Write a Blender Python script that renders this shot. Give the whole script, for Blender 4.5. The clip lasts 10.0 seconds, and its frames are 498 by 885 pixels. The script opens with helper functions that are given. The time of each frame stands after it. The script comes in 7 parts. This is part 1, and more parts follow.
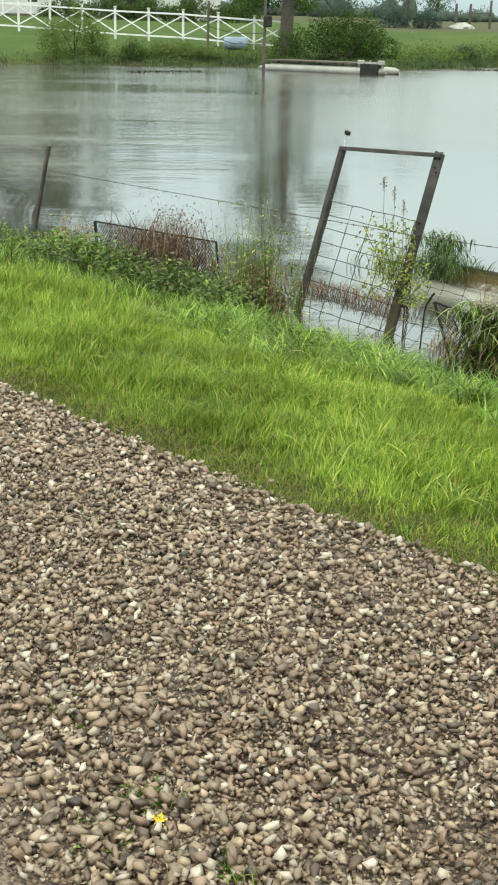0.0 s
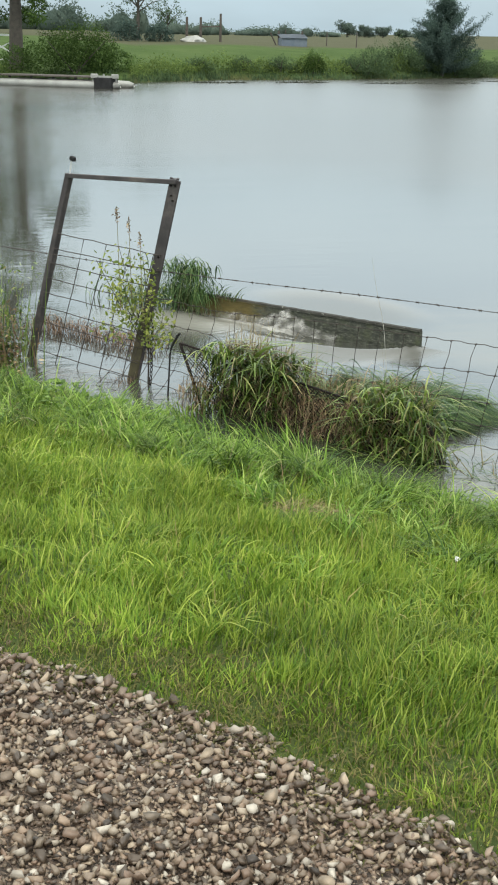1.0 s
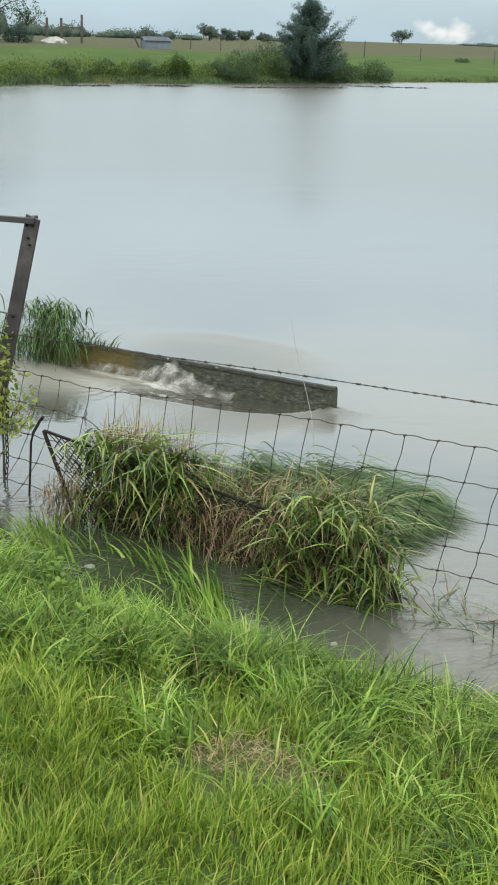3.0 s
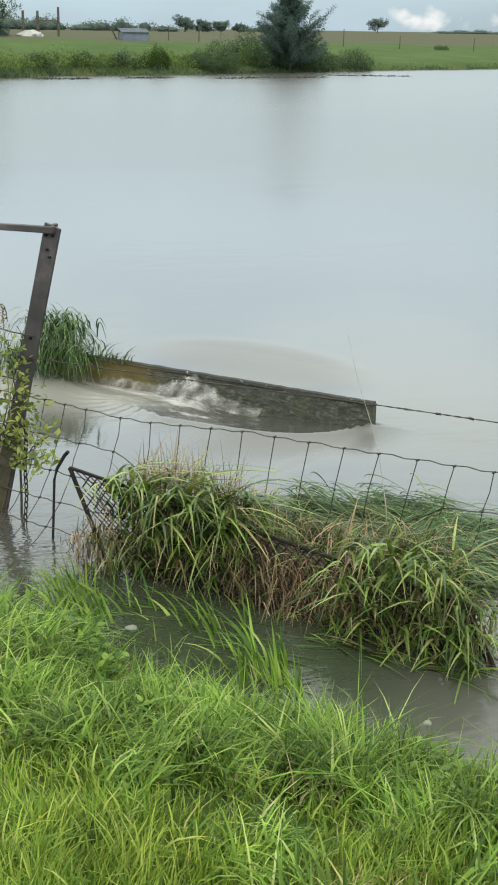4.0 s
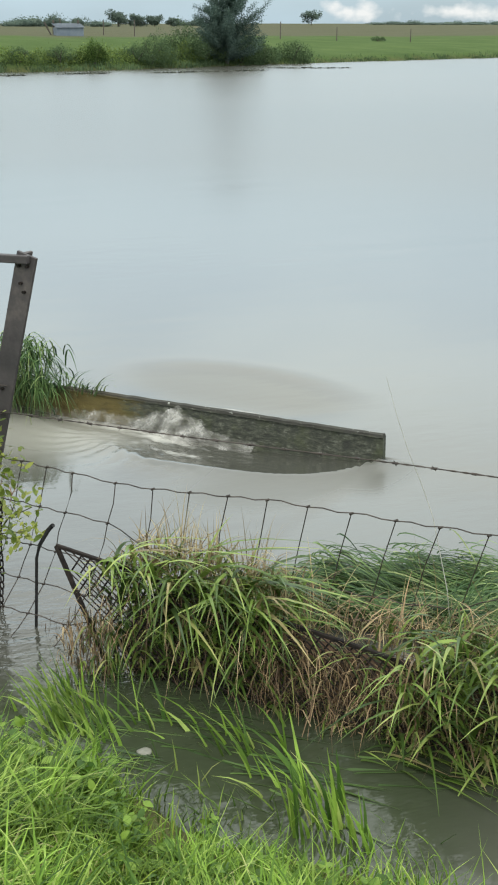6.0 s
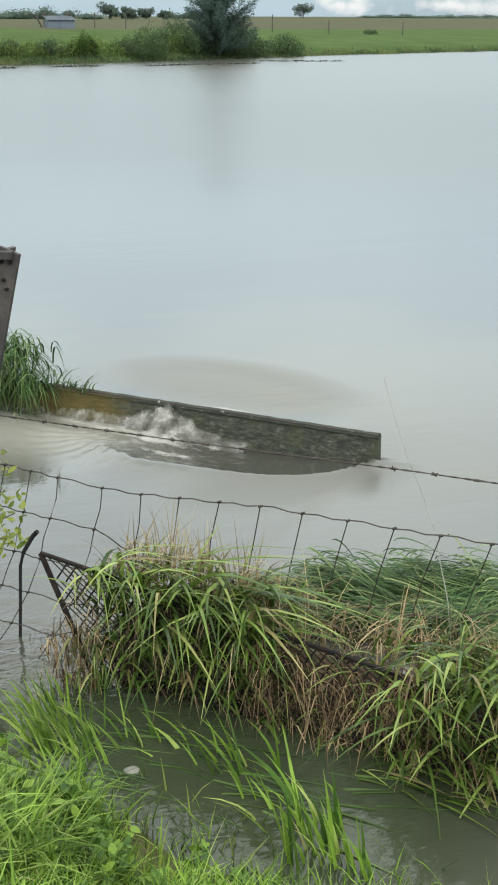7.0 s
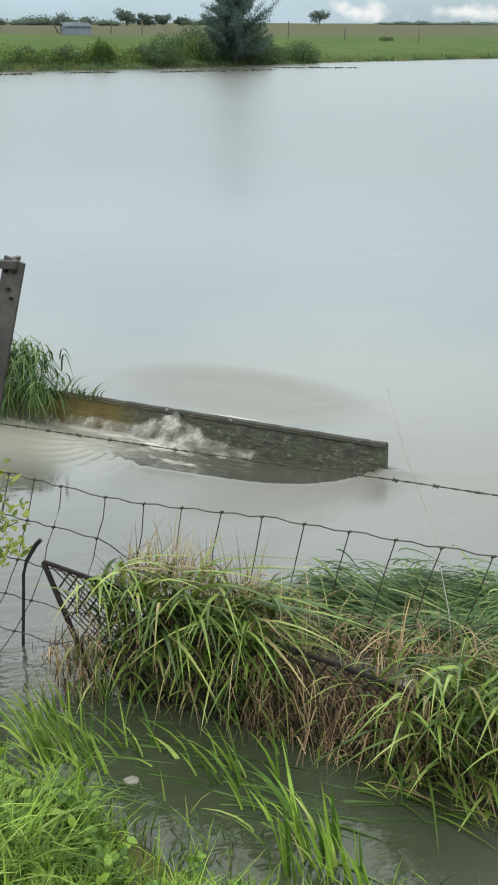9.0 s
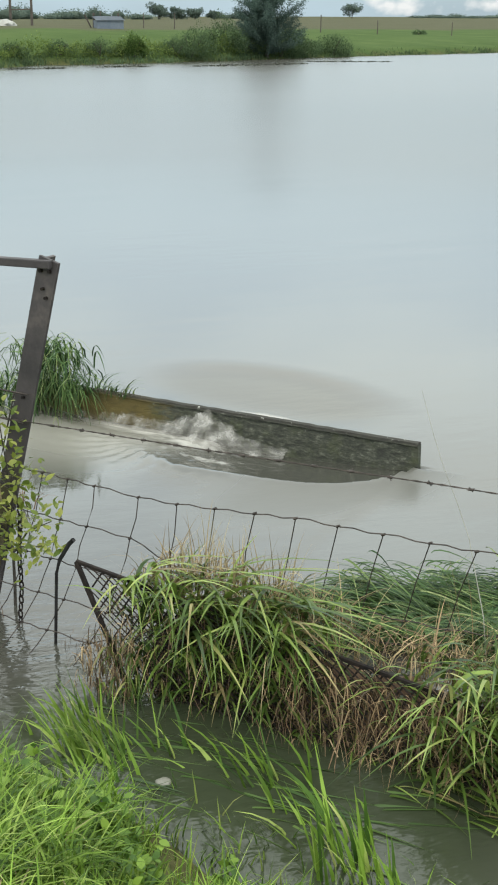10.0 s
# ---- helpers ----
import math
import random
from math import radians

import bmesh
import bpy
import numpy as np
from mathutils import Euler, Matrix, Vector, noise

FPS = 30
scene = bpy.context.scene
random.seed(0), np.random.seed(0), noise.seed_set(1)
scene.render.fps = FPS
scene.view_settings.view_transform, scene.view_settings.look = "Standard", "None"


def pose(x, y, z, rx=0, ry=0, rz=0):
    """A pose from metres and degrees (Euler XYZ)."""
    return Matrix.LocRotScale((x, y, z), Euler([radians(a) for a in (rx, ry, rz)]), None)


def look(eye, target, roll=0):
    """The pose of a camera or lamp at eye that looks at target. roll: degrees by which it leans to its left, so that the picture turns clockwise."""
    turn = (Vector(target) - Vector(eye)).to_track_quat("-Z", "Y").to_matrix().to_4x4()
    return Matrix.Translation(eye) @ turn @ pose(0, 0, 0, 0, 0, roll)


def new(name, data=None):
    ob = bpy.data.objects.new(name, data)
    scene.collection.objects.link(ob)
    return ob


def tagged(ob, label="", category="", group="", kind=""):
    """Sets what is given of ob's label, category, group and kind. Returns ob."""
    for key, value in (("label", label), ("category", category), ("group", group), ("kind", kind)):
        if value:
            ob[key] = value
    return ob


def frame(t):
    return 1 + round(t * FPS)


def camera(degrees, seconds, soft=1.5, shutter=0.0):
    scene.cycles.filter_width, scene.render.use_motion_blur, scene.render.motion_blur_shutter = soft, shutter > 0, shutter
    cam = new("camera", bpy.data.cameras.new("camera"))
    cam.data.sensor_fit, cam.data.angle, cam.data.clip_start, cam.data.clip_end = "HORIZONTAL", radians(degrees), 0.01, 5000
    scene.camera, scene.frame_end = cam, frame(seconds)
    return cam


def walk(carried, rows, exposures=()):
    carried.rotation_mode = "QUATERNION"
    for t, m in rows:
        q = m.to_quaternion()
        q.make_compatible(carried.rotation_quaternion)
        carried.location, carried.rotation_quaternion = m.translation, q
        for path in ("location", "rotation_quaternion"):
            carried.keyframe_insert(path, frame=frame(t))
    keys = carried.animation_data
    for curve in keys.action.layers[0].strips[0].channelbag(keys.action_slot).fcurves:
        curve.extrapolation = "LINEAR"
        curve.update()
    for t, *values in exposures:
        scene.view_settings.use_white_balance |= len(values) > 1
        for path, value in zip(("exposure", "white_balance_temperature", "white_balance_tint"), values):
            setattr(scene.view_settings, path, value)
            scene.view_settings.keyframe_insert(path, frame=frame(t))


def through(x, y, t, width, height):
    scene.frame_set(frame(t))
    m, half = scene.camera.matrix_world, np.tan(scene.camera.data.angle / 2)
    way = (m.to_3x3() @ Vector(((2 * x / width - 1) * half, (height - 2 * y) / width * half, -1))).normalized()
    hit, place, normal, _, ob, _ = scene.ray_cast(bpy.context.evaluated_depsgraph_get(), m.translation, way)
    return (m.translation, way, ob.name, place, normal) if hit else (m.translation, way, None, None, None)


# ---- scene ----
cam = camera(22.5, 10.0, soft=2.0)
PATH = [
    (0, (-0.136, -0.801, 2.244), (-0.094, 1.094, 1.608), 1.1),
    (0.5, (-0.064, -0.39, 2.247), (0.22, 1.489, 1.623), 1.0),
    (1, (0.044, 0.083, 2.253), (0.465, 1.94, 1.641), 0.9),
    (1.5, (0.125, 0.532, 2.248), (0.64, 2.368, 1.645), 1.1),
    (2, (0.273, 0.97, 2.237), (0.85, 2.79, 1.642), 1.7),
    (3.5, (0.365, 2.235, 2.211), (0.998, 4.032, 1.601), 1.2),
    (4, (0.311, 2.592, 2.188), (0.956, 4.382, 1.572), 0.7),
    (4.5, (0.296, 2.922, 2.192), (0.963, 4.703, 1.571), 0.3),
    (5, (0.354, 3.225, 2.181), (1.044, 4.997, 1.562), 0.0),
    (5.5, (0.353, 3.386, 2.174), (1.066, 5.15, 1.555), -0.1),
    (7, (0.429, 3.67, 2.141), (1.166, 5.418, 1.507), -0.0),
    (7.5, (0.449, 3.663, 2.143), (1.19, 5.41, 1.511), 0.1),
    (8, (0.457, 3.658, 2.145), (1.196, 5.406, 1.515), 0.1),
    (8.5, (0.462, 3.658, 2.149), (1.194, 5.41, 1.522), 0.1),
    (9, (0.464, 3.658, 2.155), (1.181, 5.417, 1.53), 0.1),
    (9.5, (0.47, 3.669, 2.165), (1.163, 5.436, 1.537), -0.1),
    (10, (0.459, 3.68, 2.172), (1.131, 5.454, 1.538), -0.0),
]
walk(cam, [(t, look(eye, target, roll)) for t, eye, target, roll in PATH],
     exposures=((0, 0.50, 6900, 3), (0.5, 0.29, 6580, 9), (1, 0.28, 6520, 10), (1.5, 0.27, 6500, 10), (2, 0.27, 6500, 10), (4.0, 0.30, 6500, 10), (10.0, 0.29, 6500, 10)))

# ---- the site's own axes: s runs along the driveway, d across it towards the pond ----
UX, UY = 0.64018, -0.76822
NX, NY = 0.76822, 0.64018


def W(s, d, z=0.0):
    return Vector((UX * s + NX * d, UY * s + NY * d, z))


CLOUDS = [((0.459, 0.888, 0.013), 0.026, 0.010), ((0.442, 0.897, 0.019), 0.012, 0.007), ((0.525, 0.851, 0.013), 0.034, 0.009), ((0.56, 0.828, 0.012), 0.03, 0.010), ((0.64, 0.77, 0.02), 0.08, 0.016), ((0.10, 0.99, 0.04), 0.10, 0.012), ((-0.3, 0.95, 0.05), 0.2, 0.03)]

# ---- world and sun: a bright, thinly overcast sky ----
SUN_ELEV, SUN_AZ = 52.0, 200.0
world = bpy.data.worlds.new("world")
scene.world = world
world.use_nodes = True
wn, wl = world.node_tree.nodes, world.node_tree.links
wn.clear()
w_out = wn.new("ShaderNodeOutputWorld")
w_bg = wn.new("ShaderNodeBackground")
w_sky = wn.new("ShaderNodeTexSky")
w_sky.sky_type = 'NISHITA'
w_sky.sun_disc = False
w_sky.sun_elevation, w_sky.sun_rotation = radians(SUN_ELEV), radians(SUN_AZ)
w_sky.air_density, w_sky.dust_density = 1.0, 2.0
w_co = wn.new("ShaderNodeTexCoord")
w_sep = wn.new("ShaderNodeSeparateXYZ")
wl.new(w_co.outputs["Generated"], w_sep.inputs[0])
# veil of high cloud
w_map = wn.new("ShaderNodeMapping")
w_map.inputs["Scale"].default_value = (2.2, 2.2, 7.0)
w_map.inputs["Location"].default_value = (3.1, 0.4, 0.0)
wl.new(w_co.outputs["Generated"], w_map.inputs["Vector"])
w_noise = wn.new("ShaderNodeTexNoise")
w_noise.inputs["Scale"].default_value, w_noise.inputs["Detail"].default_value = 1.3, 5.0
wl.new(w_map.outputs[0], w_noise.inputs["Vector"])
w_rmp = wn.new("ShaderNodeMapRange")
w_rmp.inputs["From Min"].default_value, w_rmp.inputs["From Max"].default_value = 0.35, 0.65
w_rmp.inputs["To Min"].default_value, w_rmp.inputs["To Max"].default_value = 0.62, 0.95
wl.new(w_noise.outputs["Fac"], w_rmp.inputs["Value"])
w_skys = wn.new("ShaderNodeVectorMath")
w_skys.operation = 'SCALE'
w_skys.inputs["Scale"].default_value = 0.09
wl.new(w_sky.outputs[0], w_skys.inputs[0])
w_veil = wn.new("ShaderNodeMixRGB")
w_tint = wn.new("ShaderNodeMapRange")
w_tint.inputs["From Min"].default_value, w_tint.inputs["From Max"].default_value = 0.03, 0.38
wl.new(w_sep.outputs["Z"], w_tint.inputs["Value"])
w_vc = wn.new("ShaderNodeMixRGB")
w_vc.inputs[1].default_value, w_vc.inputs[2].default_value = (0.50, 0.645, 0.725, 1), (0.635, 0.66, 0.612, 1)
wl.new(w_tint.outputs[0], w_vc.inputs[0])
wl.new(w_vc.outputs[0], w_veil.inputs[2])
wl.new(w_rmp.outputs[0], w_veil.inputs[0])
wl.new(w_skys.outputs[0], w_veil.inputs[1])
# heaped clouds low over the horizon: ragged masses about a few directions
w_map2 = wn.new("ShaderNodeMapping")
w_map2.inputs["Scale"].default_value = (60.0, 60.0, 90.0)
wl.new(w_co.outputs["Generated"], w_map2.inputs["Vector"])
w_n2 = wn.new("ShaderNodeTexNoise")
w_n2.inputs["Scale"].default_value, w_n2.inputs["Detail"].default_value = 1.0, 7.0
wl.new(w_map2.outputs[0], w_n2.inputs["Vector"])


def cloud(centre, wide, tall):
    """How far a direction lies inside one cloud: 1 at its middle, 0 at its rim, with a flat base."""
    off = wn.new("ShaderNodeVectorMath")
    off.operation = 'SUBTRACT'
    off.inputs[1].default_value = centre
    wl.new(w_co.outputs["Generated"], off.inputs[0])
    sc = wn.new("ShaderNodeVectorMath")
    sc.operation = 'MULTIPLY'
    sc.inputs[1].default_value = (1 / wide, 1 / wide, 1 / tall)
    wl.new(off.outputs[0], sc.inputs[0])
    ln = wn.new("ShaderNodeVectorMath")
    ln.operation = 'LENGTH'
    wl.new(sc.outputs[0], ln.inputs[0])
    inv = wn.new("ShaderNodeMath")
    inv.operation = 'SUBTRACT'
    inv.inputs[0].default_value = 1.0
    wl.new(ln.outputs["Value"], inv.inputs[1])
    return inv.outputs[0]


w_in = None
for c_, w_, t_ in CLOUDS:
    o_ = cloud(c_, w_, t_)
    if w_in is None:
        w_in = o_
    else:
        mx = wn.new("ShaderNodeMath")
        mx.operation = 'MAXIMUM'
        wl.new(w_in, mx.inputs[0])
        wl.new(o_, mx.inputs[1])
        w_in = mx.outputs[0]
w_rag = wn.new("ShaderNodeMath")
w_rag.operation = 'MULTIPLY_ADD'
w_rag.inputs[1].default_value, w_rag.inputs[2].default_value = 2.2, -1.1
wl.new(w_n2.outputs["Fac"], w_rag.inputs[0])
w_sum = wn.new("ShaderNodeMath")
w_sum.operation = 'ADD'
wl.new(w_in, w_sum.inputs[0])
wl.new(w_rag.outputs[0], w_sum.inputs[1])
w_mul = wn.new("ShaderNodeMapRange")
w_mul.inputs["From Min"].default_value, w_mul.inputs["From Max"].default_value = 0.12, 0.85
w_mul.inputs["To Max"].default_value = 0.9
wl.new(w_sum.outputs[0], w_mul.inputs["Value"])
w_cl = wn.new("ShaderNodeMixRGB")
w_cl.inputs[2].default_value = (0.80, 0.81, 0.79, 1)
wl.new(w_mul.outputs[0], w_cl.inputs[0])
wl.new(w_veil.outputs[0], w_cl.inputs[1])
# brighter overhead, as a thin overcast is
w_z = wn.new("ShaderNodeMapRange")
w_z.interpolation_type = 'SMOOTHSTEP'
w_z.inputs["From Min"].default_value, w_z.inputs["From Max"].default_value = 0.0, 0.36
w_z.inputs["To Min"].default_value, w_z.inputs["To Max"].default_value = 0.95, 3.0
wl.new(w_sep.outputs["Z"], w_z.inputs["Value"])
wl.new(w_z.outputs[0], w_bg.inputs["Strength"])
wl.new(w_cl.outputs[0], w_bg.inputs["Color"])
wl.new(w_bg.outputs[0], w_out.inputs[0])

sun = new("sun", bpy.data.lights.new("sun", 'SUN'))
sun.data.energy, sun.data.angle, sun.data.color = 0.6, radians(30), (1.0, 0.96, 0.88)
a_, e_ = radians(SUN_AZ), radians(SUN_ELEV)
sun.matrix_world = look((math.sin(a_) * math.cos(e_) * 50, math.cos(a_) * math.cos(e_) * 50, math.sin(e_) * 50), (0, 0, 0))


# ---- materials ----
def material(name):
    m = bpy.data.materials.new(name)
    m.use_nodes = True
    t = m.node_tree
    return m, t.nodes, t.links, t.nodes["Principled BSDF"], t.nodes["Material Output"]


def ramp(nodes, stops):
    r = nodes.new("ShaderNodeValToRGB")
    e = r.color_ramp.elements
    while len(e) < len(stops):
        e.new(0.5)
    for i, (p, c) in enumerate(stops):
        e[i].position, e[i].color = p, (*c, 1)
    return r


def tex(nodes, links, scale, detail=4.0, rough=0.6, src=None, stretch=None):
    n = nodes.new("ShaderNodeTexNoise")
    n.inputs["Scale"].default_value, n.inputs["Detail"].default_value, n.inputs["Roughness"].default_value = scale, detail, rough
    if src is None:
        src = nodes.new("ShaderNodeTexCoord").outputs["Object"]
    if stretch:
        mp = nodes.new("ShaderNodeMapping")
        mp.inputs["Scale"].default_value = stretch
        links.new(src, mp.inputs["Vector"])
        src = mp.outputs[0]
    links.new(src, n.inputs["Vector"])
    return n.outputs["Fac"]


def bump(nodes, links, height, shader, strength=0.4, distance=0.01):
    b = nodes.new("ShaderNodeBump")
    b.inputs["Strength"].default_value, b.inputs["Distance"].default_value = strength, distance
    links.new(height, b.inputs["Height"])
    links.new(b.outputs[0], shader.inputs["Normal"])


def mix(nodes, links, fac, a, b, blend='MIX'):
    m = nodes.new("ShaderNodeMixRGB")
    m.blend_type = blend
    for sock, v in ((m.inputs[0], fac), (m.inputs[1], a), (m.inputs[2], b)):
        if isinstance(v, (int, float)):
            sock.default_value = v
        elif isinstance(v, tuple):
            sock.default_value = (*v, 1)
        else:
            links.new(v, sock)
    return m.outputs[0]


def leaf_material(name, stops, rough=0.45, through=0.3, patch=0.6, patch_scale=1.2, gloss=0.35):
    """Blades and leaves: each one its own shade, patches of lighter and darker growth, light shining through."""
    m, n, l, p, out = material(name)
    g = n.new("ShaderNodeNewGeometry")
    r = ramp(n, stops)
    l.new(g.outputs["Random Per Island"], r.inputs[0])
    f = tex(n, l, patch_scale, 3.0)
    mr = n.new("ShaderNodeMapRange")
    mr.inputs["From Min"].default_value, mr.inputs["From Max"].default_value = 0.3, 0.7
    mr.inputs["To Min"].default_value, mr.inputs["To Max"].default_value = 1.0 - patch * 0.5, 1.0 + patch * 0.4
    l.new(f, mr.inputs[0])
    hsv = n.new("ShaderNodeHueSaturation")
    l.new(r.outputs[0], hsv.inputs["Color"])
    l.new(mr.outputs[0], hsv.inputs["Value"])
    l.new(hsv.outputs[0], p.inputs["Base Color"])
    p.inputs["Roughness"].default_value = rough
    p.inputs["Specular IOR Level"].default_value = gloss
    tr = n.new("ShaderNodeBsdfTranslucent")
    l.new(hsv.outputs[0], tr.inputs["Color"])
    ms = n.new("ShaderNodeMixShader")
    ms.inputs[0].default_value = through
    l.new(p.outputs[0], ms.inputs[1])
    l.new(tr.outputs[0], ms.inputs[2])
    l.new(ms.outputs[0], out.inputs[0])
    return m


def plain_material(name, c1, c2, rough=0.6, scale=8.0, metal=0.0, bump_scale=60.0, bump_strength=0.3, bump_distance=0.004, c3=None, stretch=None):
    """A worn surface: two or three tones at a coarse scale, grain at a fine one."""
    m, n, l, p, out = material(name)
    f = tex(n, l, scale, 6.0, 0.65, stretch=stretch)
    r = ramp(n, [(0.32, c1), (0.66, c2)] if c3 is None else [(0.28, c1), (0.52, c2), (0.72, c3)])
    l.new(f, r.inputs[0])
    fine = tex(n, l, bump_scale, 5.0, 0.7, stretch=stretch)
    fr = n.new("ShaderNodeMapRange")
    fr.inputs["To Min"].default_value, fr.inputs["To Max"].default_value = 0.72, 1.25
    l.new(fine, fr.inputs[0])
    hsv = n.new("ShaderNodeHueSaturation")
    l.new(r.outputs[0], hsv.inputs["Color"])
    l.new(fr.outputs[0], hsv.inputs["Value"])
    l.new(hsv.outputs[0], p.inputs["Base Color"])
    p.inputs["Roughness"].default_value, p.inputs["Metallic"].default_value = rough, metal
    bump(n, l, fine, p, bump_strength, bump_distance)
    return m


LAWN = leaf_material("lawn_grass", [(0.0, (0.070, 0.142, 0.019)), (0.4, (0.152, 0.243, 0.029)), (0.75, (0.256, 0.342, 0.046)), (0.96, (0.370, 0.425, 0.085)), (1.0, (0.37, 0.31, 0.13))], patch=0.75, patch_scale=1.5, gloss=0.18)
TALL = leaf_material("tall_grass", [(0.0, (0.040, 0.090, 0.015)), (0.45, (0.138, 0.238, 0.031)), (0.8, (0.230, 0.355, 0.058)), (0.97, (0.34, 0.425, 0.115)), (1.0, (0.34, 0.30, 0.16))], patch=1.3, patch_scale=4.5, gloss=0.18)
REED = leaf_material("reed_leaf", [(0.0, (0.028, 0.056, 0.012)), (0.35, (0.080, 0.136, 0.024)), (0.62, (0.150, 0.228, 0.042)), (0.82, (0.275, 0.365, 0.085)), (0.90, (0.36, 0.39, 0.13)), (0.95, (0.33, 0.28, 0.13)), (1.0, (0.18, 0.125, 0.065))], rough=0.35, patch_scale=5.0)
WET = leaf_material("wet_grass", [(0.0, (0.022, 0.050, 0.018)), (0.5, (0.058, 0.112, 0.034)), (0.85, (0.115, 0.18, 0.056)), (1.0, (0.28, 0.33, 0.14))], rough=0.5, through=0.2, patch=1.0, patch_scale=5.0, gloss=0.15)
SUNK = leaf_material("submerged_grass", [(0.0, (0.030, 0.060, 0.018)), (0.6, (0.060, 0.110, 0.028)), (1.0, (0.12, 0.19, 0.05))], rough=0.3, through=0.15, patch_scale=4.0)
STRAW = leaf_material("dry_stalk", [(0.0, (0.05, 0.036, 0.022)), (0.4, (0.145, 0.092, 0.050)), (0.8, (0.31, 0.215, 0.115)), (1.0, (0.48, 0.38, 0.22))], rough=0.7, through=0.1, patch_scale=5.0)
THATCH = leaf_material("edge_thatch", [(0.0, (0.045, 0.055, 0.016)), (0.5, (0.10, 0.11, 0.028)), (1.0, (0.20, 0.16, 0.07))], rough=0.8, through=0.1, patch_scale=4.0, gloss=0.1)
TAN = leaf_material("tan_grass", [(0.0, (0.14, 0.10, 0.05)), (0.5, (0.30, 0.235, 0.12)), (1.0, (0.46, 0.385, 0.22))], rough=0.8, through=0.15, patch_scale=5.0, gloss=0.1)
RUST_WEED = leaf_material("dead_weed", [(0.0, (0.05, 0.035, 0.022)), (0.5, (0.12, 0.075, 0.045)), (1.0, (0.26, 0.17, 0.11))], rough=0.8, through=0.1)
WEED = leaf_material("broad_weed", [(0.0, (0.046, 0.108, 0.016)), (0.5, (0.108, 0.198, 0.026)), (1.0, (0.205, 0.315, 0.044))], patch_scale=3.0)
RANK = leaf_material("rank_weed", [(0.0, (0.030, 0.060, 0.012)), (0.5, (0.075, 0.130, 0.022)), (0.85, (0.15, 0.23, 0.04)), (1.0, (0.20, 0.16, 0.08))], patch=1.2, patch_scale=4.0)
SCUM = leaf_material("drifted_weed", [(0.0, (0.020, 0.026, 0.016)), (1.0, (0.050, 0.058, 0.036))], rough=0.6, through=0.0)
SAPLING = leaf_material("sapling_leaf", [(0.0, (0.09, 0.14, 0.02)), (0.5, (0.20, 0.25, 0.04)), (1.0, (0.36, 0.38, 0.09))], through=0.35)
# far leaf green, lifted and cooled with some haze put into the colour
FAR_LEAF = leaf_material("far_foliage", [(0.0, (0.062, 0.100, 0.054)), (0.5, (0.084, 0.130, 0.064)), (1.0, (0.115, 0.165, 0.078))], rough=0.9, through=0.35, patch_scale=0.4, gloss=0.05)
MEADOW_LEAF = leaf_material("meadow_foliage", [(0.0, (0.090, 0.135, 0.040)), (0.5, (0.125, 0.180, 0.052)), (1.0, (0.18, 0.235, 0.068))], rough=0.9, through=0.35, patch_scale=0.4, gloss=0.05)
BUSH_LEAF = leaf_material("bush_foliage", [(0.0, (0.038, 0.070, 0.020)), (0.5, (0.056, 0.100, 0.026)), (1.0, (0.095, 0.145, 0.040))], rough=0.9, through=0.35, patch_scale=0.5, gloss=0.05)
# cedar blue-green, raised paler to carry a little distance haze in its colour
CEDAR = leaf_material("cedar_foliage", [(0.0, (0.060, 0.094, 0.080)), (0.6, (0.080, 0.120, 0.100)), (1.0, (0.105, 0.150, 0.118))], rough=0.9, through=0.3, patch_scale=0.6, gloss=0.05)
# pale blue-grey skyline leaves: haze in the air is put into the colour
HAZE_LEAF = leaf_material("haze_tinted_foliage", [(0.0, (0.105, 0.145, 0.122)), (0.6, (0.12, 0.16, 0.13)), (1.0, (0.15, 0.19, 0.15))], rough=0.95, through=0.4, patch_scale=0.05, gloss=0.0)
BARK = plain_material("bark", (0.035, 0.032, 0.026), (0.08, 0.07, 0.056), 0.9, 3.0)
STEM = plain_material("weed_stem", (0.12, 0.13, 0.05), (0.22, 0.17, 0.09), 0.7, 20.0)
IRON = plain_material("weathered_iron", (0.040, 0.037, 0.038), (0.068, 0.060, 0.060), 0.62, 7.0, 0.1, 90.0, 0.35, 0.002, (0.13, 0.112, 0.10))
IRON_MOSS = plain_material("mossy_iron", (0.05, 0.042, 0.03), (0.09, 0.08, 0.04), 0.8, 14.0, 0.1, 90.0, 0.4, 0.003, (0.13, 0.10, 0.07))
WIRE = plain_material("old_wire", (0.035, 0.03, 0.028), (0.09, 0.075, 0.065), 0.55, 30.0, 0.5, 200.0, 0.2, 0.001)
RUSTY = plain_material("rusty_steel", (0.013, 0.012, 0.012), (0.034, 0.027, 0.023), 0.75, 25.0, 0.3, 120.0, 0.4, 0.002)
WHITE = plain_material("white_paint", (0.52, 0.54, 0.54), (0.64, 0.65, 0.64), 0.5, 2.0, 0.0, 20.0, 0.1)
OLD_WOOD = plain_material("grey_wood", (0.05, 0.042, 0.034), (0.10, 0.085, 0.07), 0.85, 3.0, 0.0, 25.0, 0.5, 0.01)
BOAT_WHITE = plain_material("dull_aluminium", (0.26, 0.26, 0.235), (0.36, 0.36, 0.33), 0.45, 1.5, 0.2, 20.0, 0.1)
BLACK = plain_material("black_plastic", (0.014, 0.014, 0.014), (0.032, 0.032, 0.032), 0.8, 5.0)
BLUE_TIN = plain_material("blue_grey_tin", (0.10, 0.13, 0.17), (0.15, 0.18, 0.21), 0.55, 2.0, 0.1, 30.0, 0.2)
BLUE_PLASTIC = plain_material("blue_plastic", (0.16, 0.23, 0.32), (0.24, 0.31, 0.40), 0.4, 2.0)
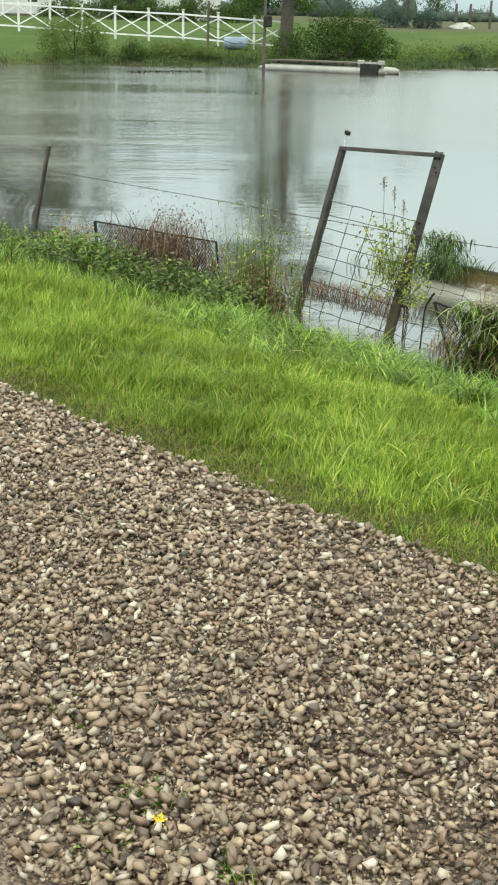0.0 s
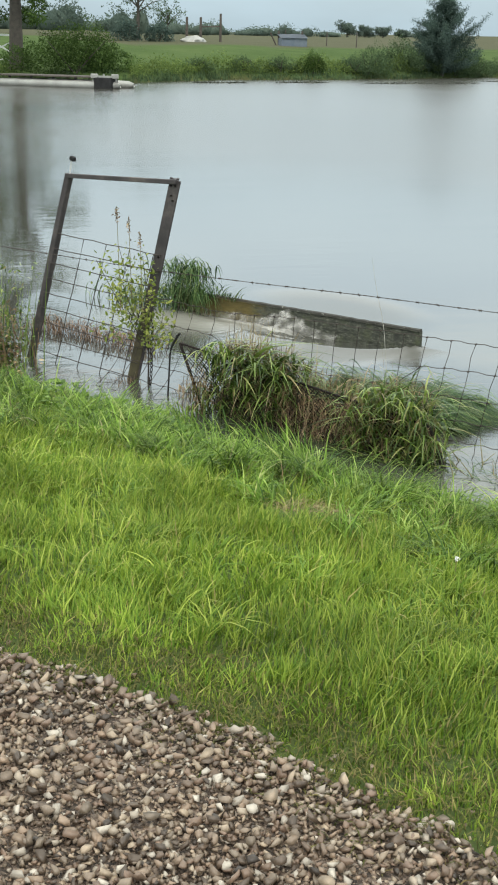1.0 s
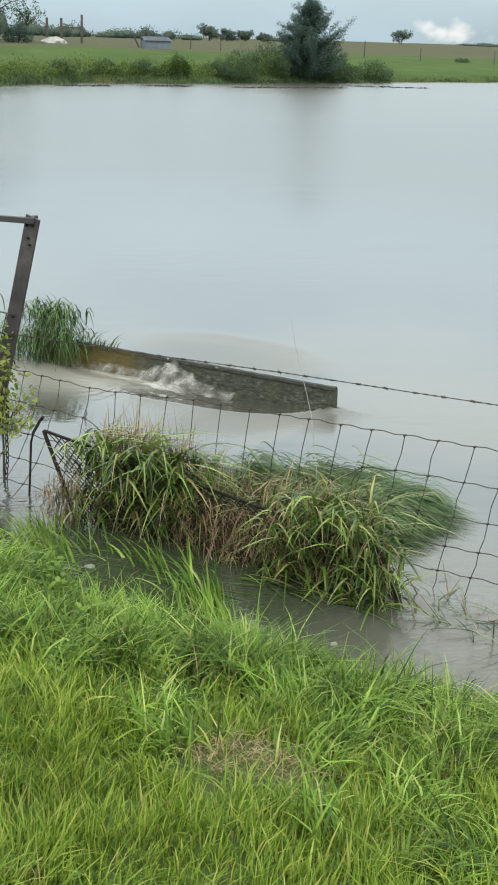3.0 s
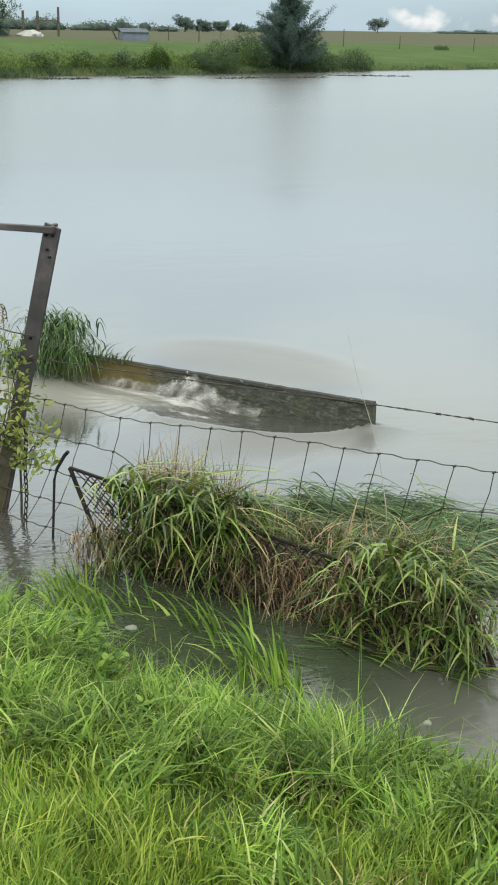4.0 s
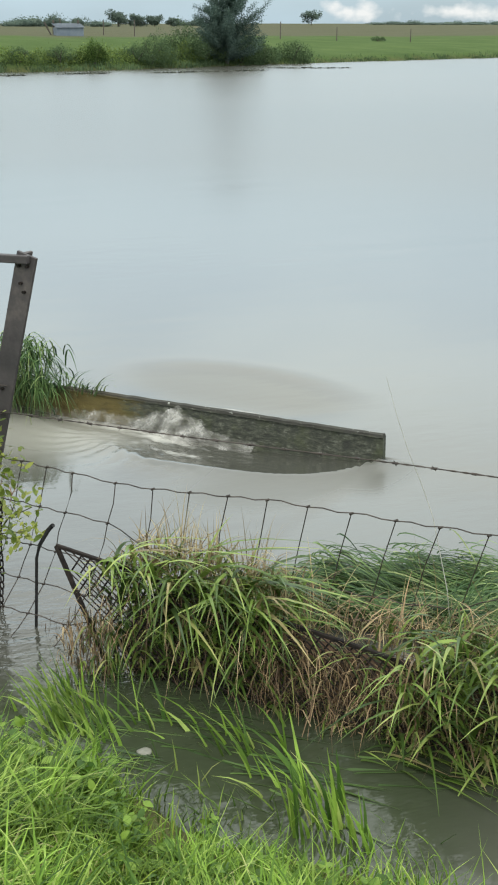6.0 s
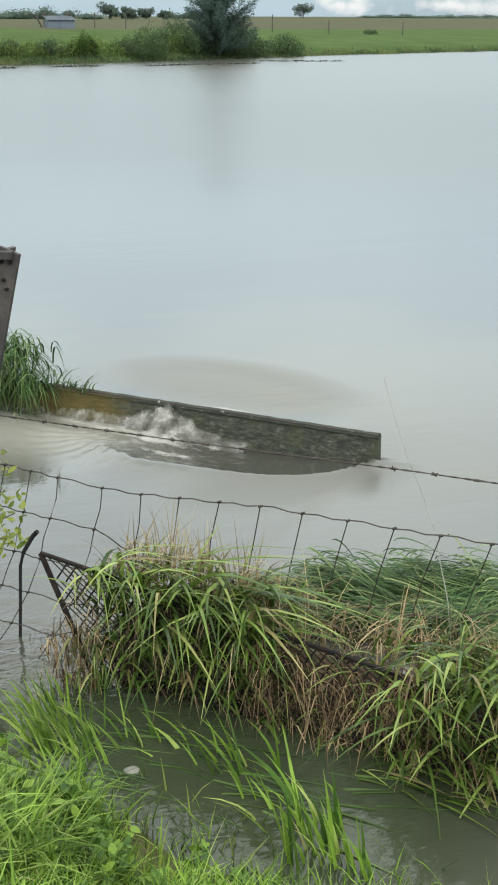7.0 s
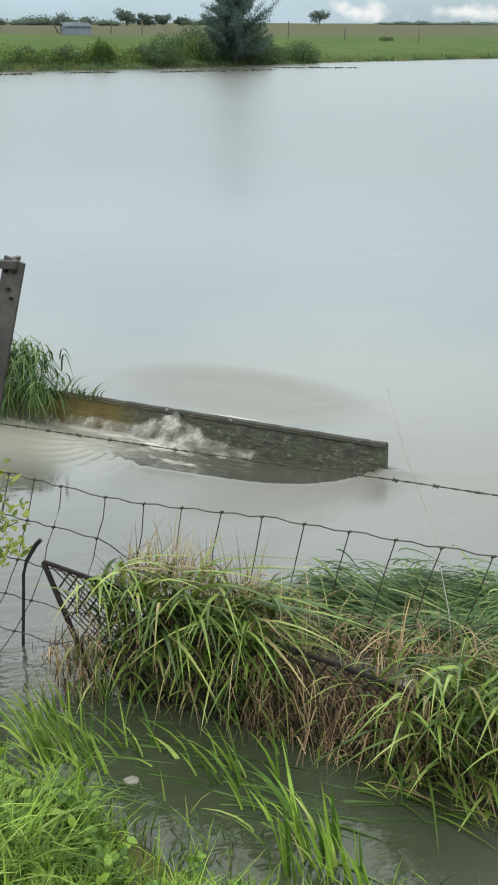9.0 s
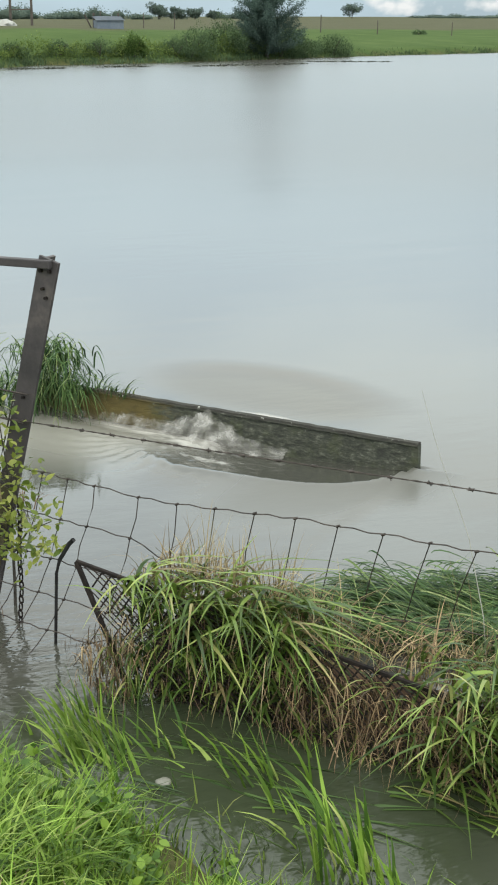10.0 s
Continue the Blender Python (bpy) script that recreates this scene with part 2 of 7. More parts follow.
SIDING = plain_material("pale_siding", (0.40, 0.41, 0.42), (0.52, 0.53, 0.53), 0.6, 1.5)
ROOFING = plain_material("brown_roofing", (0.10, 0.07, 0.06), (0.17, 0.12, 0.10), 0.9, 4.0)
GLASS_DARK = plain_material("dark_window", (0.02, 0.025, 0.03), (0.05, 0.055, 0.06), 0.1, 2.0)

for m_, v_ in ((RUSTY, 0.12), (WIRE, 0.2), (IRON, 0.3), (BLACK, 0.2)):
    m_.node_tree.nodes["Principled BSDF"].inputs["Specular IOR Level"].default_value = v_


def foam_material():
    """Torn foam: white where it is dense, open between."""
    m, n, l, p, out = material("white_foam")
    co = n.new("ShaderNodeTexCoord").outputs["Object"]
    f = tex(n, l, 12.0, 5.0, 0.58, co, (1.0, 1.0, 0.55))
    at = n.new("ShaderNodeAttribute")
    at.attribute_name = "dense"
    ad = n.new("ShaderNodeMath")
    ad.operation = 'ADD'
    l.new(f, ad.inputs[0])
    l.new(at.outputs["Fac"], ad.inputs[1])
    mr = n.new("ShaderNodeMapRange")
    mr.inputs["From Min"].default_value, mr.inputs["From Max"].default_value = 0.46, 1.02
    mr.inputs["To Max"].default_value = 0.50
    l.new(ad.outputs[0], mr.inputs[0])
    l.new(mr.outputs[0], p.inputs["Alpha"])
    r = ramp(n, [(0.34, (0.20, 0.19, 0.17)), (0.50, (0.38, 0.37, 0.34)), (0.66, (0.60, 0.59, 0.55))])
    l.new(f, r.inputs[0])
    l.new(r.outputs[0], p.inputs["Base Color"])
    p.inputs["Roughness"].default_value = 0.9
    p.inputs["Specular IOR Level"].default_value = 0.1
    bump(n, l, f, p, 0.10, 0.006)
    return m


FOAM = foam_material()
PETAL = plain_material("yellow_petal", (0.70, 0.52, 0.02), (0.80, 0.62, 0.04), 0.6, 40.0)
CLOVER = plain_material("white_petal", (0.70, 0.70, 0.66), (0.82, 0.82, 0.78), 0.6, 40.0)
PALE_STONE = plain_material("pale_lump", (0.15, 0.15, 0.12), (0.26, 0.26, 0.22), 0.5, 12.0)


def concrete_material():
    m, n, l, p, out = material("weathered_concrete")
    co = n.new("ShaderNodeTexCoord")
    sep = n.new("ShaderNodeSeparateXYZ")
    l.new(co.outputs["Object"], sep.inputs[0])
    coarse = tex(n, l, 5.0, 6.0, 0.7, co.outputs["Object"], (1.0, 1.0, 3.0))
    streak = tex(n, l, 30.0, 9.0, 0.80, co.outputs["Object"], (0.55, 1.0, 1.5))
    grey = ramp(n, [(0.28, (0.010, 0.010, 0.007)), (0.46, (0.031, 0.034, 0.025)), (0.56, (0.074, 0.080, 0.056)), (0.66, (0.21, 0.215, 0.175))])
    l.new(streak, grey.inputs[0])
    ochre = ramp(n, [(0.25, (0.035, 0.030, 0.010)), (0.5, (0.105, 0.080, 0.020)), (0.8, (0.16, 0.125, 0.038))])
    l.new(coarse, ochre.inputs[0])
    # algae stain at the end by the reeds, fading with an uneven edge
    wob = n.new("ShaderNodeMath")
    wob.operation = 'MULTIPLY_ADD'
    l.new(coarse, wob.inputs[0])
    wob.inputs[1].default_value = 0.9
    l.new(sep.outputs["X"], wob.inputs[2])
    st = n.new("ShaderNodeMapRange")
    st.inputs["From Min"].default_value, st.inputs["From Max"].default_value = 1.47, 1.36
    l.new(wob.outputs[0], st.inputs[0])
    base = mix(n, l, st.outputs[0], grey.outputs[0], ochre.outputs[0])
    moss = tex(n, l, 9.0, 5.0, 0.7, co.outputs["Object"])
    mr = n.new("ShaderNodeMapRange")
    mr.inputs["From Min"].default_value, mr.inputs["From Max"].default_value = 0.5, 0.7
    mr.inputs["To Max"].default_value = 0.5
    l.new(moss, mr.inputs[0])
    base = mix(n, l, mr.outputs[0], base, (0.07, 0.085, 0.03))
    # dark stain along the lip
    lipn = n.new("ShaderNodeMapRange")
    lipn.inputs["From Min"].default_value, lipn.inputs["From Max"].default_value = 0.119, 0.131
    l.new(sep.outputs["Z"], lipn.inputs[0])
    lipm = n.new("ShaderNodeMath")
    lipm.operation = 'MULTIPLY'
    lipm.inputs[1].default_value = 0.85
    l.new(lipn.outputs[0], lipm.inputs[0])
    base = mix(n, l, lipm.outputs[0], base, (0.020, 0.018, 0.013))
    # pale lichen near the top edge
    vor = tex(n, l, 42.0, 3.0, 0.6, co.outputs["Object"])
    lr = n.new("ShaderNodeMapRange")
    lr.inputs["From Min"].default_value, lr.inputs["From Max"].default_value = 0.645, 0.70
    l.new(vor, lr.inputs[0])
    zr = n.new("ShaderNodeMapRange")
    zr.inputs["From Min"].default_value, zr.inputs["From Max"].default_value = 0.09, 0.14
    l.new(sep.outputs["Z"], zr.inputs[0])
    mu = n.new("ShaderNodeMath")
    mu.operation = 'MULTIPLY'
    l.new(lr.outputs[0], mu.inputs[0])
    l.new(zr.outputs[0], mu.inputs[1])
    base = mix(n, l, mu.outputs[0], base, (0.42, 0.43, 0.38))
    l.new(base, p.inputs["Base Color"])
    p.inputs["Roughness"].default_value = 0.7
    bump(n, l, streak, p, 0.7, 0.012)
    return m


CONCRETE = concrete_material()


def water_material():
    m, n, l, p, out = material("muddy_water")
    co = n.new("ShaderNodeTexCoord").outputs["Object"]
    big = tex(n, l, 0.05, 3.0, 0.5, co)
    r = ramp(n, [(0.3, (0.050, 0.052, 0.044)), (0.7, (0.066, 0.064, 0.052))])
    l.new(big, r.inputs[0])
    # churned foam where the attribute says the water breaks
    at = n.new("ShaderNodeAttribute")
    at.attribute_name = "foam"
    turn = n.new("ShaderNodeMapping")
    turn.inputs["Rotation"].default_value = (0, 0, math.atan2(-UY, UX))
    l.new(co, turn.inputs["Vector"])
    fn = tex(n, l, 9.0, 6.0, 0.66, turn.outputs[0], (0.40, 1.7, 1.0))
    ad = n.new("ShaderNodeMath")
    ad.operation = 'ADD'
    l.new(at.outputs["Fac"], ad.inputs[0])
    l.new(fn, ad.inputs[1])
    fr = n.new("ShaderNodeMapRange")
    fr.inputs["From Min"].default_value, fr.inputs["From Max"].default_value = 0.98, 1.45
    l.new(ad.outputs[0], fr.inputs[0])
    # channel before the reeds: their shade and reflection put in as darker green water
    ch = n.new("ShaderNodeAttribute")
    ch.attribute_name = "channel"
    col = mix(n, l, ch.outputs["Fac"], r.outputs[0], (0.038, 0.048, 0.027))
    si = n.new("ShaderNodeAttribute")
    si.attribute_name = "silt_and_paling"
    col = mix(n, l, si.outputs["Fac"], col, (0.21, 0.205, 0.175))
    # lens behind the wall: its duller reflection put in by colour and specular
    dr = n.new("ShaderNodeAttribute")
    dr.attribute_name = "drawn"
    col = mix(n, l, dr.outputs["Fac"], col, (0.074, 0.066, 0.045))
    dull = n.new("ShaderNodeMapRange")
    dull.inputs["To Min"].default_value, dull.inputs["To Max"].default_value = 0.5, 0.20
    l.new(dr.outputs["Fac"], dull.inputs[0])
    l.new(dull.outputs[0], p.inputs["Specular IOR Level"])
    col = mix(n, l, fr.outputs[0], col, (0.55, 0.54, 0.49))
    l.new(col, p.inputs["Base Color"])
    p.inputs["IOR"].default_value = 1.48
    rr = n.new("ShaderNodeMapRange")
    rr.inputs["To Min"].default_value, rr.inputs["To Max"].default_value = 0.05, 0.55
    l.new(fr.outputs[0], rr.inputs[0])
    ws = n.new("ShaderNodeAttribute")
    ws.attribute_name = "wind"
    ra = n.new("ShaderNodeMath")
    ra.operation = 'ADD'
    l.new(rr.outputs[0], ra.inputs[0])
    l.new(ws.outputs["Fac"], ra.inputs[1])
    l.new(ra.outputs[0], p.inputs["Roughness"])
    # ripples: fine everywhere, stronger near the far bank and where the water runs
    ru = n.new("ShaderNodeAttribute")
    ru.attribute_name = "ripple"
    fine = tex(n, l, 3.2, 4.0, 0.6, co, (0.8, 1.7, 1.0))
    swell = tex(n, l, 0.8, 2.0, 0.5, co, (0.6, 1.6, 1.0))
    both = n.new("ShaderNodeMath")
    both.operation = 'MULTIPLY_ADD'
    both.inputs[1].default_value = 1.6
    l.new(swell, both.inputs[0])
    small = n.new("ShaderNodeMath")
    small.operation = 'MULTIPLY_ADD'
    weak = n.new("ShaderNodeMath")
    weak.operation = 'MULTIPLY'
    weak.inputs[1].default_value = 0.10
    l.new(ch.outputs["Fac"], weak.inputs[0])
    l.new(tex(n, l, 24.0, 2.0, 0.5, co, (0.7, 1.5, 1.0)), small.inputs[0])
    l.new(weak.outputs[0], small.inputs[1])
    l.new(fine, small.inputs[2])
    l.new(small.outputs[0], both.inputs[2])
    # ruffled and calm bands
    band = tex(n, l, 0.055, 3.0, 0.6, co, (0.7, 3.5, 1.0))
    bm_ = n.new("ShaderNodeMapRange")
    bm_.inputs["From Min"].default_value, bm_.inputs["From Max"].default_value = 0.38, 0.62
    bm_.inputs["To Min"].default_value, bm_.inputs["To Max"].default_value = 0.35, 1.5
    l.new(band, bm_.inputs[0])
    rs = n.new("ShaderNodeMath")
    rs.operation = 'MULTIPLY'
    l.new(bm_.outputs[0], rs.inputs[0])
    l.new(ru.outputs["Fac"], rs.inputs[1])
    b = n.new("ShaderNodeBump")
    b.inputs["Distance"].default_value = 0.035
    l.new(rs.outputs[0], b.inputs["Strength"])
    l.new(both.outputs[0], b.inputs["Height"])
    l.new(b.outputs[0], p.inputs["Normal"])
    return m


WATER = water_material()


def ground_material():
    m, n, l, p, out = material("ground_cover")
    co = n.new("ShaderNodeTexCoord").outputs["Object"]
    crop = n.new("ShaderNodeAttribute")
    crop.attribute_name = "crop"
    mud = n.new("ShaderNodeAttribute")
    mud.attribute_name = "mud"
    a = tex(n, l, 0.25, 6.0, 0.6, co)
    b = tex(n, l, 6.0, 6.0, 0.7, co)
    grass = ramp(n, [(0.3, (0.049, 0.080, 0.025)), (0.55, (0.064, 0.098, 0.032)), (0.75, (0.084, 0.116, 0.042))])
    l.new(a, grass.inputs[0])
    rows = tex(n, l, 0.12, 6.0, 0.7, co, (1.0, 4.0, 1.0))
    tan = ramp(n, [(0.3, (0.058, 0.066, 0.036)), (0.55, (0.088, 0.087, 0.054)), (0.75, (0.070, 0.083, 0.042))])
    l.new(rows, tan.inputs[0])
    soil = ramp(n, [(0.3, (0.045, 0.05, 0.02)), (0.7, (0.10, 0.09, 0.045))])
    l.new(b, soil.inputs[0])
    col = mix(n, l, crop.outputs["Fac"], grass.outputs[0], tan.outputs[0])
    col = mix(n, l, mud.outputs["Fac"], col, soil.outputs[0])
    fr = n.new("ShaderNodeMapRange")
    fr.inputs["To Min"].default_value, fr.inputs["To Max"].default_value = 0.7, 1.3
    l.new(b, fr.inputs[0])
    hsv = n.new("ShaderNodeHueSaturation")
    l.new(col, hsv.inputs["Color"])
    l.new(fr.outputs[0], hsv.inputs["Value"])
    l.new(hsv.outputs[0], p.inputs["Base Color"])
    p.inputs["Roughness"].default_value = 1.0
    p.inputs["Specular IOR Level"].default_value = 0.03
    bump(n, l, b, p, 0.6, 0.03)
    return m


GROUND = ground_material()


def pebble_material(name, single):
    m, n, l, p, out = material(name)
    src = n.new("ShaderNodeObjectInfo").outputs["Random"] if single else n.new("ShaderNodeNewGeometry").outputs["Random Per Island"]
    r = ramp(n, [(0.0, (0.036, 0.026, 0.018)), (0.14, (0.118, 0.084, 0.057)), (0.28, (0.215, 0.143, 0.098)), (0.42, (0.165, 0.129, 0.091)),
                 (0.56, (0.305, 0.215, 0.146)), (0.68, (0.205, 0.162, 0.118)), (0.82, (0.380, 0.292, 0.200)), (0.92, (0.33, 0.29, 0.235)), (1.0, (0.55, 0.49, 0.40))])
    l.new(src, r.inputs[0])
    f = tex(n, l, 60.0, 5.0, 0.7)
    fr = n.new("ShaderNodeMapRange")
    fr.inputs["To Min"].default_value, fr.inputs["To Max"].default_value = 0.58, 1.24
    l.new(f, fr.inputs[0])
    hsv = n.new("ShaderNodeHueSaturation")
    l.new(r.outputs[0], hsv.inputs["Color"])
    l.new(fr.outputs[0], hsv.inputs["Value"])
    l.new(hsv.outputs[0], p.inputs["Base Color"])
    p.inputs["Roughness"].default_value = 0.42
    bump(n, l, f, p, 0.25, 0.003)
    return m


PEBBLE, PEBBLE_ONE = pebble_material("gravel_stone", False), pebble_material("single_gravel_stone", True)


def fines_material():
    m, n, l, p, out = material("gravel_fines")
    co = n.new("ShaderNodeTexCoord").outputs["Object"]
    v = n.new("ShaderNodeTexVoronoi")
    v.inputs["Scale"].default_value = 120.0
    l.new(co, v.inputs["Vector"])
    r = ramp(n, [(0.0, (0.022, 0.016, 0.011)), (0.5, (0.075, 0.053, 0.038)), (1.0, (0.21, 0.155, 0.115))])
    sp = n.new("ShaderNodeSeparateColor")
    l.new(v.outputs["Color"], sp.inputs[0])
    l.new(sp.outputs[0], r.inputs[0])
    f = tex(n, l, 1.6, 5.0, 0.6, co)
    fr = n.new("ShaderNodeMapRange")
    fr.inputs["From Min"].default_value, fr.inputs["From Max"].default_value = 0.35, 0.65
    fr.inputs["To Min"].default_value, fr.inputs["To Max"].default_value = 0.75, 1.2
    l.new(f, fr.inputs[0])
    hsv = n.new("ShaderNodeHueSaturation")
    l.new(r.outputs[0], hsv.inputs["Color"])
    l.new(fr.outputs[0], hsv.inputs["Value"])
    l.new(hsv.outputs[0], p.inputs["Base Color"])
    p.inputs["Roughness"].default_value = 0.8
    inv = n.new("ShaderNodeMath")
    inv.operation = 'SUBTRACT'
    inv.inputs[0].default_value = 1.0
    l.new(v.outputs["Distance"], inv.inputs[1])
    bump(n, l, inv.outputs[0], p, 0.8, 0.008)
    return m


FINES = fines_material()


# ---- building helpers ----
def rng(seed):
    return np.random.default_rng(seed)


def mesh_data(name, verts, quads=None, tris=None, smooth=False, mat=None):
    """A mesh from arrays of corners, four- and three-sided faces."""
    me = bpy.data.meshes.new(name)
    verts = np.asarray(verts, dtype=np.float32).reshape(-1, 3)
    quads = np.zeros((0, 4), np.int32) if quads is None else np.asarray(quads, np.int32).reshape(-1, 4)
    tris = np.zeros((0, 3), np.int32) if tris is None else np.asarray(tris, np.int32).reshape(-1, 3)
    me.vertices.add(len(verts))
    me.vertices.foreach_set("co", verts.ravel())
    loops = np.concatenate((quads.ravel(), tris.ravel())).astype(np.int32)
    me.loops.add(len(loops))
    me.loops.foreach_set("vertex_index", loops)
    nq, nt = len(quads), len(tris)
    me.polygons.add(nq + nt)
    starts = np.concatenate((np.arange(nq) * 4, nq * 4 + np.arange(nt) * 3)).astype(np.int32)
    me.polygons.foreach_set("loop_start", starts)
    if smooth:
        me.polygons.foreach_set("use_smooth", np.ones(nq + nt, dtype=bool))
    me.update(calc_edges=True)
    me.validate()
    if mat:
        me.materials.append(mat)
    return me


def point_attribute(me, name, values):
    at = me.attributes.new(name, 'FLOAT', 'POINT')
    at.data.foreach_set("value", np.asarray(values, np.float32))


def thing(name, at, label, category, group="", kind=""):
    ob = new(name)
    ob.location = at
    ob.empty_display_size = 0.1
    bpy.context.view_layer.update()
    return tagged(ob, label, category, group, kind)


def origin_of(ob):
    v = Vector((0, 0, 0))
    while ob:
        v = v + ob.location
        ob = ob.parent
    return v


def part(name, bm, mat, parent, label="", smooth=False, bevel=0.0):
    """Links a bmesh, in world places, as one mesh under a thing or part."""
    if bevel:
        bmesh.ops.bevel(bm, geom=list(bm.edges), offset=bevel, segments=2, affect='EDGES', profile=0.6)
    o = origin_of(parent)
    bmesh.ops.translate(bm, verts=bm.verts, vec=-o)
    me = bpy.data.meshes.new(name)
    bm.to_mesh(me)
    bm.free()
    if smooth:
        me.polygons.foreach_set("use_smooth", np.ones(len(me.polygons), dtype=bool))
    me.materials.append(mat)
    ob = new(name, me)
    ob.parent = parent
    return tagged(ob, label)


def whole(name, bm, mat, at, label, category, group="", kind="", smooth=False, bevel=0.0):
    """Links a bmesh, in world places, as one top-level mesh with its origin at its base."""
    if bevel:
        bmesh.ops.bevel(bm, geom=list(bm.edges), offset=bevel, segments=2, affect='EDGES', profile=0.6)
    bmesh.ops.translate(bm, verts=bm.verts, vec=-Vector(at))
    me = bpy.data.meshes.new(name)
    bm.to_mesh(me)
    bm.free()
    if smooth:
        me.polygons.foreach_set("use_smooth", np.ones(len(me.polygons), dtype=bool))
    me.materials.append(mat)
    ob = new(name, me)
    ob.location = at
    return tagged(ob, label, category, group, kind)


def tube(bm, pts, radius, sides=6, cap=True):
    """A round bar along a line of points; radius may be a list."""
    pts = [Vector(p) for p in pts]
    rad = radius if isinstance(radius, (list, tuple)) else [radius] * len(pts)
    rings = []
    ref = Vector((0, 0, 1))
    for i, p in enumerate(pts):
        t = (pts[min(i + 1, len(pts) - 1)] - pts[max(i - 1, 0)]).normalized()
        r = ref if abs(t.dot(ref)) < 0.95 else Vector((1, 0, 0))
        a = t.cross(r).normalized()
        b = t.cross(a).normalized()
        rings.append([bm.verts.new(p + rad[i] * (a * math.cos(2 * math.pi * k / sides) + b * math.sin(2 * math.pi * k / sides))) for k in range(sides)])
    for q, w in zip(rings, rings[1:]):
        for k in range(sides):
            bm.faces.new((q[k], q[(k + 1) % sides], w[(k + 1) % sides], w[k]))
    if cap:
        bm.faces.new(rings[0])
        bm.faces.new(rings[-1][::-1])
    return bm


def beam(bm, a, b, across, w, h):
    """A bar from a to b; w is its size along `across`, h the other way."""
    a, b = Vector(a), Vector(b)
    t = (b - a).normalized()
    x = (Vector(across) - t * t.dot(Vector(across))).normalized()
    y = t.cross(x)
    vs = [bm.verts.new(p + x * (i * w / 2) + y * (j * h / 2)) for p in (a, b) for i, j in ((-1, -1), (1, -1), (1, 1), (-1, 1))]
    for f in ((0, 1, 2, 3), (7, 6, 5, 4), (0, 4, 5, 1), (1, 5, 6, 2), (2, 6, 7, 3), (3, 7, 4, 0)):
        bm.faces.new([vs[i] for i in f])
    return bm


def block(bm, lo, hi, turn=None):
    """An upright box between two corners, turned by a matrix if given."""
    vs = [bm.verts.new((x, y, z)) for x in (lo[0], hi[0]) for y in (lo[1], hi[1]) for z in (lo[2], hi[2])]
    for f in ((0, 1, 3, 2), (4, 6, 7, 5), (0, 4, 5, 1), (2, 3, 7, 6), (0, 2, 6, 4), (1, 5, 7, 3)):
        bm.faces.new([vs[i] for i in f])
    if turn is not None:
        bmesh.ops.transform(bm, matrix=turn, verts=vs)
    return bm


def blade_arrays(roots, height, width, azimuth, lean, droop, segs, r, twist=0.9):
    """Tapered blades that bow over towards their azimuth."""
    roots = np.asarray(roots, float)
    c = len(roots)
    full = lambda v: np.broadcast_to(np.asarray(v, float), (c,))
    height, width, azimuth, lean, droop = map(full, (height, width, azimuth, lean, droop))
    t = np.linspace(0, 1, segs + 1)[None, :]
    out = (height * lean)[:, None] * t ** 1.7
    up = height[:, None] * (t - droop[:, None] * t ** 2.4)
    ca, sa = np.cos(azimuth)[:, None], np.sin(azimuth)[:, None]
    mid = np.stack((roots[:, :1] + out * ca, roots[:, 1:2] + out * sa, roots[:, 2:3] + up), -1)
    sd = azimuth + np.pi / 2 + r.uniform(-twist, twist, c)
    side = np.stack((np.cos(sd), np.sin(sd), r.uniform(-0.25, 0.25, c)), -1)[:, None, :]
    wd = (width[:, None] * 0.5 * (1 - t ** 1.8) * (0.65 + 0.35 * np.minimum(1, t * 4)))[..., None]
    left, right = mid - side * wd, mid + side * wd
    per = 2 * segs + 1
    verts = np.empty((c, per, 3))
    verts[:, 0:2 * segs:2], verts[:, 1:2 * segs:2], verts[:, -1] = left[:, :segs], right[:, :segs], mid[:, segs]
    base = (np.arange(c) * per)[:, None]
    quads = np.concatenate([base + np.array([[2 * k, 2 * k + 1, 2 * k + 3, 2 * k + 2]]) for k in range(segs - 1)], 0) if segs > 1 else None
    tris = base + np.array([[2 * segs - 2, 2 * segs - 1, 2 * segs]])
    return verts.reshape(-1, 3), quads, tris


def join_arrays(items):
    vs, qs, ts, off = [], [], [], 0
    for v, q, t in items:
        vs.append(v)
        if q is not None and len(q):
            qs.append(np.asarray(q) + off)
        if t is not None and len(t):
            ts.append(np.asarray(t) + off)
        off += len(v)
    return np.concatenate(vs), (np.concatenate(qs) if qs else None), (np.concatenate(ts) if ts else None)


def growth(name, items, mat, at, label="", category="", parent=None, kind="stuff", group=""):
    """Blades or leaves as one mesh, with its origin at a base point."""
    v, q, t = join_arrays(items)
    at = Vector(at)
    me = mesh_data(name, v - np.array(at), q, t, False, mat)
    ob = new(name, me)
    if parent is None:
        ob.location = at
        return tagged(ob, label, category, group, kind)
    ob.parent = parent
    ob.location = at - origin_of(parent)
    return tagged(ob, label)


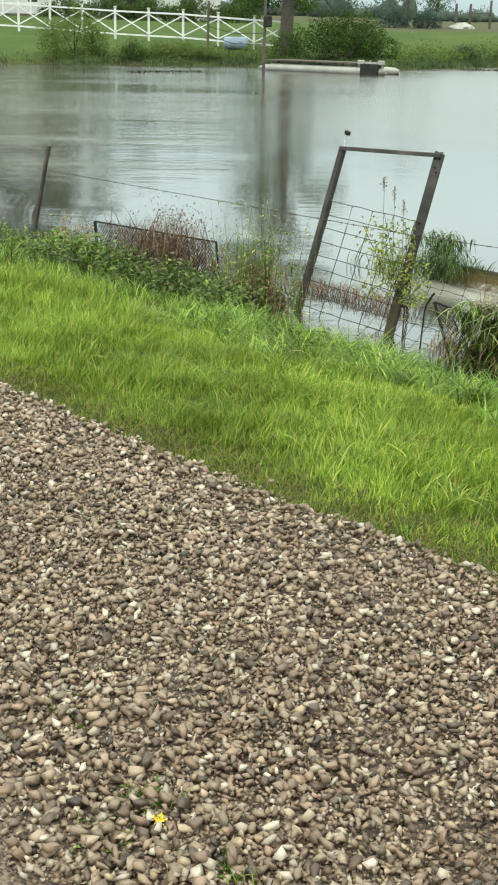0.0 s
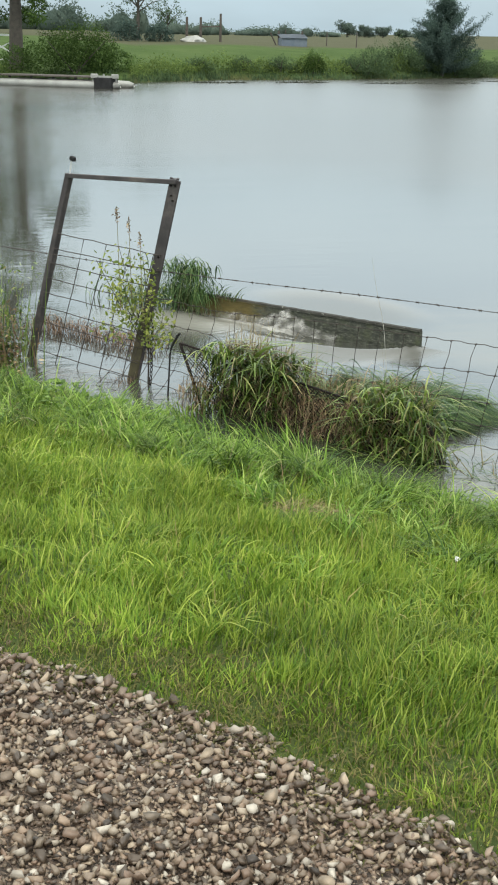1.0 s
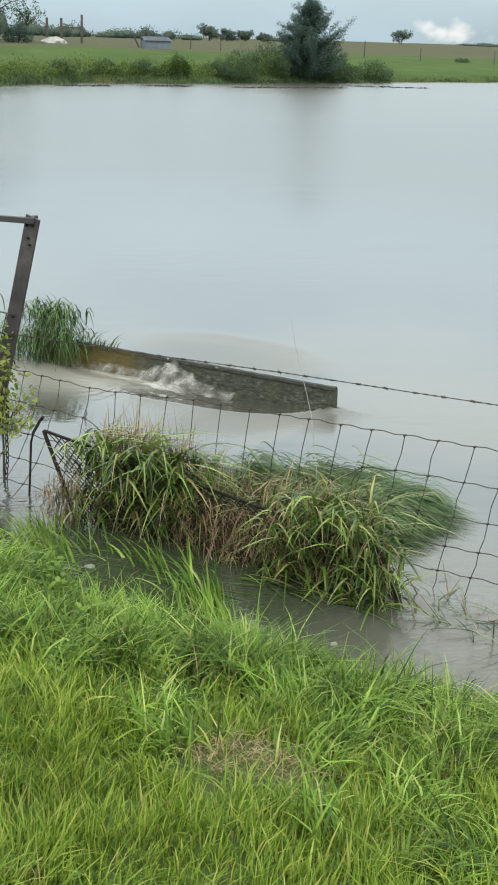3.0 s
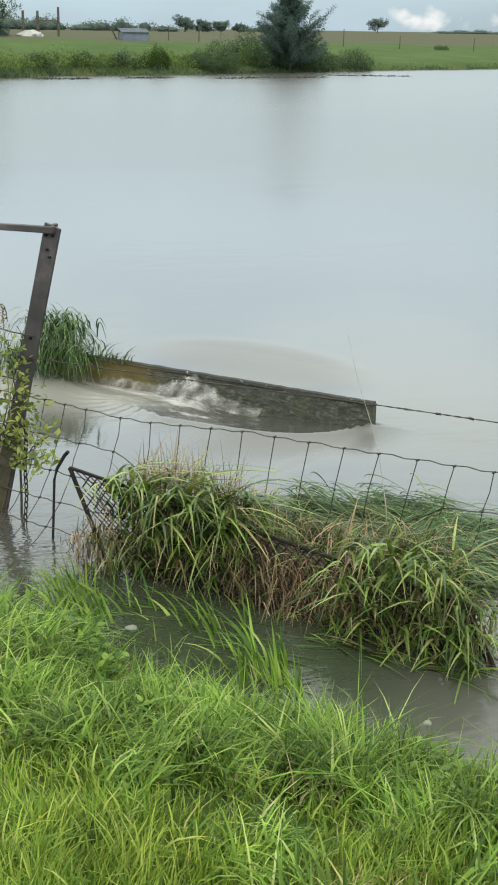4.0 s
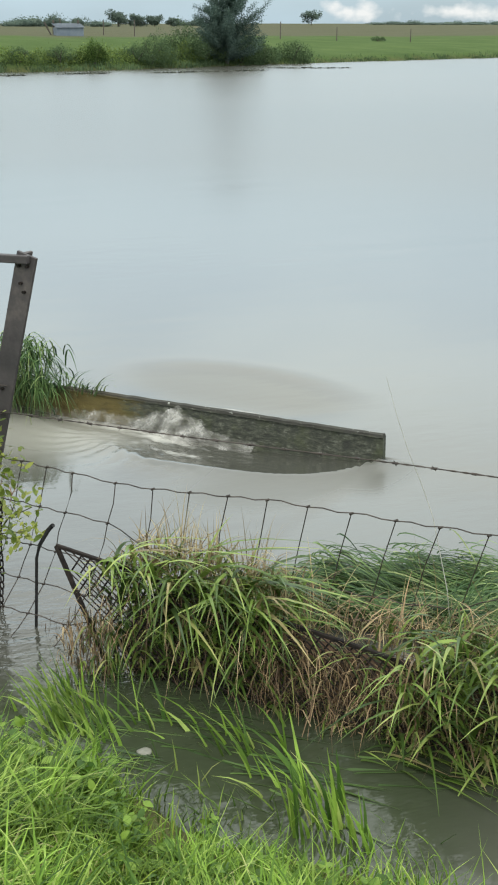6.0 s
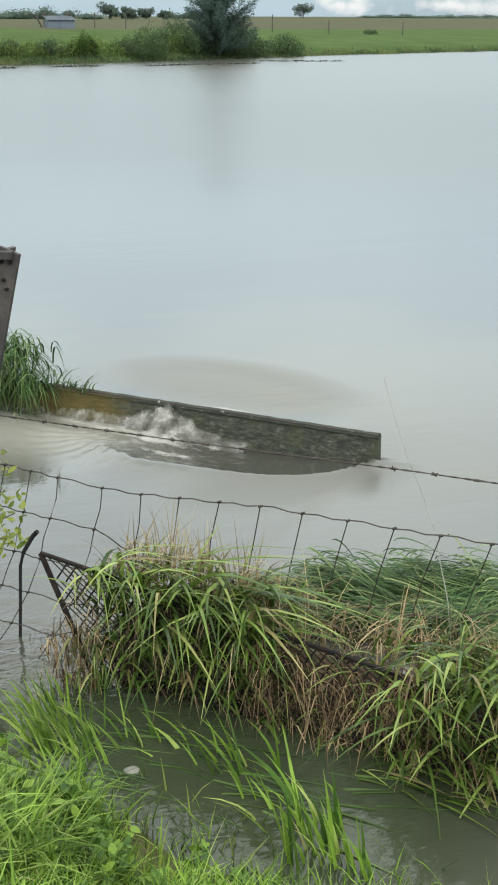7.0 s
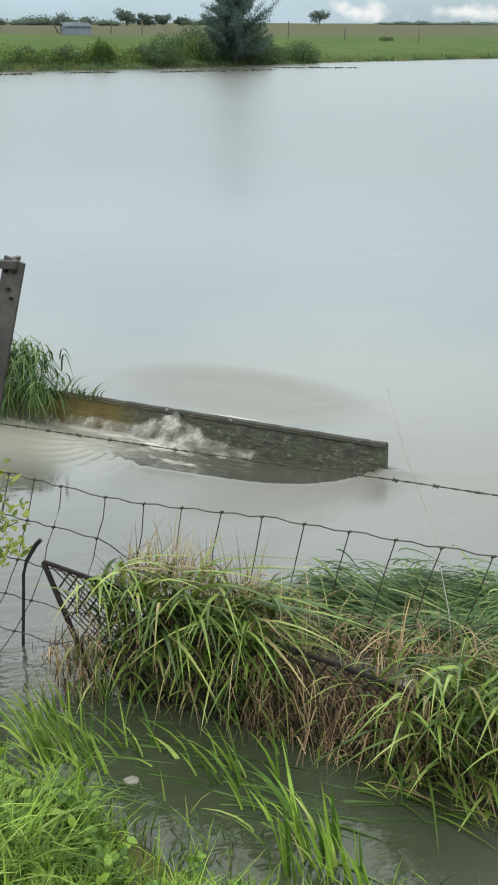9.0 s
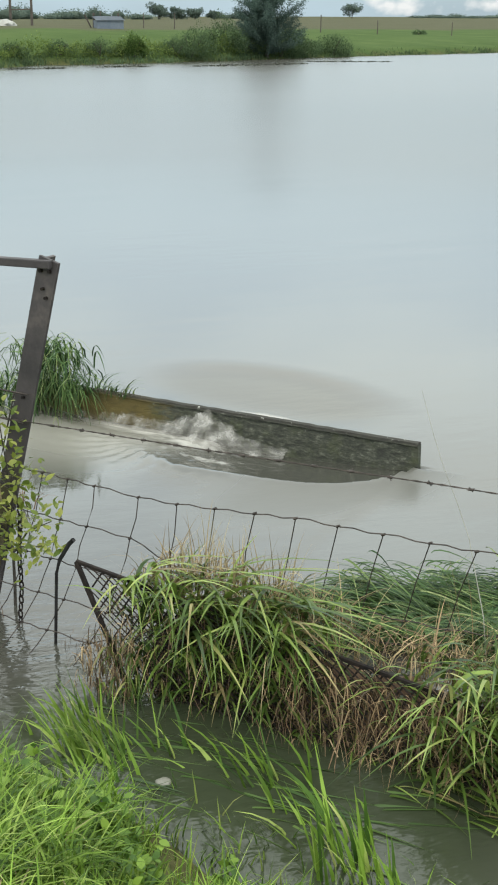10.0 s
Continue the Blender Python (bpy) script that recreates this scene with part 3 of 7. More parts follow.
def leaf_arrays(places, size, r, ratio=0.5, flat=0.6):
    """Pointed leaves, folded a little along the rib; each is one island."""
    places = np.asarray(places, float)
    c = len(places)
    size = np.broadcast_to(np.asarray(size, float), (c,))
    az = r.uniform(0, 2 * np.pi, c)
    el = r.normal(0, flat, c)
    ax = np.stack((np.cos(az) * np.cos(el), np.sin(az) * np.cos(el), np.sin(el)), -1)
    rnd = r.normal(0, 1, (c, 3)) * 0.6 + np.array([0, 0, 1.0])
    sd = np.cross(ax, rnd)
    sd /= np.linalg.norm(sd, axis=1)[:, None] + 1e-9
    up = np.cross(sd, ax)
    L, B = size[:, None], (size * ratio)[:, None]
    v = np.stack((places, places + ax * L * 0.45 + sd * B * 0.5 + up * L * 0.06, places + ax * L - up * L * 0.10, places + ax * L * 0.45 - sd * B * 0.5 + up * L * 0.06), 1)
    base = (np.arange(c) * 4)[:, None]
    tris = np.concatenate((base + np.array([[0, 1, 2]]), base + np.array([[0, 2, 3]])), 0)
    return v.reshape(-1, 3), None, tris


def ovate_arrays(places, size, r, ratio=0.55, flat=0.5):
    """Rounded leaves with a drooping tip, for plants close by."""
    places = np.asarray(places, float)
    c = len(places)
    size = np.broadcast_to(np.asarray(size, float), (c,))
    az, el = r.uniform(0, 2 * np.pi, c), r.normal(0.15, flat, c)
    ax = np.stack((np.cos(az) * np.cos(el), np.sin(az) * np.cos(el), np.sin(el)), -1)
    sd = np.cross(ax, r.normal(0, 1, (c, 3)) * 0.45 + np.array([0, 0, 1.0]))
    sd /= np.linalg.norm(sd, axis=1)[:, None] + 1e-9
    up = np.cross(sd, ax)
    L, B = size[:, None], (size * ratio * 0.5)[:, None]
    rib = lambda t: places + ax * L * t - up * L * 0.22 * t * t
    rows = [places]
    for t, w in ((0.16, 0.62), (0.42, 1.0), (0.72, 0.72)):
        rows += [rib(t) + sd * B * w + up * L * 0.03, rib(t) - sd * B * w + up * L * 0.03]
    v = np.stack(rows + [rib(1.0)], 1)
    base = (np.arange(c) * 8)[:, None]
    quads = np.concatenate((base + np.array([[1, 3, 4, 2]]), base + np.array([[3, 5, 6, 4]])), 0)
    tris = np.concatenate((base + np.array([[0, 1, 2]]), base + np.array([[5, 7, 6]])), 0)
    return v.reshape(-1, 3), quads, tris


# ---- ground: one sheet from the driveway to the horizon ----
SHORE_X = [-400.0, -60.0, -11.5, -4.7, 2.2, 9.2, 16.0, 22.0, 32.0, 43.0, 62.0, 90.0, 130.0]
SHORE_Y = [70.0, 68.0, 66.5, 69.0, 70.0, 69.0, 76.0, 77.0, 83.0, 89.0, 97.0, 104.0, 108.0]


def smooth01(t):
    t = np.clip(t, 0, 1)
    return t * t * (3 - 2 * t)


def wobble(x, y, scale, amp):
    """A cheap smooth unevenness, the same for all builds."""
    return amp * (np.sin(x * scale * 1.3 + 0.7) * np.cos(y * scale * 0.9 - 1.1) + 0.5 * np.sin(x * scale * 2.7 - y * scale * 2.1 + 2.0) + 0.3 * np.sin(y * scale * 5.1 + x * scale * 3.9))


def shore_distance(x, y):
    return y - (np.interp(x, SHORE_X, SHORE_Y) + wobble(x, y * 0, 0.45, 0.5))


def inlet(s):
    """Where the running water has eaten into the bank."""
    return 0.18 * np.exp(-((np.asarray(s, float) + 3.78) / 0.5) ** 2)


def ground_z(x, y):
    x, y = np.asarray(x, float), np.asarray(y, float)
    s, d = UX * x + UY * y, NX * x + NY * y
    dd = d + wobble(s, d * 0, 1.6, 0.06) + inlet(s) * smooth01((d - 3.9) / 0.8)
    near = np.interp(dd, [-60, -6, 0.0, 2.05, 2.6, 3.4, 4.2, 4.8, 5.1, 5.5, 6.2, 8.0, 11.0], [0.9, 0.76, 0.74, 0.72, 0.69, 0.60, 0.42, 0.25, 0.13, 0.0, -0.2, -0.6, -1.3])
    near = near + np.where((d > 2.2) & (d < 5.0), wobble(x, y, 2.3, 0.012), 0.0)
    k = shore_distance(x, y)
    lift = np.interp(x, [20.0, 70.0], [1.75, 0.85])
    far = np.where(k < 0, np.maximum(-1.3, k * 0.25), 0.32 * smooth01(k / 1.2) + lift * (1 - np.exp(-np.maximum(k, 0) / 15.0)) + 0.0082 * np.minimum(np.maximum(k, 0), 700) + 0.0012 * np.clip(k - 700, 0, 4000))
    far = far + np.where(k > 2, wobble(x, y, 0.12, 0.05), 0.0)
    side = np.interp(x, [128.0, 134.0], [-1.3, 0.7])
    return np.maximum(np.maximum(near, far), side)


def build_ground():
    radii = np.concatenate((np.geomspace(0.3, 12, 75), np.geomspace(12.5, 58, 25), np.linspace(59, 115, 80), np.geomspace(117, 4500, 50)))
    view = np.radians(np.arange(-18, 48, 0.35))
    rest = np.radians(np.arange(48.5, 341.5, 4.0))
    ang = np.concatenate((view, rest))
    R, A = np.meshgrid(radii, ang, indexing="ij")
    x, y = 0.3 + R * np.sin(A), 2.5 + R * np.cos(A)
    z = ground_z(x, y)
    nr, na = R.shape
    i, j = np.meshgrid(np.arange(nr - 1), np.arange(na), indexing="ij")
    j2 = (j + 1) % na
    quads = np.stack((i * na + j, i * na + j2, (i + 1) * na + j2, (i + 1) * na + j), -1).reshape(-1, 4)[:, ::-1]
    verts = np.stack((x, y, z), -1).reshape(-1, 3)
    centre = len(verts)
    verts = np.concatenate((verts, [[0.3, 2.5, float(ground_z(0.3, 2.5))]]))
    tris = np.array([[centre, q, (q + 1) % na] for q in range(na)])
    me = mesh_data("ground", verts, quads, tris, True, GROUND)
    xv, yv = verts[:, 0], verts[:, 1]
    k = shore_distance(xv, yv)
    d = NX * xv + NY * yv
    edge = np.interp(xv, [2.0, 12.0, 24.0, 70.0], [60.0, 20.0, 19.0, 46.0]) + wobble(xv, yv, 0.3, 1.5)
    point_attribute(me, "crop", smooth01((k - edge) / 3.0))
    mud = np.where((k > -6) & (k < 0.4), 0.8, 0.0)
    mud = np.maximum(mud, (0.22 + 0.78 * smooth01((d - 4.6) / 0.5)) * smooth01((d - 1.6) / 0.3) * (1 - smooth01((d - 9) / 3)) * (k < -8))
    point_attribute(me, "mud", mud)
    return tagged(new("ground", me), "grassy bank, pasture and tan crop field rising to the horizon", "ground", kind="structure")


build_ground()


def water_level(s, d):
    return 0.12 * (1 - smooth01((d - 5.5) / 2.9))


def build_water():
    s_ax = np.concatenate((-np.geomspace(170, 10.2, 50), np.arange(-10, -7.4, 0.05), np.arange(-7.4, -4.4, 0.022), np.arange(-4.4, -1.5, 0.05), np.geomspace(1.0, 160, 40) - 2.5))
    d_ax = np.concatenate((np.arange(4.3, 7.4, 0.045), np.arange(7.4, 8.42, 0.018), (8.432, 8.452), np.arange(8.48, 10.6, 0.045), 10.6 + np.geomspace(0.06, 160, 90)))
    S, D = np.meshgrid(s_ax, d_ax, indexing="ij")
    z = water_level(S, D)
    # sunk, smooth lens of water drawn down behind the wall
    q = ((S + 6.10 + (D - 9.25) * 0.35) / 0.85) ** 2 + ((D - 9.25) / 0.54) ** 2
    z -= 0.014 * np.exp(-q ** 3) * (D > 8.44)
    # before the wall the water is sucked down into a dish with a sharp rim that closes on the wall's free end
    low = np.interp(S, [-7.4, -6.8, -6.35, -5.8, -5.27, -4.94, -4.78], [-0.03, -0.05, -0.04, -0.085, -0.055, -0.034, -0.02])
    rim = np.interp(S, [-7.4, -6.9, -6.4, -5.82, -5.39, -5.27, -5.11, -4.97, -4.86, -4.80, -4.76, -4.70, -4.5], [8.30, 8.20, 7.96, 7.74, 7.77, 7.78, 7.82, 7.90, 8.02, 8.16, 8.36, 8.42, 8.42])
    here = smooth01((-4.68 - S) / 0.12) * smooth01((S + 7.4) / 0.5) * (D < 8.44)
    u = np.clip((8.43 - D) / (8.43 - rim), 0, 1)
    crest = 0.040 * smooth01((S + 6.5) / 0.6) 
    dish = np.where(D > rim, low * (1 - u) + crest * u, crest * (0.7 * np.exp(-np.maximum(rim - D, 0) / 0.20) + 0.3 * np.clip((D - 6.7) / (rim - 6.7), 0, 1)))
    z += here * dish
    # strip outside the rim, made paler and rougher to wash out the wall's reflection
    lip = np.exp(-(np.maximum(rim - D, 0) / 0.62) ** 4) * (D < rim + 0.02) * (D < 8.44) * smooth01((S + 5.7) / 0.5) * smooth01((-4.35 - S) / 0.35)
    # boil and the streaks that run out from it
    ang = np.arctan2(D - 8.22, S + 6.02)
    far_ = np.hypot(D - 8.22, S + 6.02)
    run = np.exp(-((S + 6.0) / 0.62) ** 2 - ((D - 8.10) / 0.34) ** 2) * (D < 8.44)
    hump = np.exp(-((S + 5.95) / 0.26) ** 2 - ((D - 8.30) / 0.13) ** 2) * (D < 8.44)
    churn = np.sin(S * 21 + 3 * np.sin(D * 13)) * np.sin(D * 25 + 2 * np.sin(S * 17)) + 0.6 * np.sin(S * 47 + D * 31) * np.sin(D * 53 - S * 29)
    rays = np.sin(ang * 31 + 2.0 * np.sin(far_ * 9)) * np.exp(-((far_ - 0.42) / 0.26) ** 2)
    z += hump * (0.036 + 0.008 * churn) + run * (0.004 * churn + 0.007 * rays)
    # slow swell of the running channel
    chan = np.exp(-((D - 5.6) / 0.5) ** 2) * (S > -7) * (S < 0)
    z += chan * 0.0015 * np.sin(S * 9 + D * 5 + np.sin(D * 14))
    ns, nd = S.shape
    x, y = UX * S + NX * D, UY * S + NY * D
    i, j = np.meshgrid(np.arange(ns - 1), np.arange(nd - 1), indexing="ij")
    quads = np.stack((i * nd + j, (i + 1) * nd + j, (i + 1) * nd + j + 1, i * nd + j + 1), -1).reshape(-1, 4)
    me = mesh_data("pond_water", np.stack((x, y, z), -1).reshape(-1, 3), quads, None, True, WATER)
    foam = 0.56 * hump + 0.66 * np.exp(-((S + 6.55) / 0.45) ** 2 - ((D - 8.32 + (S + 6.3) * 0.10) / 0.10) ** 2) * (D < 8.45) + 0.36 * np.exp(-((S + 6.5) / 0.6) ** 2 - ((D - 7.95) / 0.40) ** 2) * (D < 8.45)
    foam += 0.50 * np.exp(-((S + 5.70) / 0.32) ** 2 - ((D - 8.02) / 0.16) ** 2)
    foam += 0.78 * np.exp(-((S + 5.9) / 0.30) ** 2 - ((D - 8.86) / 0.11) ** 2)
    point_attribute(me, "foam", foam.ravel())
    # channel: where the water is coloured darker for the reeds' shade
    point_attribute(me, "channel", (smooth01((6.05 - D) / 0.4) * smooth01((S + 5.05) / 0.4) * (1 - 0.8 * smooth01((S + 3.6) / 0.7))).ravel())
    point_attribute(me, "drawn", (np.exp(-q ** 3) * (0.55 + 0.45 * smooth01((D - 8.7) / 0.5)) * (D > 8.44)).ravel())
    # the lip's share only pales the water over the wall's reflection
    silt_and_paling = 0.20 * lip + 0.13 * smooth01((S + 3.45) / 0.5) * smooth01((6.3 - D) / 0.4) + 0.95 * np.exp(-((S + 6.75) / 0.75) ** 4 - ((D - 7.95) / 0.55) ** 2) * (D < 8.45)
    point_attribute(me, "silt_and_paling", np.clip(silt_and_paling, 0, 1).ravel())
    left = smooth01((-S - 9 - 0.75 * (D - 8)) / 10) * smooth01((D - 7) / 5)
    rip = 0.05 + 0.16 * smooth01((D - 24) / 22) + 0.08 * smooth01((D - 11) / 9) + 0.16 * run + 0.30 * chan + 0.30 * smooth01((6.0 - D) / 0.3) * smooth01((-4.75 - S) / 0.3) * smooth01((S + 6.6) / 0.5) + 0.48 * left
    point_attribute(me, "ripple", rip.ravel())
    point_attribute(me, "wind", (0.19 * smooth01((D - 10) / 14) * (1 - 0.9 * left) + 0.30 * np.clip(silt_and_paling, 0, 1) + 0.03 * chan * smooth01((S + 4.9) / 0.3) + 0.12 * run + 0.28 * lip).ravel())
    return tagged(new("pond_water", me), "muddy grey-green flood water of the pond, reflecting the sky", "water", kind="structure")


build_water()


# ---- driveway of loose gravel ----
def drive_edge(s):
    s = np.asarray(s, float)
    return np.interp(s, [-5.0, -3.2, -2.5, -2.15, -1.75, -1.4, -1.0], [1.96, 1.985, 2.015, 2.0, 2.09, 2.06, 2.03]) + wobble(s, s * 0, 2.2, 0.012) + wobble(s, s * 0, 9.0, 0.022) + wobble(s, s * 0, 31.0, 0.016)


def build_driveway():
    s_ax = np.concatenate((np.arange(-40, -8, 1.0), np.arange(-8, 3, 0.06), np.arange(3, 40, 1.0)))
    tt = np.linspace(0, 1, 40)
    S = np.repeat(s_ax[:, None], len(tt), 1)
    D = -3.2 + (drive_edge(S) + 0.02 + 3.2) * tt[None, :]
    x, y = UX * S + NX * D, UY * S + NY * D
    z = ground_z(x, y) + 0.012 + wobble(x, y, 3.0, 0.004)
    z[:, -1] -= 0.008
    ns, nd = S.shape
    i, j = np.meshgrid(np.arange(ns - 1), np.arange(nd - 1), indexing="ij")
    quads = np.stack((i * nd + j, (i + 1) * nd + j, (i + 1) * nd + j + 1, i * nd + j + 1), -1).reshape(-1, 4)
    me = mesh_data("driveway", np.stack((x, y, z), -1).reshape(-1, 3), quads, None, True, FINES)
    return tagged(new("driveway", me), "driveway of damp brown and grey river gravel", "driveway", kind="structure")


driveway = build_driveway()


# ---- lawn ----
def scatter(r, count, s0, s1, d0, d1):
    return r.uniform(s0, s1, count), r.uniform(d0, d1, count)


def on_ground(s, d, sink=0.01):
    x, y = UX * s + NX * d, UY * s + NY * d
    return np.stack((x, y, ground_z(x, y) - sink), -1)


def dead_spot(s, d):
    """1 within the two spots where the grass has died, 0 elsewhere."""
    q = np.minimum(((s + 2.58) / 0.22) ** 2 + ((d - 3.78) / 0.17) ** 2, ((s + 2.40) / 0.10) ** 2 + ((d - 4.50) / 0.17) ** 2)
    return 1 - smooth01((q * (1 + wobble(s, d, 15.0, 0.5)) - 0.6) / 0.8)


def lawn_patch(r, count, s0, s1, width, lo, hi):
    s, d = scatter(r, count, s0, s1, 1.80, 5.08)
    e = drive_edge(s)
    # thin and ragged along the gravel
    keep = (d > e + 0.08 - r.exponential(0.09, count)) & (r.uniform(0, 1, count) < np.clip((d - e) * 3.0 + 0.42, 0.10, 1)) & (r.uniform(0, 1, count) > 0.93 * smooth01((d - 3.85 - wobble(s, d, 2.0, 0.15)) / 0.5)) & (r.uniform(0, 1, count) > 0.93 * dead_spot(s, d)) & (d < 5.08 - 1.15 * inlet(s))
    clump = wobble(s, d, 6.0, 0.4) + wobble(s + 3, d * 1.3, 17.0, 0.4) + wobble(s - 1, d * 1.1, 37.0, 0.3)
    keep &= r.uniform(0, 1, count) < np.clip(0.85 + 0.5 * clump, 0.25, 1) * (1 - 0.5 * smooth01((d - 3.9) / 0.8))
    s, d, clump = s[keep], d[keep], clump[keep]
    low = smooth01((d - 3.9) / 1.0) * (1 - smooth01((d - 4.75) / 0.3))
    h = r.uniform(lo, hi, len(s)) * (0.80 + 0.42 * clump) * (1 + 0.55 * low) * np.clip(0.34 + (d - drive_edge(s)) * 1.9, 0.22, 1)
    az = 3.0 * wobble(s, d, 4.0, 0.6) + r.normal(0, 1.3, len(s))
    return blade_arrays(on_ground(s, d), np.maximum(h, 0.03), r.uniform(0.55, 1.25, len(s)) * width, az, r.uniform(0.10, 0.75, len(s)), r.uniform(0.0, 0.38, len(s)), 2, r)


def lawn_tufts(r, count, s0, s1):
    """Coarser tufts that arch over the mown grass."""
    out = []
    for k in range(count):
        cs, cd = r.uniform(s0, s1), r.uniform(2.45, 4.5)
        n = int(r.integers(14, 34))
        s, d = r.normal(cs, 0.03, n), r.normal(cd, 0.03, n)
        out.append(blade_arrays(on_ground(s, d), r.uniform(0.08, 0.165, n), r.uniform(0.004, 0.008, n), r.uniform(0, 6.28) + r.normal(0, 1.1, n), r.uniform(0.4, 1.2, n), r.uniform(0.3, 0.95, n), 4, r))
    return out


r0 = rng(11)
growth("lawn", [lawn_patch(r0, 240000, -5.4, -0.2, 0.0058, 0.055, 0.12), lawn_patch(r0, 70000, -9.0, -5.4, 0.008, 0.07, 0.15), lawn_patch(r0, 28000, -16.0, -9.0, 0.014, 0.08, 0.17), lawn_patch(r0, 30000, -0.2, 3.0, 0.015, 0.07, 0.14), lawn_patch(r0, 16000, 3.0, 12.0, 0.022, 0.08, 0.16), lawn_patch(r0, 12000, -26.0, -16.0, 0.022, 0.08, 0.17)] + lawn_tufts(r0, 300, -5.6, -0.4),
       LAWN, W(-4, 3.6, 0.5), "bright green mown lawn on the bank above the water", "grass")


# ---- concrete spillway wall ----
def build_wall():
    bm = bmesh.new()
    n = 44
    L = 2.54
    r = random.Random(4)
    prof = []
    for i in range(n + 1):
        x = L * i / n
        t = 0.145 + r.uniform(-0.0022, 0.0018)
        c = 0.02
        prof.append([bm.verts.new(p) for p in ((x, 0.012 + r.uniform(-0.003, 0.003), -0.7), (x, r.uniform(-0.003, 0.003), -0.02), (x, r.uniform(-0.004, 0.004), 0.045), (x, r.uniform(-0.003, 0.003), t - 0.028),
                                                (x, -0.012 + r.uniform(-0.002, 0.002), t - 0.022), (x, -0.008, t - c * 0.3), (x, 0.010, t), (x, 0.024, t - 0.006), (x, 0.034, t - c), (x, 0.045, -0.7))])
    for a, b in zip(prof, prof[1:]):
        for k in range(len(a) - 1):
            bm.faces.new((a[k], b[k], b[k + 1], a[k + 1]))
    bm.faces.new(prof[0])
    bm.faces.new(prof[-1][::-1])
    bmesh.ops.recalc_face_normals(bm, faces=bm.faces)
    me = bpy.data.meshes.new("concrete_wall")
    bm.to_mesh(me)
    bm.free()
    me.materials.append(CONCRETE)
    ob = new("concrete_wall", me)
    ob.matrix_world = Matrix.Translation(W(-7.3, 8.42, 0)) @ Matrix.Rotation(math.atan2(UY, UX), 4, 'Z')
    return tagged(ob, "low weathered concrete spillway wall, ochre with algae at one end", "wall")


build_wall()

# ---- leaning gate frame in the fence ----
ACROSS = Vector((NX, NY, 0))
ALONG = Vector((UX, UY, 0))
GD = 5.95


def build_gate():
    g = thing("gate_frame", W(-6.0, GD, 0.05), "leaning dark iron gate frame with wire grid in shallow water", "gate")
    # heavy post: an angle iron with two legs
    top, bot = W(-5.115, GD, 1.44), W(-5.56, GD, -0.15)
    bm = beam(bmesh.new(), bot, top, ALONG, 0.082, 0.012)
    post = part("post", bm, IRON, g, bevel=0.002)
    bm = beam(bmesh.new(), bot - ALONG * 0.030 + ACROSS * 0.035, top - ALONG * 0.030 + ACROSS * 0.035, ALONG, 0.012, 0.058)
    part("post_flange", bm, IRON, post, bevel=0.002)
    bm = beam(bmesh.new(), W(-5.57, GD - 0.008, -0.15), W(-5.36, GD - 0.008, 0.60), ALONG, 0.074, 0.006)
    part("moss_crust", bm, IRON_MOSS, post, "brown-green crust of moss and rust", bevel=0.002)
    t2, b2 = W(-6.03, GD, 1.405), W(-6.55, GD, -0.15)
    bm = beam(bmesh.new(), b2, t2, ALONG, 0.044, 0.042)
    part("post", bm, IRON, g, bevel=0.006)
    bm = beam(bmesh.new(), W(-6.04, GD - 0.012, 1.395), W(-5.10, GD - 0.012, 1.425), (0, 0, 1), 0.028, 0.03)
    part("crossbar", bm, IRON, g, bevel=0.004)
    # bolts in the heavy post
    for z, ds in ((1.40, -0.02), (1.40, 0.015), (1.34, 0.0), (1.31, 0.02), (0.95, 0.0)):
        f = (z + 0.15) / 1.59
        c = bot.lerp(top, f) + ALONG * ds - ACROSS * 0.006
        bm = tube(bmesh.new(), [c, c - ACROSS * 0.012], 0.0055, 8)
        part("bolt", bm, RUSTY, post)
    # thin rod with a dark cap above the light post
    bm = tube(bmesh.new(), [t2 + Vector((0, 0, -0.02)), t2 + ALONG * 0.025 + Vector((0, 0, 0.09))], 0.006, 6)
    rod = part("insulator_rod", bm, WHITE, g, "thin pale rod")
    c = t2 + ALONG * 0.035 + Vector((0, 0, 0.10))
    bm = beam(bmesh.new(), c - ALONG * 0.019 + Vector((0, 0, 0.006)), c + ALONG * 0.019 - Vector((0, 0, 0.006)), (0, 0, 1), 0.030, 0.030)
    part("cap", bm, BLACK, rod, "black cap", bevel=0.008)
    # wire grid, its uprights parallel to the posts
    r = random.Random(9)
    up = (W(-6.10, GD, 1.0) - W(-6.44, GD, 0.0))
    for i in range(10):
        z = 1.0 - 0.104 * i
        l, rr = W(-6.03 - 0.327 * (1.405 - z), GD, z + 0.012), W(-5.10 - 0.28 * (1.44 - z), GD, z - 0.035)
        pts = [l.lerp(rr, k / 8) + Vector((0, 0, r.uniform(-0.004, 0.004))) - ACROSS * 0.02 for k in range(9)]
        part("grid_wire", tube(bmesh.new(), pts, 0.0031, 5), WIRE, g)
    for i in range(5):
        a = W(-6.57 + 0.205 * i + 0.12, GD - 0.024, -0.05)
        b = W(-6.57 + 0.205 * i + 0.12 + 0.355, GD - 0.024, 1.005 - 0.01 * i)
        pts = [a.lerp(b, k / 6) + ALONG * r.uniform(-0.005, 0.005) for k in range(7)]
        part("grid_wire", tube(bmesh.new(), pts, 0.0031, 5), WIRE, g)
    return g


build_gate()

# ---- woven wire fence to the side of the gate ----
ROWS_Z = [0.74, 0.585, 0.43, 0.30, 0.185, 0.08]


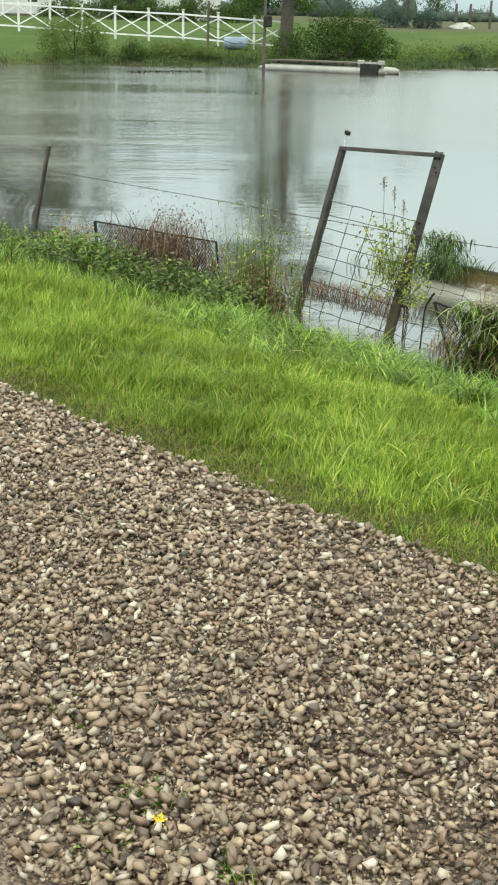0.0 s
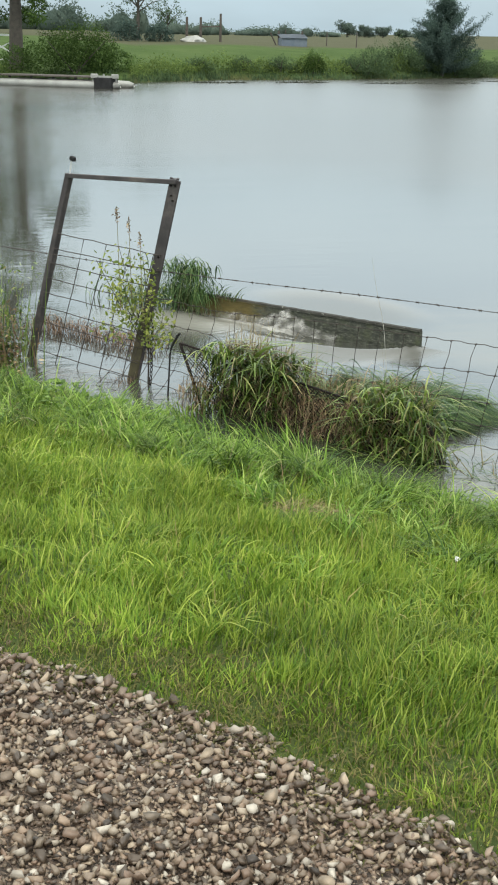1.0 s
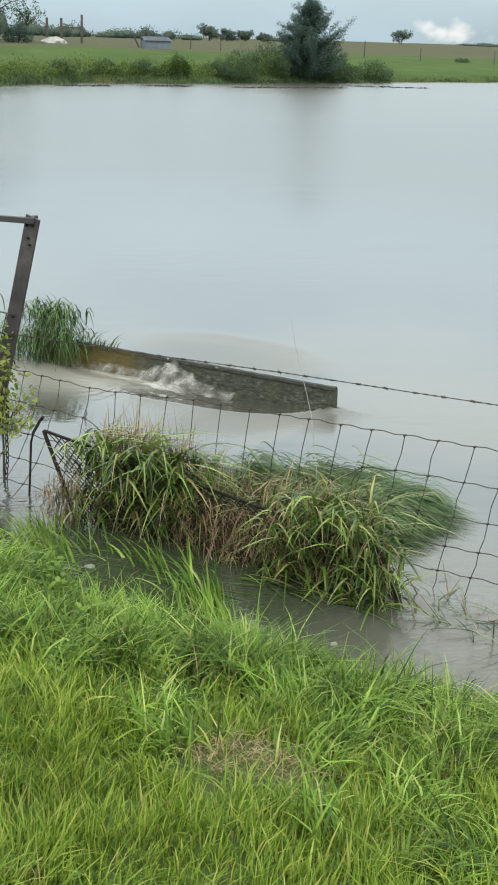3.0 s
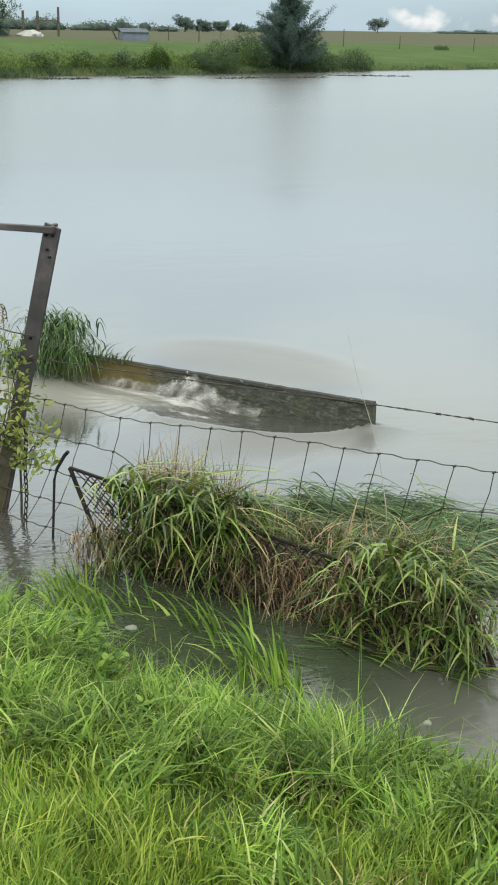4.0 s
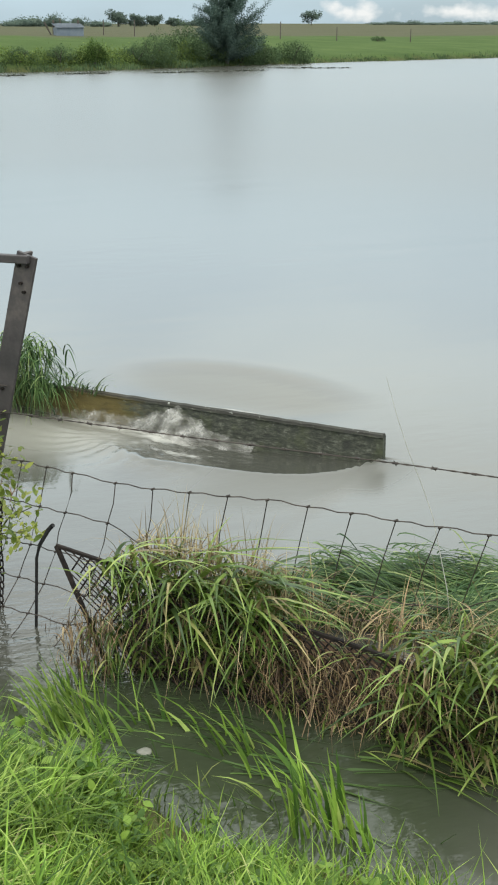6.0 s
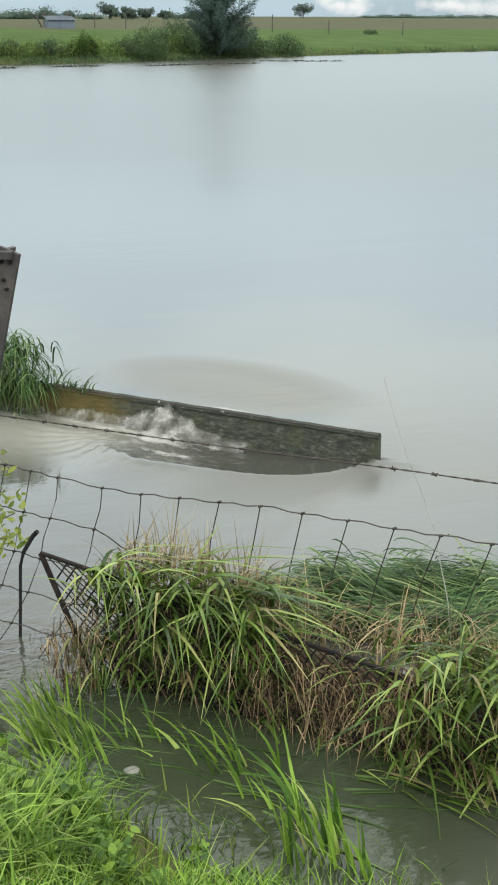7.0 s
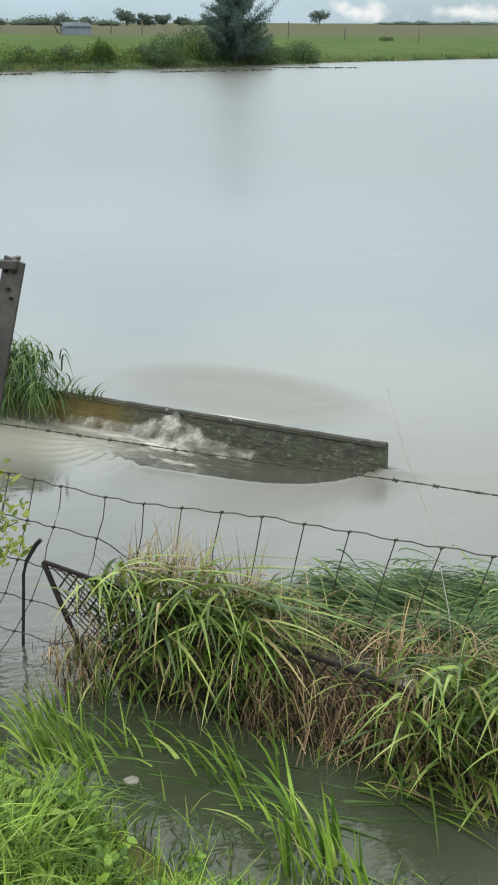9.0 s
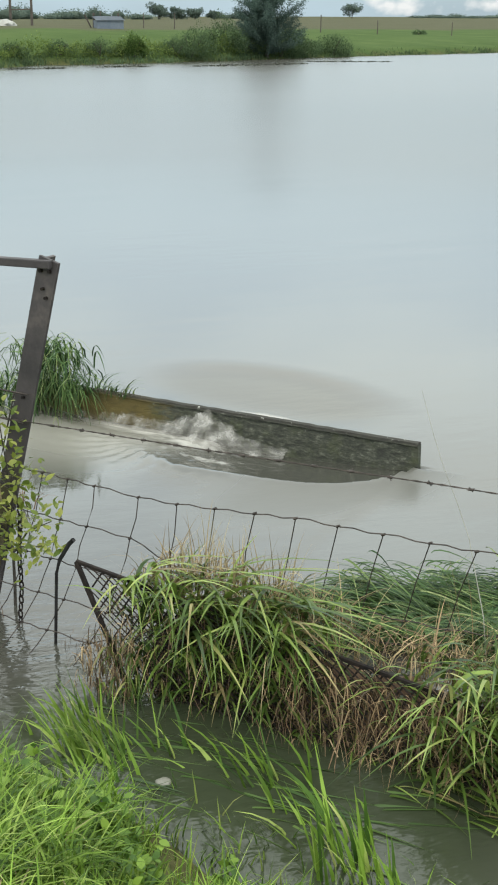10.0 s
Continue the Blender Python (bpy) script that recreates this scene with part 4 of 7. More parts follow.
def strand_z(s, z):
    """The top strand dips by the gate and is drawn up further on."""
    return z + np.interp(s, [-5.2, -4.7, -4.2, -3.5, -2.5, -1.0], [-0.045, -0.065, -0.022, -0.006, 0.02, 0.04])


def fence_lean(s, k):
    """The current has pushed the foot of the wire out towards the bank beside the gate."""
    return (0.0, 0.01, 0.035, 0.08, 0.15, 0.25)[k] * float(1 - smooth01((s + 4.7) / 0.9))


def build_fence():
    f = thing("woven_wire_fence", W(-3.2, 5.92, 0.05), "sagging rusty woven wire field fence standing in flood water", "fence")
    r = random.Random(21)
    knots = [-5.42, -5.30, -5.171, -5.061, -4.947, -4.772] + [-4.62 + 0.1472 * i for i in range(23)]
    jig = [r.uniform(-0.004, 0.004) for _ in knots]

    def spot(k, row):
        sk, z = knots[k], ROWS_Z[row]
        lean = -0.42 * (0.74 - z) * 0.5
        g = fence_lean(sk, row)
        # the raft has dragged the lower wires under behind the heap
        b = float(smooth01((sk + 4.75) / 0.25) * smooth01((-3.25 - sk) / 0.25))
        back, sunk = (0.0, 0.16, 0.22, 0.26, 0.28, 0.30)[row] * b, (0.0, 0.20, 0.17, 0.12, 0.06, 0.02)[row] * b
        return W(sk + jig[k] + lean - 0.44 * back - 0.03 * b * (row > 0), 5.92 - g + back, strand_z(sk, z) - sunk + 0.33 * g)

    for q in range(len(ROWS_Z)):
        pts = []
        for k in range(len(knots)):
            a = spot(k, q) + Vector((0, 0, r.uniform(-0.003, 0.003)))
            pts.append(a)
            if k + 1 < len(knots):
                b = spot(k + 1, q)
                pts.append(a.lerp(b, 0.34) + Vector((0, 0, 0.004)))
                pts.append(a.lerp(b, 0.68) - Vector((0, 0, 0.003)))
        part("line_wire", tube(bmesh.new(), pts, 0.0022, 5), WIRE, f)
    for k in range(len(knots)):
        pts = []
        for q in range(len(ROWS_Z)):
            pts.append(spot(k, q))
            if q < len(ROWS_Z) - 1:
                pts.append(spot(k, q).lerp(spot(k, q + 1), 0.5) + ALONG * r.uniform(-0.010, 0.010))
        pts.append(pts[-1] - Vector((0, 0, 0.10)))
        stay = part("stay_wire", tube(bmesh.new(), pts, 0.0019, 5), WIRE, f)
        for q in range(5):
            c = spot(k, q)
            part("knot", tube(bmesh.new(), [c - ALONG * 0.006 - Vector((0, 0, 0.003)), c + ALONG * 0.006 + Vector((0, 0, 0.003))], 0.0042, 5), WIRE, stay)
    return f


build_fence()


def build_barbed():
    b = thing("barbed_wire", W(-5.4, 5.93, 0.88), "rusty barbed wire strand strung over the fence", "wire")
    zs = lambda s: float(np.interp(s, [-10.2, -5.3, -4.5, -3.7, -3.1, -2.5, -1.2], [0.86, 0.865, 0.885, 0.912, 0.924, 0.938, 0.96]))
    n = 240
    for ph in (0.0, math.pi):
        pts = []
        for i in range(n + 1):
            s = -10.2 + 9.0 * i / n
            a = s * 70 + ph
            pts.append(W(s, 5.93 + 0.0018 * math.cos(a), zs(s) + 0.0018 * math.sin(a)))
        part("strand", tube(bmesh.new(), pts, 0.0016, 4), WIRE, b)
    r = random.Random(5)
    s = -10.0
    while s < -1.3:
        c = W(s, 5.93, zs(s))
        bm = bmesh.new()
        tube(bm, [c - ALONG * 0.008, c + ALONG * 0.008], 0.0042, 6)
        for q in range(2):
            v = Vector((r.uniform(-1, 1), r.uniform(-1, 1), r.uniform(-1, 1))).normalized() * 0.011
            tube(bm, [c - v, c + v], 0.0013, 4)
        part("barb", bm, WIRE, b)
        s += 0.125
    return b


build_barbed()


# ---- two framed mesh panels that hold back the debris ----
def mesh_panel(corner, along_end, down, label):
    """corner: top corner; along_end: far end of the top bar; down: foot of the side bar."""
    p = thing("mesh_panel", (corner[0], corner[1], 0.0), label, "panel", "debris panels")
    part("top_bar", beam(bmesh.new(), corner, along_end, (0, 0, 1), 0.012, 0.013), RUSTY, p, bevel=0.003)
    part("side_bar", beam(bmesh.new(), corner, down, ALONG, 0.015, 0.014), RUSTY, p, bevel=0.003)
    e2 = along_end + (down - corner)
    part("side_bar", beam(bmesh.new(), along_end, e2, ALONG, 0.024, 0.020), RUSTY, p, bevel=0.003)
    bm = bmesh.new()
    ex, ey = along_end - corner, down - corner
    lx, ly = ex.length, ey.length
    step = 0.036
    c = -ly
    while c < lx:
        for sign in (1, -1):
            # a diagonal of the mesh, cut to the border
            pts = []
            for q in range(7):
                v = ly * q / 6
                u = c + v if sign == 1 else c + ly - v
                if 0 <= u <= lx:
                    pts.append(corner + ex * (u / lx) + ey * (v / ly) - ACROSS * (0.003 * sign))
            if len(pts) > 1:
                tube(bm, pts, 0.0030, 4)
        c += step
    part("expanded_mesh", bm, RUSTY, p, "rusty diamond mesh")
    return p


mesh_panel(W(-4.893, 5.73, 0.492), W(-3.15, 5.72, 0.315), W(-4.62, 5.66, 0.06), "rusty framed mesh panel half buried in flattened reeds")
mesh_panel(W(-7.20, 5.73, 0.575), W(-8.92, 5.73, 0.525), W(-7.02, 5.66, 0.02), "rusty framed mesh panel overgrown with weeds")

# ---- bent rod, chain, T-post and whip of wire ----
whole("bent_rod", tube(bmesh.new(), [W(-4.955, 5.80, 0.53), W(-4.975, 5.80, 0.51), W(-5.02, 5.80, 0.44), W(-5.035, 5.80, 0.39), W(-5.045, 5.80, 0.25), W(-5.06, 5.80, 0.05), W(-5.06, 5.80, -0.1)], [0.008, 0.008, 0.007, 0.006, 0.0058, 0.0058, 0.0058], 7), BLACK, W(-5.06, 5.80, -0.1), "bent black rod sticking up from the water", "rod", smooth=True)


def build_chain():
    ch = thing("chain", W(-5.22, 5.87, 0.62), "rusty steel chain hanging beside the gate post", "chain")
    n = 17
    for i in range(n):
        z = 0.585 - 0.029 * i
        c = W(-5.242 - 0.0014 * i + 0.004 * math.sin(i * 0.7), 5.87, z)
        ax = ALONG if i % 2 else ACROSS
        pts = []
        for k in range(13):
            a = 2 * math.pi * k / 12
            pts.append(c + ax * (0.0085 * math.cos(a)) + Vector((0, 0, 0.018 * math.sin(a))))
        part("link", tube(bmesh.new(), pts, 0.0032, 5, False), RUSTY, ch)
    return ch


build_chain()


def t_post(s, d, top, lean, label):
    b, t = W(s - lean, d, -0.3), W(s, d, top)
    p = thing("t_post", W(s - lean, d, 0.0), label, "post", "fence posts")
    part("web", beam(bmesh.new(), b, t, ALONG, 0.034, 0.008), IRON, p, bevel=0.001)
    part("stem", beam(bmesh.new(), b + ACROSS * 0.018, t + ACROSS * 0.018, ALONG, 0.008, 0.03), IRON, p, bevel=0.001)
    for i in range(12):
        c = b.lerp(t, 0.35 + 0.052 * i) - ACROSS * 0.004
        part("stud", beam(bmesh.new(), c - Vector((0, 0, 0.006)), c + Vector((0, 0, 0.006)), ALONG, 0.016, 0.014), IRON, p)
    return p


t_post(-10.02, 5.95, 1.09, 0.52, "thin dark steel fence post leaning in the shallows")
t_post(-1.45, 5.95, 1.05, 0.10, "dark steel fence post standing in the flood water")
whole("dry_stalk", tube(bmesh.new(), [W(-3.97, 6.40, 1.04), W(-3.90, 6.33, 0.93), W(-3.83, 6.26, 0.84), W(-3.75, 6.18, 0.76), W(-3.68, 6.10, 0.69), W(-3.58, 5.98, 0.50), W(-3.50, 5.90, 0.1)], [0.0008, 0.001, 0.0012, 0.0014, 0.0015, 0.0015, 0.0015], 5), PALE_STONE, W(-3.50, 5.90, 0.1), "thin dry stalk bending over the fence", "stalk")


# ---- reeds flattened over the mesh panel ----
def at_sd(s, d, z):
    s, d = np.asarray(s, float), np.asarray(d, float)
    return np.stack((UX * s + NX * d, UY * s + NY * d, np.broadcast_to(np.asarray(z, float), s.shape)), -1)


AZ_CAM = math.atan2(-NY, -NX)   # from the water towards the lawn
AZ_S = math.atan2(UY, UX)       # along the driveway


def lumpy_core(s0, s1, d0, half, top, seed, n=46, m=12):
    """A matted heap of old stalks: an uneven, elongated half-round mass."""
    r = rng(seed)
    t = np.linspace(0, 1, n)[:, None]
    a = np.linspace(0, np.pi, m)[None, :]
    env = np.sqrt(np.clip(1 - (2 * t - 1) ** 6, 0, 1))
    lump = 1 + 0.18 * np.sin(t * 23 + a * 2.1) * np.sin(a * 3.3 + t * 9) + r.uniform(-0.09, 0.09, (n, m))
    S = s0 + (s1 - s0) * t + 0 * a
    tilt = np.interp(t, [0, 0.15, 0.38, 0.5, 0.66, 0.8, 1], [top * 0.7, top, top, top * 0.7, top * 0.7, top * 0.85, top * 0.8])
    D = d0 + half * np.cos(a) * lump * env
    Z = -0.05 + (tilt + 0.05) * np.sin(a) * lump * env
    i, j = np.meshgrid(np.arange(n - 1), np.arange(m - 1), indexing="ij")
    quads = np.stack((i * m + j, (i + 1) * m + j, (i + 1) * m + j + 1, i * m + j + 1), -1).reshape(-1, 4)
    return at_sd(S.ravel(), D.ravel(), Z.ravel()), quads, None


def ridge_z(s):
    """Height of the heap's crest, which follows the panel's sloping top bar."""
    return np.interp(s, [-4.9, -4.75, -4.5, -4.1, -3.9, -3.6, -3.42, -3.2, -3.05], [0.36, 0.44, 0.475, 0.43, 0.36, 0.35, 0.42, 0.41, 0.26])


def reed_heap():
    r = rng(31)
    h = thing("reed_heap", W(-4.0, 5.75, 0.0), "heap of bent green reeds and brown stalks on the panel", "reeds")
    growth("matted_core", [lumpy_core(-4.76, -3.10, 5.86, 0.085, 0.37, 3)], RUST_WEED, W(-4.0, 5.75, 0.0), "brown matted dead stalks", parent=h)

    def drape(count, s0, s1, z0, z1, l0, l1, w0, w1, turn, spread, lean0, lean1, sag0, sag1, d0=5.68, d1=5.88, segs=7):
        """Long blades rooted between z0 and z1 of the crest's height, thrown over and hanging down the face."""
        s, d = scatter(r, count, s0, s1, d0, d1)
        z = ridge_z(s) * r.uniform(z0, z1, count)
        az = AZ_CAM + turn + r.normal(0, spread, count)
        return blade_arrays(at_sd(s, d, z), r.uniform(l0, l1, count), r.uniform(w0, w1, count), az, r.uniform(lean0, lean1, count), r.uniform(sag0, sag1, count), segs, r, twist=0.7)

    growth("leaf_mass", [
        # deep, short growth that fills the face
        drape(500, -4.72, -4.02, 0.10, 0.90, 0.10, 0.22, 0.007, 0.013, 0.5, 1.2, 0.5, 1.1, 0.3, 1.3, 5.70, 5.86, 5),
        drape(320, -3.66, -3.08, 0.1, 0.88, 0.10, 0.22, 0.007, 0.013, 0.3, 1.2, 0.5, 1.1, 0.3, 1.3, 5.68, 5.84, 5),
        drape(110, -4.05, -3.60, 0.1, 0.6, 0.10, 0.20, 0.005, 0.010, 0.6, 1.0, 0.5, 1.1, 0.4, 1.3, 5.68, 5.74, 5),
        # long arching blades thrown from the crest and the face
        drape(130, -4.70, -4.08, 0.62, 1.0, 0.20, 0.38, 0.012, 0.024, 1.2, 0.45, 0.9, 1.6, 0.35, 0.9),
        drape(30, -4.50, -4.10, 0.66, 1.02, 0.19, 0.34, 0.012, 0.022, -0.75, 0.55, 0.6, 1.2, 0.6, 1.4),
        drape(110, -4.70, -4.05, 0.18, 0.7, 0.15, 0.28, 0.011, 0.021, 0.6, 0.9, 0.6, 1.2, 0.45, 1.25, 5.66, 5.76),
        drape(24, -4.10, -3.70, 0.7, 1.0, 0.16, 0.30, 0.009, 0.016, 0.9, 0.8, 0.6, 1.2, 0.5, 1.3, 5.70, 5.80),
        drape(110, -3.68, -3.14, 0.5, 1.05, 0.18, 0.36, 0.012, 0.023, 1.0, 0.8, 0.8, 1.5, 0.35, 1.0, 5.66, 5.88),
        drape(100, -3.60, -3.06, 0.12, 0.6, 0.15, 0.32, 0.011, 0.021, 0.7, 1.0, 0.7, 1.3, 0.45, 1.2, 5.60, 5.76),
        drape(130, -3.24, -3.04, 0.1, 0.95, 0.12, 0.28, 0.008, 0.015, 0.5, 1.2, 0.3, 0.9, 0.5, 1.6, 5.56, 5.80),
        # over the bar
        drape(46, -4.74, -4.08, 0.90, 1.04, 0.14, 0.28, 0.009, 0.016, 0.8, 0.9, 0.6, 1.2, 0.6, 1.5, 5.64, 5.72),
        drape(60, -3.62, -3.12, 0.75, 1.04, 0.14, 0.28, 0.009, 0.016, 0.6, 1.0, 0.6, 1.2, 0.5, 1.4, 5.62, 5.72),
        drape(46, -4.74, -4.58, 0.15, 0.62, 0.10, 0.20, 0.007, 0.013, 0.9, 0.7, 0.3, 0.9, 0.6, 1.6, 5.58, 5.66),
        # a few that still stand on the crest
        drape(60, -4.60, -3.98, 0.90, 1.05, 0.10, 0.20, 0.006, 0.013, 1.2, 1.5, 0.4, 1.0, 0.1, 0.8, 5.76, 5.90, 5),
        drape(60, -3.75, -3.20, 0.85, 1.08, 0.12, 0.26, 0.006, 0.013, 1.3, 1.2, 0.4, 1.0, 0.2, 0.9, 5.74, 5.94, 5)],
        REED, W(-4.0, 5.75, 0.0), "green arching reed blades", parent=h)

    growth("dry_mass", [
        # dead stalks hanging down the panel, at all angles
        drape(260, -4.76, -4.05, 0.2, 0.9, 0.12, 0.26, 0.002, 0.005, 0.3, 1.4, 0.2, 0.9, 0.7, 2.0, 5.66, 5.76, 5),
        drape(560, -4.12, -3.52, 0.20, 0.90, 0.10, 0.26, 0.002, 0.006, 0.3, 1.5, 0.2, 0.9, 0.6, 2.1, 5.66, 5.74, 5),
        drape(210, -3.6, -3.06, 0.2, 0.95, 0.10, 0.26, 0.002, 0.005, 0.4, 1.4, 0.3, 1.0, 0.5, 1.9, 5.62, 5.78, 5),
        drape(230, -4.80, -4.58, 0.12, 0.66, 0.06, 0.22, 0.0025, 0.006, 0.0, 1.4, 0.1, 0.7, 0.3, 1.8, 5.56, 5.66, 4),
        drape(260, -4.70, -4.02, 0.80, 1.03, 0.10, 0.22, 0.0025, 0.006, 0.6, 1.8, 0.3, 1.1, 0.1, 1.3, 5.74, 5.94, 4),
        drape(260, -4.06, -3.20, 0.75, 1.08, 0.10, 0.22, 0.0025, 0.006, 1.4, 1.6, 0.5, 1.2, 0.1, 1.1, 5.76, 6.0, 4)],
        STRAW, W(-4.0, 5.75, 0.0), "brown dead stalks hanging over the mesh", parent=h)
    growth("crest_straw", [
        drape(340, -4.68, -4.02, 0.85, 1.08, 0.10, 0.22, 0.0025, 0.005, 0.6, 1.8, 0.3, 1.0, 0.1, 1.1, 5.74, 5.94, 4),
        drape(70, -4.62, -4.16, 0.95, 1.08, 0.14, 0.26, 0.002, 0.004, 1.5, 2.0, 0.1, 0.5, -0.1, 0.3, 5.80, 5.96, 4),
        drape(150, -4.06, -3.40, 0.80, 1.10, 0.10, 0.24, 0.0025, 0.005, 1.4, 1.5, 0.5, 1.1, 0.1, 1.1, 5.76, 5.98, 4)],
        TAN, W(-4.2, 5.85, 0.3), "tan straw tangled along the crest", parent=h)
    # sodden blades trailing downstream from the foot
    n = 48
    s, d = r.uniform(-3.70, -3.05, n), r.normal(5.60, 0.05, n)
    growth("trailing_growth", [blade_arrays(at_sd(s, d, 0.118), r.uniform(0.02, 0.05, n), r.uniform(0.005, 0.012, n), AZ_S - 0.15 + r.normal(0, 0.3, n), r.uniform(3.0, 6.0, n), r.uniform(0.7, 1.05, n), 5, r, twist=0.3)], REED, W(-3.4, 5.6, 0.1), "wet blades trailing on the water", parent=h)
    return h


reed_heap()


def grass_raft():
    """Long grass laid over and combed flat on the water beyond the fence, thinning to open water."""
    r = rng(41)

    def inside(s, d):
        front = np.interp(s, [-4.7, -4.3, -3.9, -3.5, -3.2], [6.10, 6.28, 6.36, 6.30, 6.50])
        rear = np.interp(s, [-4.75, -4.6, -4.1, -3.8, -3.4, -3.2], [6.35, 6.55, 6.95, 7.05, 6.92, 6.55])
        return (d > front) & (d < rear)

    def flow(s, d):
        return AZ_S + 0.28 - 0.42 * smooth01((s + 3.85) / 0.55) + 0.30 * np.sin(s * 6 + d * 4) * np.sin(d * 7 - s * 2)

    def swath(count, l0, l1, w0, w1, z0, z1, rise, wander, patch):
        s, d = r.uniform(-4.75, -3.38, count), r.uniform(6.0, 7.1, count)
        thick = wobble(s, d, 5.0, 0.5) + wobble(s + 1.7, d, 13.0, 0.35)
        keep = inside(s, d) & (r.uniform(0, 1, count) < np.clip(patch + 0.6 * thick, 0.04, 1))
        s, d, thick = s[keep], d[keep], thick[keep]
        m = len(s)
        L = r.uniform(l0, l1, m)
        ht = rise * r.uniform(0.4, 1.2, m)
        z = water_level(s, d) + r.uniform(z0, z1, m) * np.clip(0.7 + thick, 0.2, 1.6)
        return blade_arrays(at_sd(s, d, z), ht, r.uniform(w0, w1, m), flow(s, d) + r.normal(0, wander, m), L / ht, 0.5 + (z - water_level(s, d)) / ht * r.uniform(0.5, 1.0, m), 7, r, twist=0.5)

    items = [swath(9500, 0.16, 0.34, 0.006, 0.012, -0.002, 0.02, 0.03, 0.18, 0.60),
             swath(9500, 0.16, 0.32, 0.006, 0.012, 0.01, 0.10, 0.06, 0.28, 0.62),
             swath(2600, 0.14, 0.30, 0.006, 0.012, 0.05, 0.15, 0.09, 0.45, 0.40)]
    # upright tussocks that still lift out of the mat
    for cs, cd, n, hh in ((-3.72, 6.50, 210, 0.36), (-3.66, 6.42, 110, 0.30), (-4.15, 6.45, 90, 0.20), (-4.42, 6.30, 110, 0.22), (-3.95, 6.72, 110, 0.22), (-3.52, 6.68, 80, 0.20)):
        s, d = r.normal(cs, 0.07, n), r.normal(cd, 0.07, n)
        items.append(blade_arrays(at_sd(s, d, water_level(s, d)), r.uniform(0.5, 1.1, n) * hh, r.uniform(0.005, 0.010, n), AZ_S + 0.1 + r.normal(0, 0.7, n), r.uniform(0.4, 1.2, n), r.uniform(0.3, 1.0, n), 6, r))
    growth("grass_raft", items, WET, W(-4.0, 6.7, 0.05), "raft of long wet grass combed flat on the water", "grass")
    # seed stalks standing over the mat
    n = 26
    s, d = r.normal(-3.66, 0.10, n), r.normal(6.15, 0.12, n)
    growth("raft_straw", [blade_arrays(at_sd(s, d, 0.10), r.uniform(0.25, 0.5, n), r.uniform(0.002, 0.004, n), AZ_S + np.pi + r.normal(0, 0.6, n), r.uniform(0.1, 0.5, n), r.uniform(0.0, 0.4, n), 4, r)], TAN, W(-3.66, 6.15, 0.1), "pale dry stalks standing in the grass raft", "straw")


grass_raft()


def wall_tuft():
    r = rng(43)
    items = []
    n = 520
    s, d = r.normal(-7.08, 0.13, n), r.normal(8.36, 0.08, n)
    items.append(blade_arrays(at_sd(s, d, r.uniform(0.05, 0.34, n)), r.uniform(0.20, 0.42, n), r.uniform(0.006, 0.013, n), AZ_CAM + r.normal(0.5, 1.0, n), r.uniform(0.4, 1.0, n), r.uniform(0.7, 1.8, n), 6, r))
    n = 90
    s, d = r.uniform(-7.0, -6.55, n), r.normal(8.43, 0.03, n)
    items.append(blade_arrays(at_sd(s, d, 0.12), r.uniform(0.08, 0.22, n), r.uniform(0.005, 0.010, n), AZ_S + r.normal(0, 0.5, n), r.uniform(0.5, 1.0, n), r.uniform(0.2, 0.7, n), 5, r))
    n = 260
    s, d = r.normal(-7.45, 0.25, n), r.normal(8.3, 0.15, n)
    items.append(blade_arrays(at_sd(s, d, 0.0), r.uniform(0.15, 0.38, n), r.uniform(0.006, 0.012, n), r.uniform(0, 6.28, n), r.uniform(0.3, 0.9, n), r.uniform(0.2, 0.9, n), 5, r))
    growth("wall_tuft", items, WET, W(-7.1, 8.36, 0.0), "tuft of long green grass spilling over the wall end", "grass")


wall_tuft()


def wall_splash():
    """Churned white water thrown up against the wall: a torn sheet of foam with flecks about it."""
    r = rng(45)
    n, m = 150, 30
    S = np.repeat(np.linspace(-7.0, -5.5, n)[:, None], m, 1)
    t = np.repeat(np.linspace(0, 1, m)[None, :], n, 0)
    top = 0.120 * np.exp(-((S + 6.02) / 0.20) ** 2) + 0.035 * np.exp(-((S + 6.55) / 0.25) ** 2) + 0.02
    churn = np.sin(S * 61 + t * 9 + 2 * np.sin(t * 11)) * np.sin(t * 17 + S * 23) + 0.7 * np.sin(S * 131 - t * 21) * np.sin(t * 37 + S * 57) + r.uniform(-0.5, 0.5, S.shape)
    reach = 0.16 + 0.24 * np.exp(-((S + 5.9) / 0.22) ** 2)
    D = 8.405 - reach * (1 - t) - 0.006 * churn * (1 - t)
    Z = -0.075 + (top + 0.055) * t ** 1.6 + 0.003 * churn * np.sin(np.pi * np.clip(t, 0, 1)) + 0.02 * churn * (t > 0.93) * top * 5
    i, j = np.meshgrid(np.arange(n - 1), np.arange(m - 1), indexing="ij")
    quads = np.stack((i * m + j, (i + 1) * m + j, (i + 1) * m + j + 1, i * m + j + 1), -1).reshape(-1, 4)
    o = W(-5.95, 8.3, 0.0)
    me = mesh_data("splash", at_sd(S.ravel(), D.ravel(), Z.ravel()) - np.array(o), quads, None, True, FOAM)
    point_attribute(me, "dense", (np.exp(-((S + 5.98) / 0.30) ** 2) * 0.22 + 0.22 * np.exp(-((S + 6.55) / 0.30) ** 2) + 0.10 * np.sin(np.pi * t) - 0.35 * (t < 0.06) - 0.20 * (t > 0.96)).ravel())
    ob = new("splash", me)
    ob.location = o
    tagged(ob, "white splashing foam thrown up against the wall", "foam", kind="stuff")


wall_splash()


